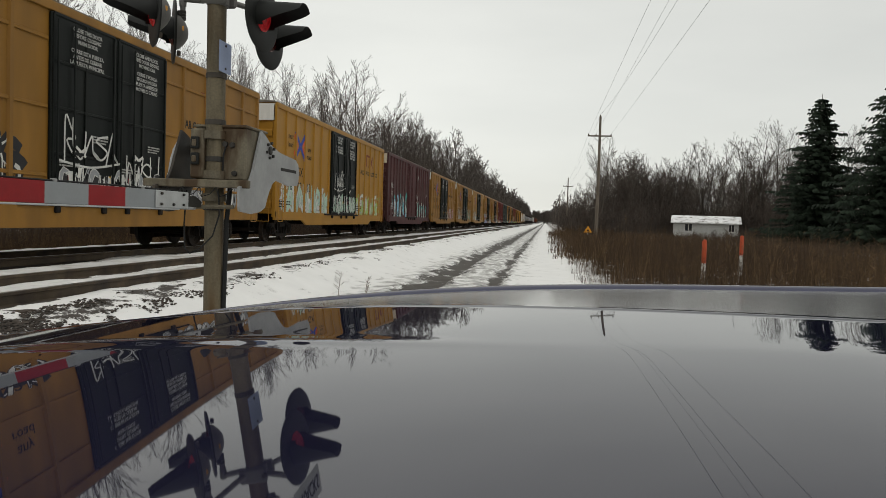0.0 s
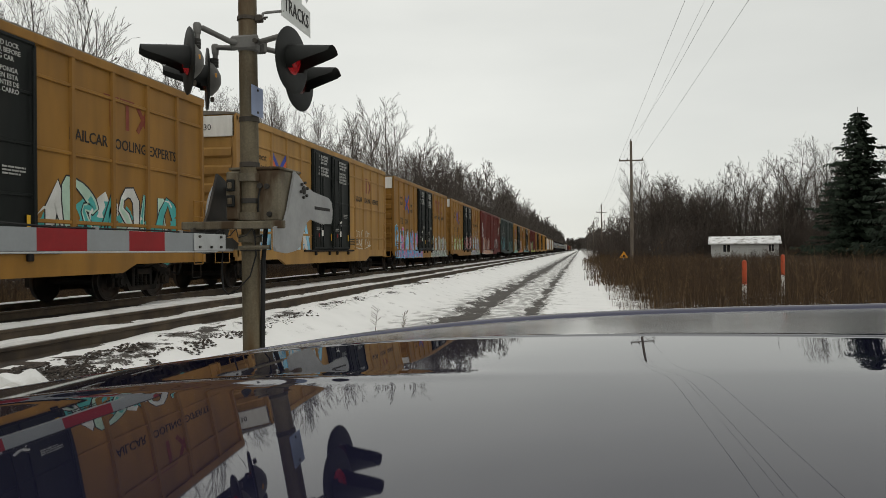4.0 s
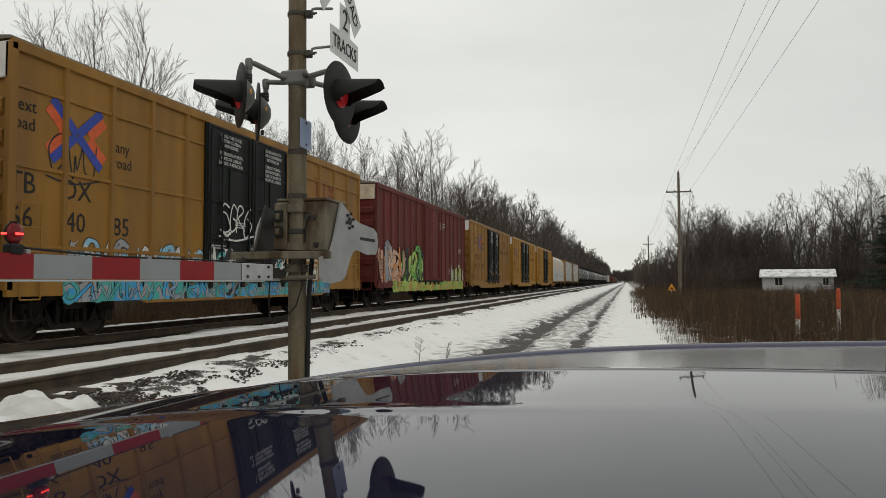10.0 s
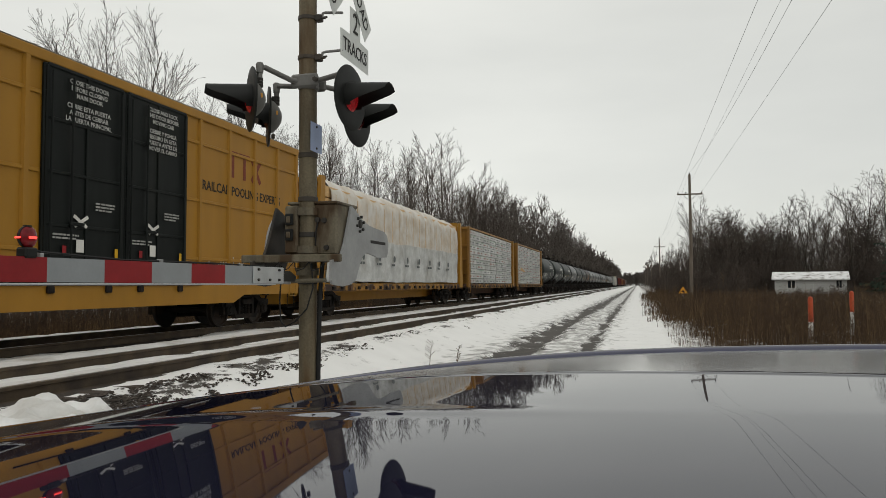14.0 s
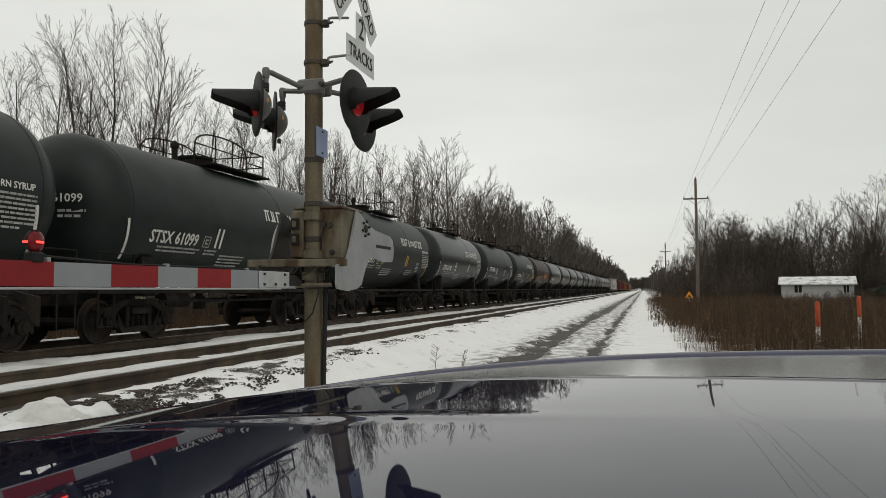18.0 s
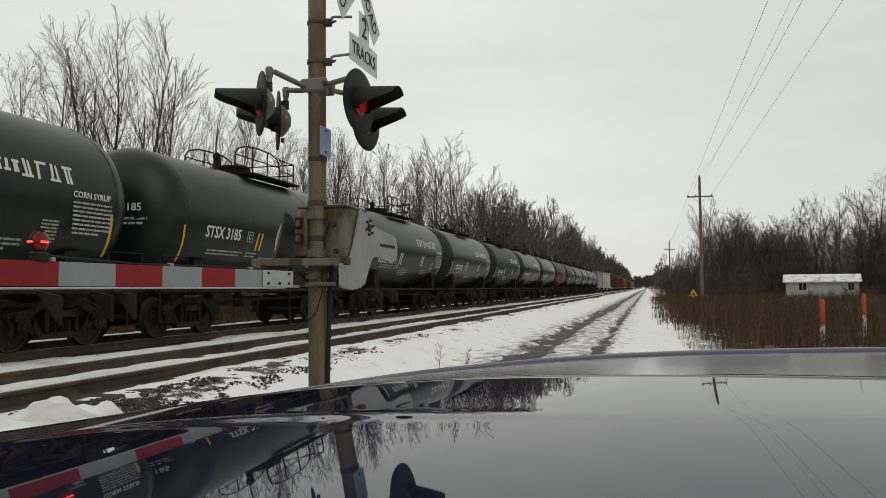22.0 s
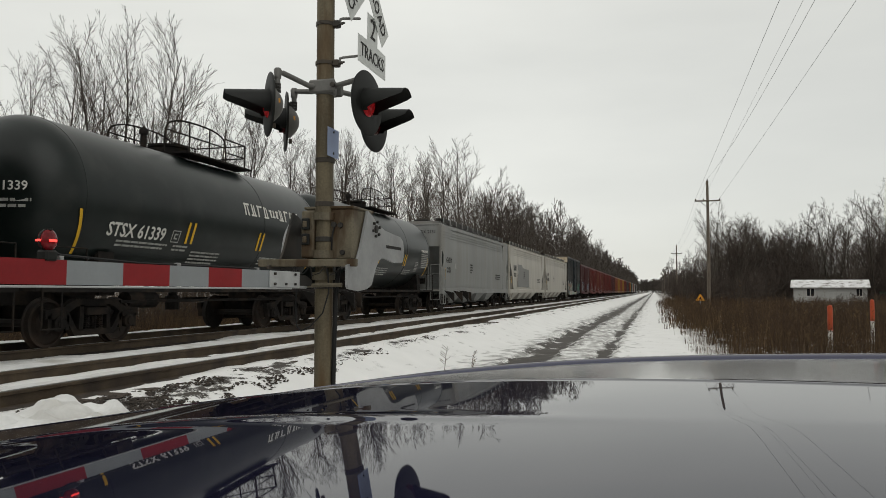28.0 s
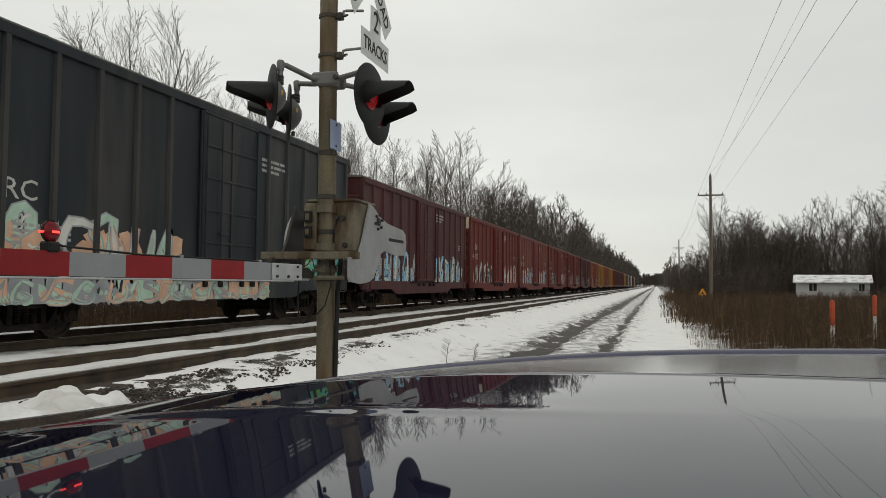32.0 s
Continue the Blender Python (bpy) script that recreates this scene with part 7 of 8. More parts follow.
for x, y, h in ((-4.1, 14.7, 0.50), (-3.75, 15.6, 0.34), (-3.6, 15.0, 0.22)):
    wd = Build()
    z = ground_height(x, y)
    wd.tube([(x, y, z - 0.02), (x + 0.03, y, z + h * 0.6), (x + 0.06, y + 0.02, z + h)], [0.007, 0.005, 0.003], 5)
    for i in range(9):
        u = 0.25 + 0.08 * i
        d = random.uniform(0, 6.28)
        wd.tube([(x + 0.05 * u, y, z + h * u), (x + 0.05 * u + 0.12 * math.cos(d) * h * 2, y + 0.12 * math.sin(d) * h, z + h * (u + 0.16))], [0.005, 0.004], 4)
    tagged(part("dry_weed", wd, "weed"), "dead brown weed stalk standing in snow", "weed", "weeds in the snow")

# ---- bare trees ----
def bare_tree(seed, height, spread=1.0, limbs=17, kids1=9, kids2=7, low=0.12, fine=0.0075):
    """A slender leafless tree with rising limbs: (trunk and limbs, twigs)."""
    r = random.Random(seed)
    wood, twigs = Build(), Build()

    def limb(p, d, ln, rad, level):
        n = (9, 5, 3, 1)[level]
        pts, q, v = [p.copy()], p.copy(), d.copy()
        for i in range(n):
            v = (v + Vector((r.gauss(0, 1), r.gauss(0, 1), r.gauss(0, 0.5))) * (0.035, 0.07, 0.08, 0.0)[level] + Vector((0, 0, (0.05, 0.09, 0.06, 0.0)[level]))).normalized()
            q = q + v * (ln / n)
            pts.append(q.copy())
        rs = [max(fine, rad * (1 - 0.86 * i / n)) for i in range(n + 1)]
        (wood if level < 2 else twigs).tube(pts, rs, (8, 5, 3, 3)[level], cap=False)
        if level == 3:
            return
        kids = (limbs, kids1, kids2)[level]
        for k in range(kids):
            u = (low + (0.98 - low) * (k + r.random()) / kids) if level == 0 else (0.18 + 0.82 * (k + r.random()) / kids)
            i = min(n - 1, int(u * n))
            base = pts[i].lerp(pts[i + 1], u * n - i)
            ax = (pts[i + 1] - pts[i]).normalized()
            a = r.uniform(0, 6.283)
            side = Vector((math.cos(a), math.sin(a), 0))
            side = (side - ax * side.dot(ax)).normalized()
            tilt = radians(r.uniform(24, 46) if level == 0 else r.uniform(22, 46))
            nd = (ax * math.cos(tilt) + side * math.sin(tilt) * spread).normalized()
            nl = ln * ((0.36 * (1.12 - u) + 0.09) if level == 0 else r.uniform(0.32, 0.58) * (1.15 - 0.55 * u))
            limb(base, nd, nl * r.uniform(0.75, 1.25), rs[i] * (0.46 if level == 0 else 0.52), level + 1)

    limb(Vector((0, 0, -0.3)), Vector((r.gauss(0, 0.05), r.gauss(0, 0.05), 1)).normalized(), height, height * 0.0095, 0)
    return wood, twigs


TREES, FAR_TREES = [], []  # the second set, for trees past sixty metres, has fewer and stouter twigs
for k, (hgt, spread, limbs, low) in enumerate(((14, 0.75, 18, 0.30), (15, 0.85, 17, 0.32), (13, 0.7, 18, 0.25), (16, 0.95, 17, 0.36), (12, 1.1, 19, 0.16), (14, 0.65, 20, 0.28), (14, 1.25, 22, 0.10))):
    for trees, kids1, kids2, fine in ((TREES, 7, 4, 0.0075), (FAR_TREES, 6, 3, 0.0125)):
        wood, twigs = bare_tree(100 + k, hgt, spread, limbs, kids1, kids2, low, fine)
        trees.append((wood.mesh("trunk", "bark", True), twigs.mesh("crown", "twig" if k % 2 else "twig_red"), hgt))
# bushes: several stems from one root
BUSHES = []
for k in range(3):
    wood, twigs = Build(), Build()
    rb_ = random.Random(500 + k)
    for q in range(7):
        w1, t1 = bare_tree(520 + 10 * k + q, rb_.uniform(2.2, 4.0), 1.1, 9, 6, 4, 0.05, 0.007)
        ox, oy, lean = rb_.gauss(0, 0.5), rb_.gauss(0, 0.5), Matrix.Rotation(rb_.uniform(0.05, 0.4), 4, "X")
        spin = Matrix.Rotation(rb_.uniform(0, 6.28), 4, "Z") @ lean
        for src, dst in ((w1, wood), (t1, twigs)):
            o = len(dst.v)
            dst.v += [tuple(spin @ Vector(v) + Vector((ox, oy, 0))) for v in src.v]
            dst.f += [tuple(i + o for i in f) for f in src.f]
    BUSHES.append((wood.mesh("stem", "bark"), twigs.mesh("crown", "twig_red")))


def plant(name, parts, x, y, z, scale, turn, words, category, group):
    if 8.4 < math.degrees(math.atan2(x, y)) < 14.6 and y < 113:
        return  # an open view to the house
    t = thing(name, words, category, group)
    t.matrix_basis = Matrix.Translation((x, y, z)) @ Matrix.Rotation(turn, 4, "Z") @ Matrix.Scale(scale, 4)
    for n_, me in parts:
        part(n_, me, None, t)


random.seed(21)
WORDS = ("tall leafless tree with grey-brown bark and fine twigs", "slender leafless tree with upright branches", "bare tree with a spreading crown of twigs")
ROWS = ((-21.5, -28, 10, 44, 3.6, 0.42, 0.58, "l"), (-26, -38, 14, 60, 3.6, 0.45, 0.62, "l"), (-17.5, -22, 40, 78, 3.2, 0.56, 0.76, "l"), (-23, -32, 40, 85, 4.0, 0.60, 0.84, "l"), (-18, -23, 78, 150, 3.4, 0.84, 1.1, "l"), (-24, -34, 85, 170, 4.4, 1.05, 1.3, "l"),
        (8, 16, 118, 150, 1.0, 0.7, 1.0, "r"), (13, 36, 118, 165, 0.6, 0.72, 1.0, "r"), (32, 64, 108, 150, 0.8, 0.85, 1.15, "r"), (36, 60, 66, 98, 2.2, 0.65, 0.95, "r"), (4.5, 12, 120, 200, 4.0, 0.4, 0.62, "r"))
for x0, x1, y0, y1, gap, s0_, s1_, side in ROWS:
    y = y0
    while y < y1:
        k = random.randrange(6) if side == "l" else random.choice((4, 6, 6, 4, 1))
        kinds = TREES if y < 60 else FAR_TREES
        plant("bare_tree", (("trunk", kinds[k][0]), ("crown", kinds[k][1])), random.uniform(x0, x1), y + random.uniform(-1, 1), -0.8, random.uniform(s0_, s1_), random.uniform(0, 6.28),
              random.choice(WORDS), "tree", "woods beyond the tracks" if side == "l" else "woods beyond the field")
        y += gap * random.uniform(0.6, 1.4)
# the front row beyond the tracks stands in groups with gaps between
FRONT = ((12, 9), (14.5, 9.5), (17.2, 9.5), (18.2, 10.2), (19.0, 10.0), (20.0, 10.4), (20.8, 9.6), (22.0, 11.2), (22.8, 12.4), (23.6, 12.8), (24.4, 13.0), (25.3, 12.4), (26.3, 11.4), (29.6, 10.8), (30.6, 11.6), (32.0, 11.9), (33.5, 11.0), (36.0, 10.4), (38.4, 11.3),
         (40.5, 11.7), (43.0, 12.2), (45.5, 12.7), (48.5, 13.1), (51.5, 12.9), (54.0, 14.0), (58.0, 13.4), (62.5, 14.0), (69.5, 17.4), (74.0, 14.6), (78.5, 15.4), (83.0, 16.0), (89.0, 15.6), (96.0, 17.0), (104.0, 17.6), (114.0, 18.6))
for i, (y, h) in enumerate(FRONT):
    kinds, k = (TREES if y < 60 else FAR_TREES), (5, 2, 0, 1, 3)[i % 5]
    plant("bare_tree", (("trunk", kinds[k][0]), ("crown", kinds[k][1])), -19.0 + random.uniform(-0.8, 0.6), y, -0.8, 0.86 * h / kinds[k][2], random.uniform(0, 6.28), WORDS[i % 3], "tree", "woods beyond the tracks")
for x, y, k, sc in ((26.6, 119, 6, 1.02), (29.4, 116, 4, 1.2), (31.5, 120, 6, 1.22), (33.5, 116, 3, 1.0), (36.5, 122, 6, 1.15), (24.2, 124, 4, 1.2)):
    plant("bare_tree", (("trunk", FAR_TREES[k][0]), ("crown", FAR_TREES[k][1])), x, y, -0.8, sc, x, WORDS[2], "tree", "woods beyond the field")
BUSH_ROWS = ((4.0, 13, 84, 190, 1.7, 0.7, 1.5), (12, 46, 113, 135, 0.35, 1.0, 1.9), (28, 60, 96, 125, 0.5, 1.0, 2.2), (24, 48, 60, 96, 2.0, 0.5, 1.0), (-16.5, -21, 30, 150, 2.2, 0.7, 1.3))
for x0, x1, y0, y1, gap, s0_, s1_ in BUSH_ROWS:
    y = y0
    while y < y1:
        k = random.randrange(3)
        plant("bush", (("stem", BUSHES[k][0]), ("crown", BUSHES[k][1])), random.uniform(x0, x1), y + random.uniform(-1, 1), -0.75, random.uniform(s0_, s1_), random.uniform(0, 6.28),
              "leafless brown thicket of thin stems", "bush", "thickets at the wood's edge")
        y += gap * random.uniform(0.6, 1.4)
for x, y, sc in ((19.4, 101, 0.40), (21.6, 100, 0.45), (23.2, 99, 0.55), (24.6, 100, 0.5), (26.0, 101, 0.6), (22.6, 98, 0.35)):
    sh_ = thing("bush", "leafless brown thicket of thin stems", "bush", "thickets at the wood's edge")
    sh_.matrix_basis = Matrix.Translation((x, y, -0.75)) @ Matrix.Rotation(x * 3, 4, "Z") @ Matrix.Scale(sc, 4)
    part("stem", BUSHES[1][0], None, sh_)
    part("crown", BUSHES[1][1], None, sh_)
# far woods on both sides, joined
far_w = Build()
LOW = [bare_tree(700 + k, 14, 1.0, 13, 5, 3, 0.10, 0.026) for k in range(3)]
STOUT = [bare_tree(700 + k, 14, 1.1, 12, 5, 3, 0.06, 0.10) for k in range(3)]
LOWV = [(np.array(w.v + t.v), [f for f in w.f] + [tuple(i + len(w.v) for i in f) for f in t.f]) for w, t in LOW + STOUT]
random.seed(33)
fv, ff, base_i = [], [], 0
for x0, x1, y0, y1, gap, s0_, s1_ in ((-18, -34, 140, 340, 2.2, 1.15, 1.5), (-19, -40, 340, 900, 3.2, 1.15, 1.5), (5, 14, 190, 420, 5, 0.45, 0.8), (9, 50, 128, 165, 0.4, 0.5, 0.78), (14, 44, 175, 420, 4, 0.8, 1.1), (6, 34, 420, 900, 6, 0.8, 1.1), (-60, 50, 900, 960, 0.22, 0.75, 1.15)):
    y = y0
    while y < y1:
        v, f = LOWV[random.randrange(3) + (3 if y0 >= 340 else 0)]
        a, s_ = random.uniform(0, 6.28), random.uniform(s0_, s1_)
        rot = np.array(((math.cos(a), -math.sin(a), 0), (math.sin(a), math.cos(a), 0), (0, 0, 1)))
        fv.append(v @ rot.T * s_ + np.array((random.uniform(x0, x1), y, -0.8)))
        ff += [tuple(i + base_i for i in q) for q in f]
        base_i += len(v)
        y += gap * random.uniform(0.6, 1.4)
far_w.v, far_w.f = [tuple(p) for p in np.concatenate(fv)], ff
tagged(part("far_woods", far_w, "twig"), "distant leafless woods lining the railway", "woods", kind="stuff")

# ---- spruces ----
def spruce(seed, height):
    r = random.Random(seed)
    wood, leaf = Build(), Build()
    wood.tube([(0, 0, -0.3), (0, 0, height * 0.5), (0, 0, height)], [height * 0.014, height * 0.009, 0.02], 8)
    z = height * 0.05
    while z < height * 0.985:
        u = z / height
        reach = (height * 0.40) * (1 - u) ** 0.8 * r.uniform(0.68, 1.12) * (0.9 + 0.14 * math.sin(z * 3.1)) + 0.12
        n = 13 if u < 0.7 else 8
        for i in range(n):
            a = 6.283 * (i + r.random()) / n
            ln = reach * r.uniform(0.55, 1.2)
            dx, dy = math.cos(a), math.sin(a)
            segs = max(3, int(ln / 0.24))
            for k in range(segs):
                w = (k + 0.6) / segs
                px, py, pz = dx * ln * w, dy * ln * w, z - ln * 0.40 * w * (1 - 0.35 * w) + 0.10 * ln * w * w
                for q in range(5):
                    s1_, s2_ = r.uniform(-1, 1), r.uniform(0.3, 0.62)
                    ex, ey = px + (-dy * s1_ + dx * 0.5) * s2_, py + (dx * s1_ + dy * 0.5) * s2_
                    ez = pz - r.uniform(0.06, 0.36)
                    hx_, hy_ = -dy * 0.07, dx * 0.07
                    leaf.v += [(px - hx_, py - hy_, pz + 0.06), (px + hx_, py + hy_, pz - 0.06), (ex + hx_, ey + hy_, ez - 0.07), (ex - hx_, ey - hy_, ez + 0.06)]
                    o = len(leaf.v) - 4
                    leaf.f.append((o, o + 1, o + 2, o + 3))
        z += height * 0.024
    return wood, leaf


for k, (x, y, h) in enumerate(((28.6, 84.6, 16.2), (27.6, 64.5, 15.2), (34.5, 68, 13.5), (39, 82, 12.5))):
    w_, l_ = spruce(300 + k, h)
    sp = thing("spruce_tree", "dark green conical spruce tree", "tree", "spruces at the field edge", pose(x, y, -0.6))
    part("trunk", w_, "bark", sp)
    part("crown", l_, "needle", sp)

# ---- weeds and brush ----
def weeds(name, count, x0, x1, y0, y1, hmin, hmax, width, material, label, seed, edge=0.7):
    rs = np.random.RandomState(seed)
    x = x0 + (x1 - x0) * rs.rand(count)
    y = y0 + (y1 - y0) * rs.rand(count) ** 1.3

    clump = np.array([noise.noise((a * 0.45, b * 0.45, 6.0)) for a, b in zip(x, y)])
    rag = np.array([noise.noise((b * 0.35, 0.0, 7.0)) + 0.5 * noise.noise((b * 1.3, 4.0, 7.0)) for b in y])
    keep = (x > x0 + edge * rag + 0.3) & (clump > -0.42)
    x, y, clump = x[keep], y[keep], clump[keep]
    n = len(x)
    h = (hmin + (hmax - hmin) * rs.rand(n)) * (1 + 0.75 * clump) * np.clip((x - x0) / 1.6, 0.35, 1) * np.where(rs.rand(n) < 0.12, 1.35, 1.0)
    verts, faces = [], []
    for i in range(n):
        z = -0.64
        lx, ly = rs.normal(0, 0.14, 2) * h[i]
        a = rs.rand() * 6.283
        wx, wy = width * math.cos(a), width * math.sin(a)
        o = len(verts)
        tip = (x[i] + lx, y[i] + ly, z + h[i])
        verts += [(x[i] - wx, y[i] - wy, z), (x[i] + wx, y[i] + wy, z), tip]
        faces.append((o, o + 1, o + 2))
        for k in range(7):
            u = 0.35 + 0.65 * rs.rand()
            b = rs.rand() * 6.283
            ln = h[i] * (0.025 + 0.05 * rs.rand())
            bx, by, bz = x[i] + lx * u, y[i] + ly * u, z + h[i] * u
            o = len(verts)
            verts += [(bx, by, bz - 1.3 * width), (bx, by, bz + 1.3 * width), (bx + ln * math.cos(b), by + ln * math.sin(b), bz + ln * 0.9)]
            faces.append((o, o + 1, o + 2))
    bb = Build()
    bb.v, bb.f = verts, faces
    tagged(part(name, bb, material), label, "weeds", kind="stuff")


weeds("dry_weeds", 28000, 0.9, 15.0, 8.0, 46.0, 0.40, 0.92, 0.007, "weed", "dense dry brown weeds at the field edge", 1, 1.2)
weeds("dry_brush", 26000, 1.5, 36.0, 24.0, 106.0, 0.45, 0.95, 0.014, "weed_dark", "dark reddish brown brush over the field", 2)
weeds("tall_grass", 9000, 0.1, 9.0, 34.0, 120.0, 0.5, 1.0, 0.014, "weed", "tan dead grass along the track", 3)
weeds("tall_stalks", 1800, 0.6, 16.0, 12.0, 60.0, 0.7, 1.2, 0.007, "weed_tan", "pale standing dead stalks", 6)
weeds("verge_brush", 16000, -21.0, -14.3, 4.0, 90.0, 0.35, 1.0, 0.012, "weed_dark", "brown brush below the woods", 4)
weeds("verge_brush", 16000, -18.5, -13.6, 5.0, 40.0, 0.3, 0.9, 0.007, "weed", "brown brush below the embankment", 9)
weeds("verge_grass", 11000, -17.5, -13.4, 5.0, 40.0, 0.25, 0.7, 0.007, "weed_tan", "pale dead grass below the embankment", 10)

weeds("undergrowth", 16000, -30.0, -18.0, 3.0, 80.0, 0.7, 2.0, 0.010, "weed_dark", "brown leafless undergrowth between the trees", 12)

# ---- the parked car whose bonnet the camera looks across; its nose points at the tracks ----
DROP = np.polyfit((-1.95, -1.86, -1.7, -1.55, -1.415, -1.096, -0.83, -0.512, -0.277, 0.0, 0.44, 0.8), (0.46, 0.385, 0.292, 0.245, 0.209, 0.160, 0.111, 0.054, 0.022, 0.0, -0.019, -0.03), 6)


def drop(x):
    """How far the bonnet has fallen towards the nose."""
    return float(np.polyval(DROP, x))


END_Y = 1.375


def crease_a(x):
    """The hard crease along the bonnet's far side, running outwards to the nose."""
    return 0.815 - 0.34 * x if x > -0.6 else 1.019 + 0.18 * (1 - math.exp((x + 0.6) * 1.9))


def crease_b(x):
    """The soft crease nearer the middle."""
    return 0.562 - 0.22 * x + 0.17 * x * x if x > -0.6 else 0.755 + 0.06 * (1 - math.exp((x + 0.6) * 7.0))


def bonnet_z(x, y):
    ya, yb = crease_a(x), crease_b(x)
    u = max(0.0, min(1.0, (0.72 - y) / 0.5))
    u = u * u * (3 - 2 * u)
    z = 0.092 + drop(x) * (1 - 0.7 * u) - 0.07 * u * x
    # the slope turns softly at the crease: a hinge rounded over a few centimetres
    d, soft = y - yb, 0.022
    hinge = 0.5 * (d + math.sqrt(d * d + soft * soft))
    z += -0.019 * d + 0.024 * hinge
    if y > ya:
        w = (y - ya) / (END_Y - ya)
        z += 0.01725 * w + 0.0099 * w * w
    z -= 0.0014 * math.exp(-((y - ya) / 0.006) ** 2)
    fade = max(0.0, min(1.0, (0.05 - x) / 0.6)) * max(0.0, min(1.0, (x + 1.3) / 0.6))
    z -= 0.0034 * fade * fade * (3 - 2 * fade) * math.exp(-(d / 0.020) ** 2)
    if y < 0.12:
        z += 0.6 * (0.12 - y) ** 2
    return EYE - z


BX = [-1.93 + 2.63 * i / 160 for i in range(161)]
# rows of the bonnet follow its creases: from the near wing to the soft crease, on to the hard one, and past it to the far edge
LOW_ROWS = [i / 26 * 0.9 for i in range(26)] + [0.9 + 0.1 * i / 30 for i in range(30)]
MID_ROWS = [0.4 * i / 24 for i in range(24)] + [0.4 + 0.5 * i / 12 for i in range(12)] + [0.9 + 0.1 * i / 10 for i in range(10)]
BONNET_ROWS = [(0, q) for q in LOW_ROWS] + [(1, q) for q in MID_ROWS] + [(2, 0.005 * i) for i in range(11)]
EDGE_ROWS = [(2, 0.05 + 0.95 * i / 30) for i in range(31)]


def row_y(row, x):
    zone, q = row
    if zone == 0:
        return -0.12 + (crease_b(x) + 0.12) * q
    if zone == 1:
        return crease_b(x) + (crease_a(x) - crease_b(x)) * q
    return crease_a(x) + (END_Y - crease_a(x)) * q


car_t = thing("car", "parked dark blue car with a glossy reflecting bonnet", "car")
nb2 = len(BX)
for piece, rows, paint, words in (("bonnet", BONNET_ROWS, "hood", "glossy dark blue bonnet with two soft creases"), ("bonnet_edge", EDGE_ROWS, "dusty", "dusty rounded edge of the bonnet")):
    hb_ = Build()
    for row in rows:
        for x in BX:
            y = row_y(row, x)
            hb_.v.append((x, y, bonnet_z(x, y)))
    hb_.f = [(j * nb2 + i, j * nb2 + i + 1, (j + 1) * nb2 + i + 1, (j + 1) * nb2 + i) for j in range(len(rows) - 1) for i in range(nb2 - 1)]
    hood_me = hb_.mesh(piece, paint)
    hood_me.polygons.foreach_set("use_smooth", [True] * len(hood_me.polygons))
    part(piece, hood_me, paint, car_t, words)
# far and near wings: a raised rounded lip, then the flank down to the sill
for side, y_in, sg in (("far", END_Y + 0.004, 1), ("near", -0.124, -1)):
    w = Build()
    prof = ((0.0, -0.004), (0.006, 0.002), (0.016, 0.006), (0.028, 0.006), (0.046, 0.0), (0.075, -0.02), (0.095, -0.07), (0.105, -0.16), (0.11, -0.5), (0.09, -0.66))
    for x in BX:
        zb = bonnet_z(x, END_Y if sg > 0 else -0.12)
        for dy, dz in prof:
            z = zb + dz if dz > -0.3 else max(0.12, EYE - 0.20 + dz)
            w.v.append((x, y_in + sg * dy, min(z, zb + 0.01)))
    m = len(prof)
    q = [(i * m + k, (i + 1) * m + k, (i + 1) * m + k + 1, i * m + k + 1) for i in range(len(BX) - 1) for k in range(m - 1)]
    w.f = [f[::-1] for f in q] if sg > 0 else q
    part("wing", w, "lip", car_t, "blue wing with a raised edge, painted lighter for the sky on it", smooth=True)
    sl_ = Build().tube([(x, y_in - sg * 0.002, bonnet_z(x, END_Y if sg > 0 else -0.12) - 0.004) for x in BX[::5]], 0.003, 6)
    part("bonnet_seal", sl_, "seal", car_t)
    wl2 = Build().lathe([(-0.1, 0.0), (-0.1, 0.24), (-0.09, 0.31), (0.09, 0.31), (0.1, 0.24), (0.1, 0.0)], "y", (-1.05, y_in - sg * 0.08, 0.19), 28)
    part("wheel", wl2, "tyre", car_t, smooth=True)
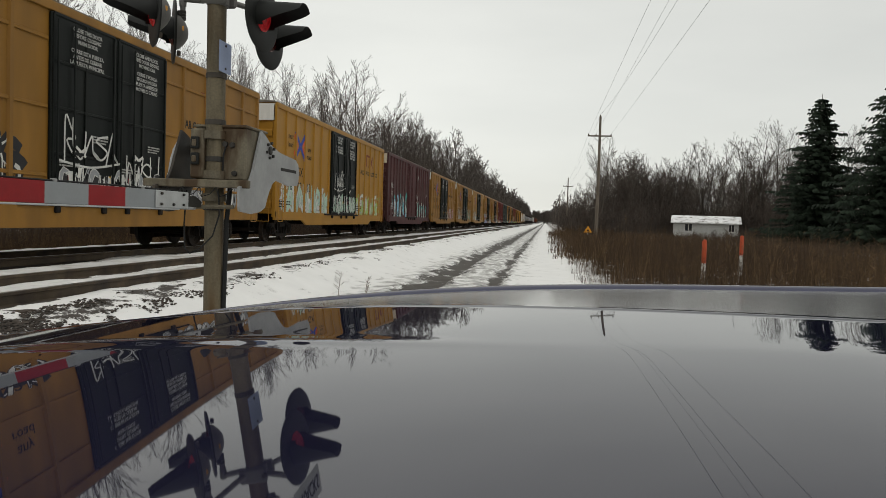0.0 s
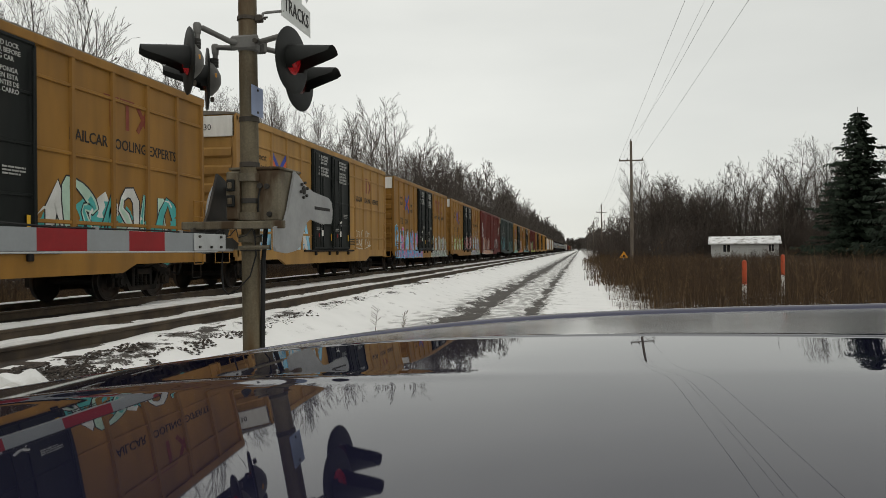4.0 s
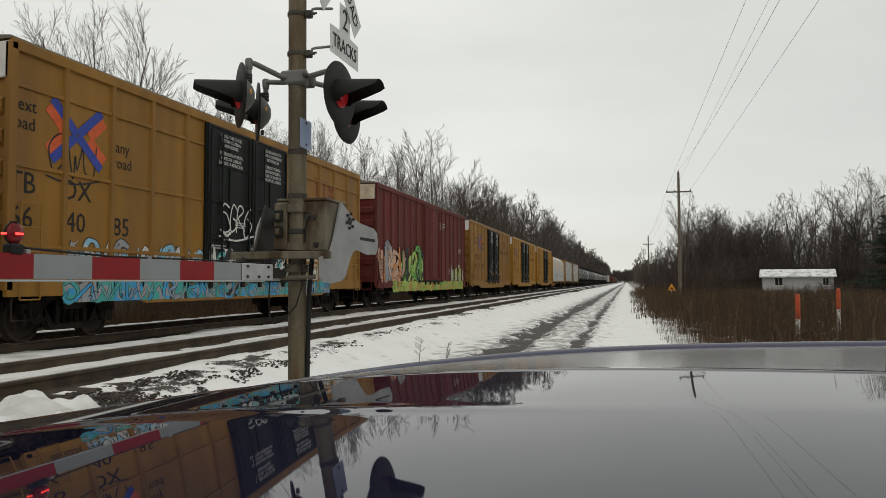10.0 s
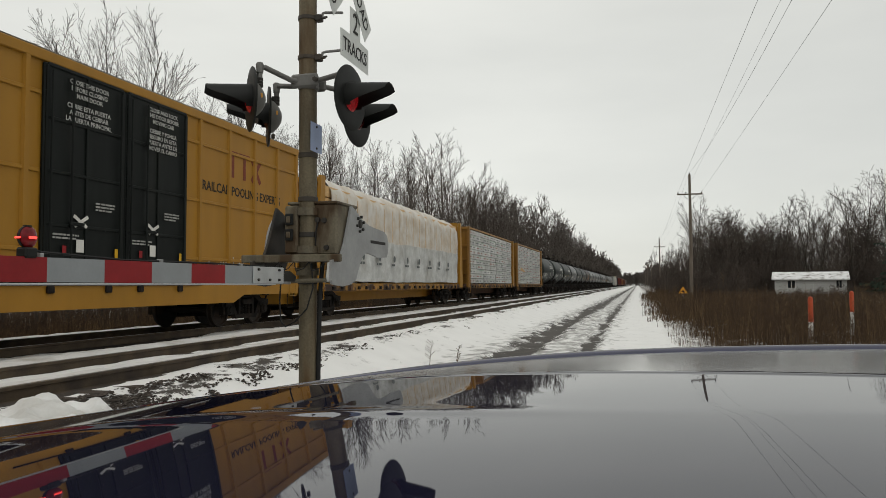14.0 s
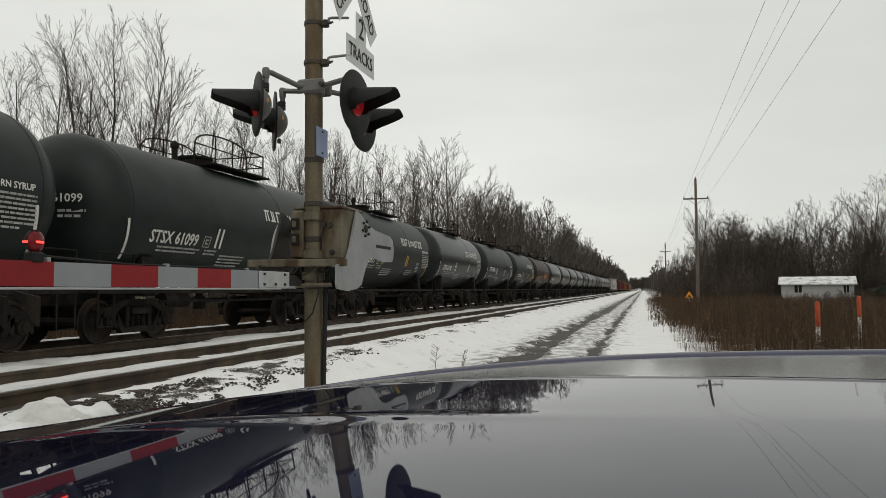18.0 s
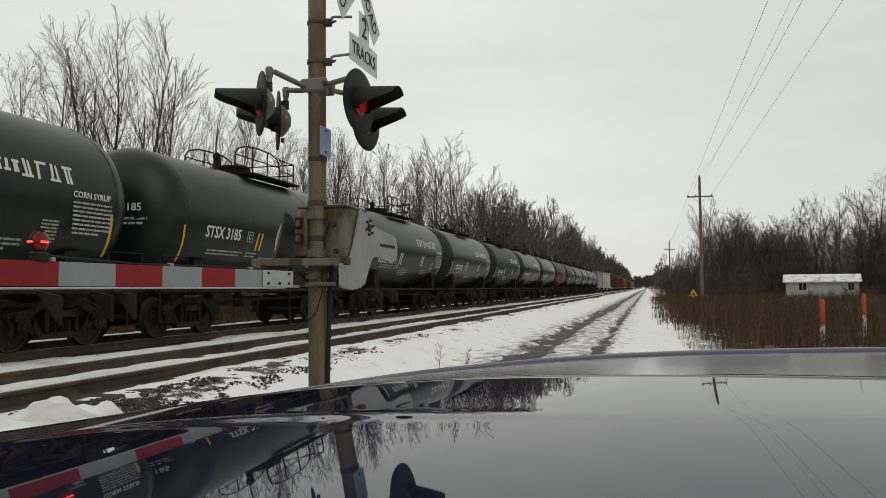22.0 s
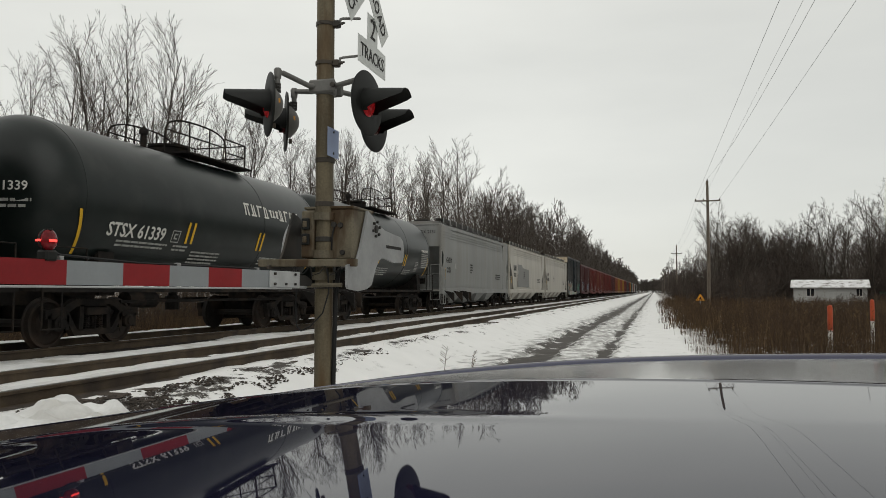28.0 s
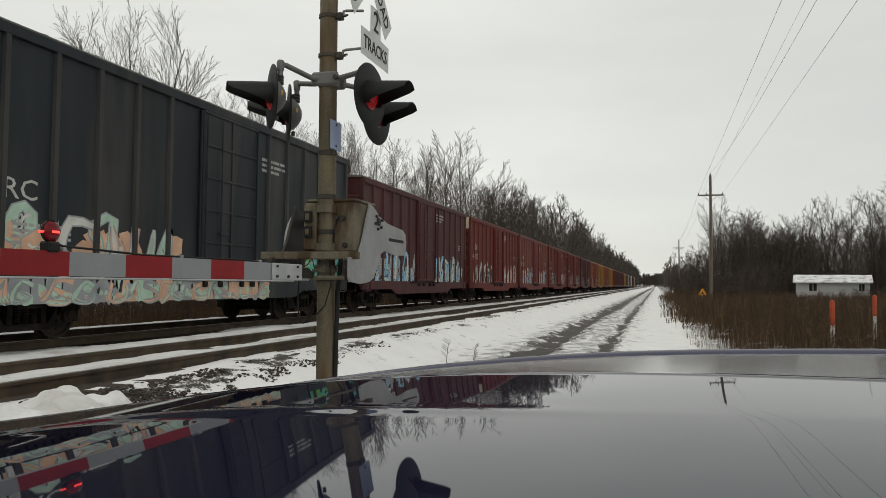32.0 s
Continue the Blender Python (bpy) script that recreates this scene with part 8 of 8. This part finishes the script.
# nose, scuttle and floor close the engine bay
ns = Build()
for y in [-0.12 + (END_Y + 0.12) * i / 12 for i in range(13)]:
    z = bonnet_z(-1.93, y)
    ns.v += [(-1.93, y, z), (-1.985, y, z - 0.10), (-2.0, y, z - 0.25), (-1.95, y, 0.14)]
ns.f = [(i * 4 + k, (i + 1) * 4 + k, (i + 1) * 4 + k + 1, i * 4 + k + 1) for i in range(12) for k in range(3)]
part("nose", ns, "hood", car_t, smooth=True)
part("floor_pan", Build().box(-1.95, 0.72, -0.1, END_Y, 0.12, 0.16), "seal", car_t)
part("scuttle", Build().box(0.70, 0.74, -0.12, END_Y, 0.16, EYE - 0.09), "seal", car_t)
# ---- road across the tracks ----
rd_ = Build()
ry = [-4.2 + 6.0 * i / 10 for i in range(11)]
rx = steps(((-30, -16, 2), (-16, 60, 0.8)))
for y in ry:
    for x in rx:
        rd_.v.append((x, y, ground_height(x, y) + 0.012 - 0.02 * (abs(y + 1.2) / 3) ** 2))
rd_.f = [(j * len(rx) + i, j * len(rx) + i + 1, (j + 1) * len(rx) + i + 1, (j + 1) * len(rx) + i) for j in range(10) for i in range(len(rx) - 1)]
tagged(part("road", rd_, "asphalt", smooth=True), "wet asphalt road with thin snow crossing the tracks", "road", kind="structure")

WHEEL_R = 0.42


def motions():
    """The train runs past at an even speed; its wheels roll while they are near enough to be seen turning."""
    starts = dict((car, s0) for car, s0 in TRAIN)
    for car, s0 in TRAIN:
        walk(car, [(t, pose(TRACK_FAR, s0 - SPEED * t, 0)) for t in (0.0, 8.0, 16.0, 24.0, 32.0)])
    for wheelset, car in WHEELS:
        s0, dy = starts[car], wheelset.matrix_basis.translation.y
        t0, t1 = max(0.0, (s0 - 42) / SPEED), min(32.0, (s0 + 10) / SPEED)
        if t1 <= t0:
            continue
        first, last = round(t0 * FPS), round(t1 * FPS)
        rows = [] if first == 0 else [(0.0, pose(0, dy, WHEEL_R))]
        for k in range(first, last + 1):
            rows.append((k / FPS, pose(0, dy, WHEEL_R, math.degrees(SPEED * (k - first) / FPS / WHEEL_R) % 360)))
        if last < 32 * FPS:
            rows.append((32.0, rows[-1][1]))
        walk(wheelset, rows)


motions()
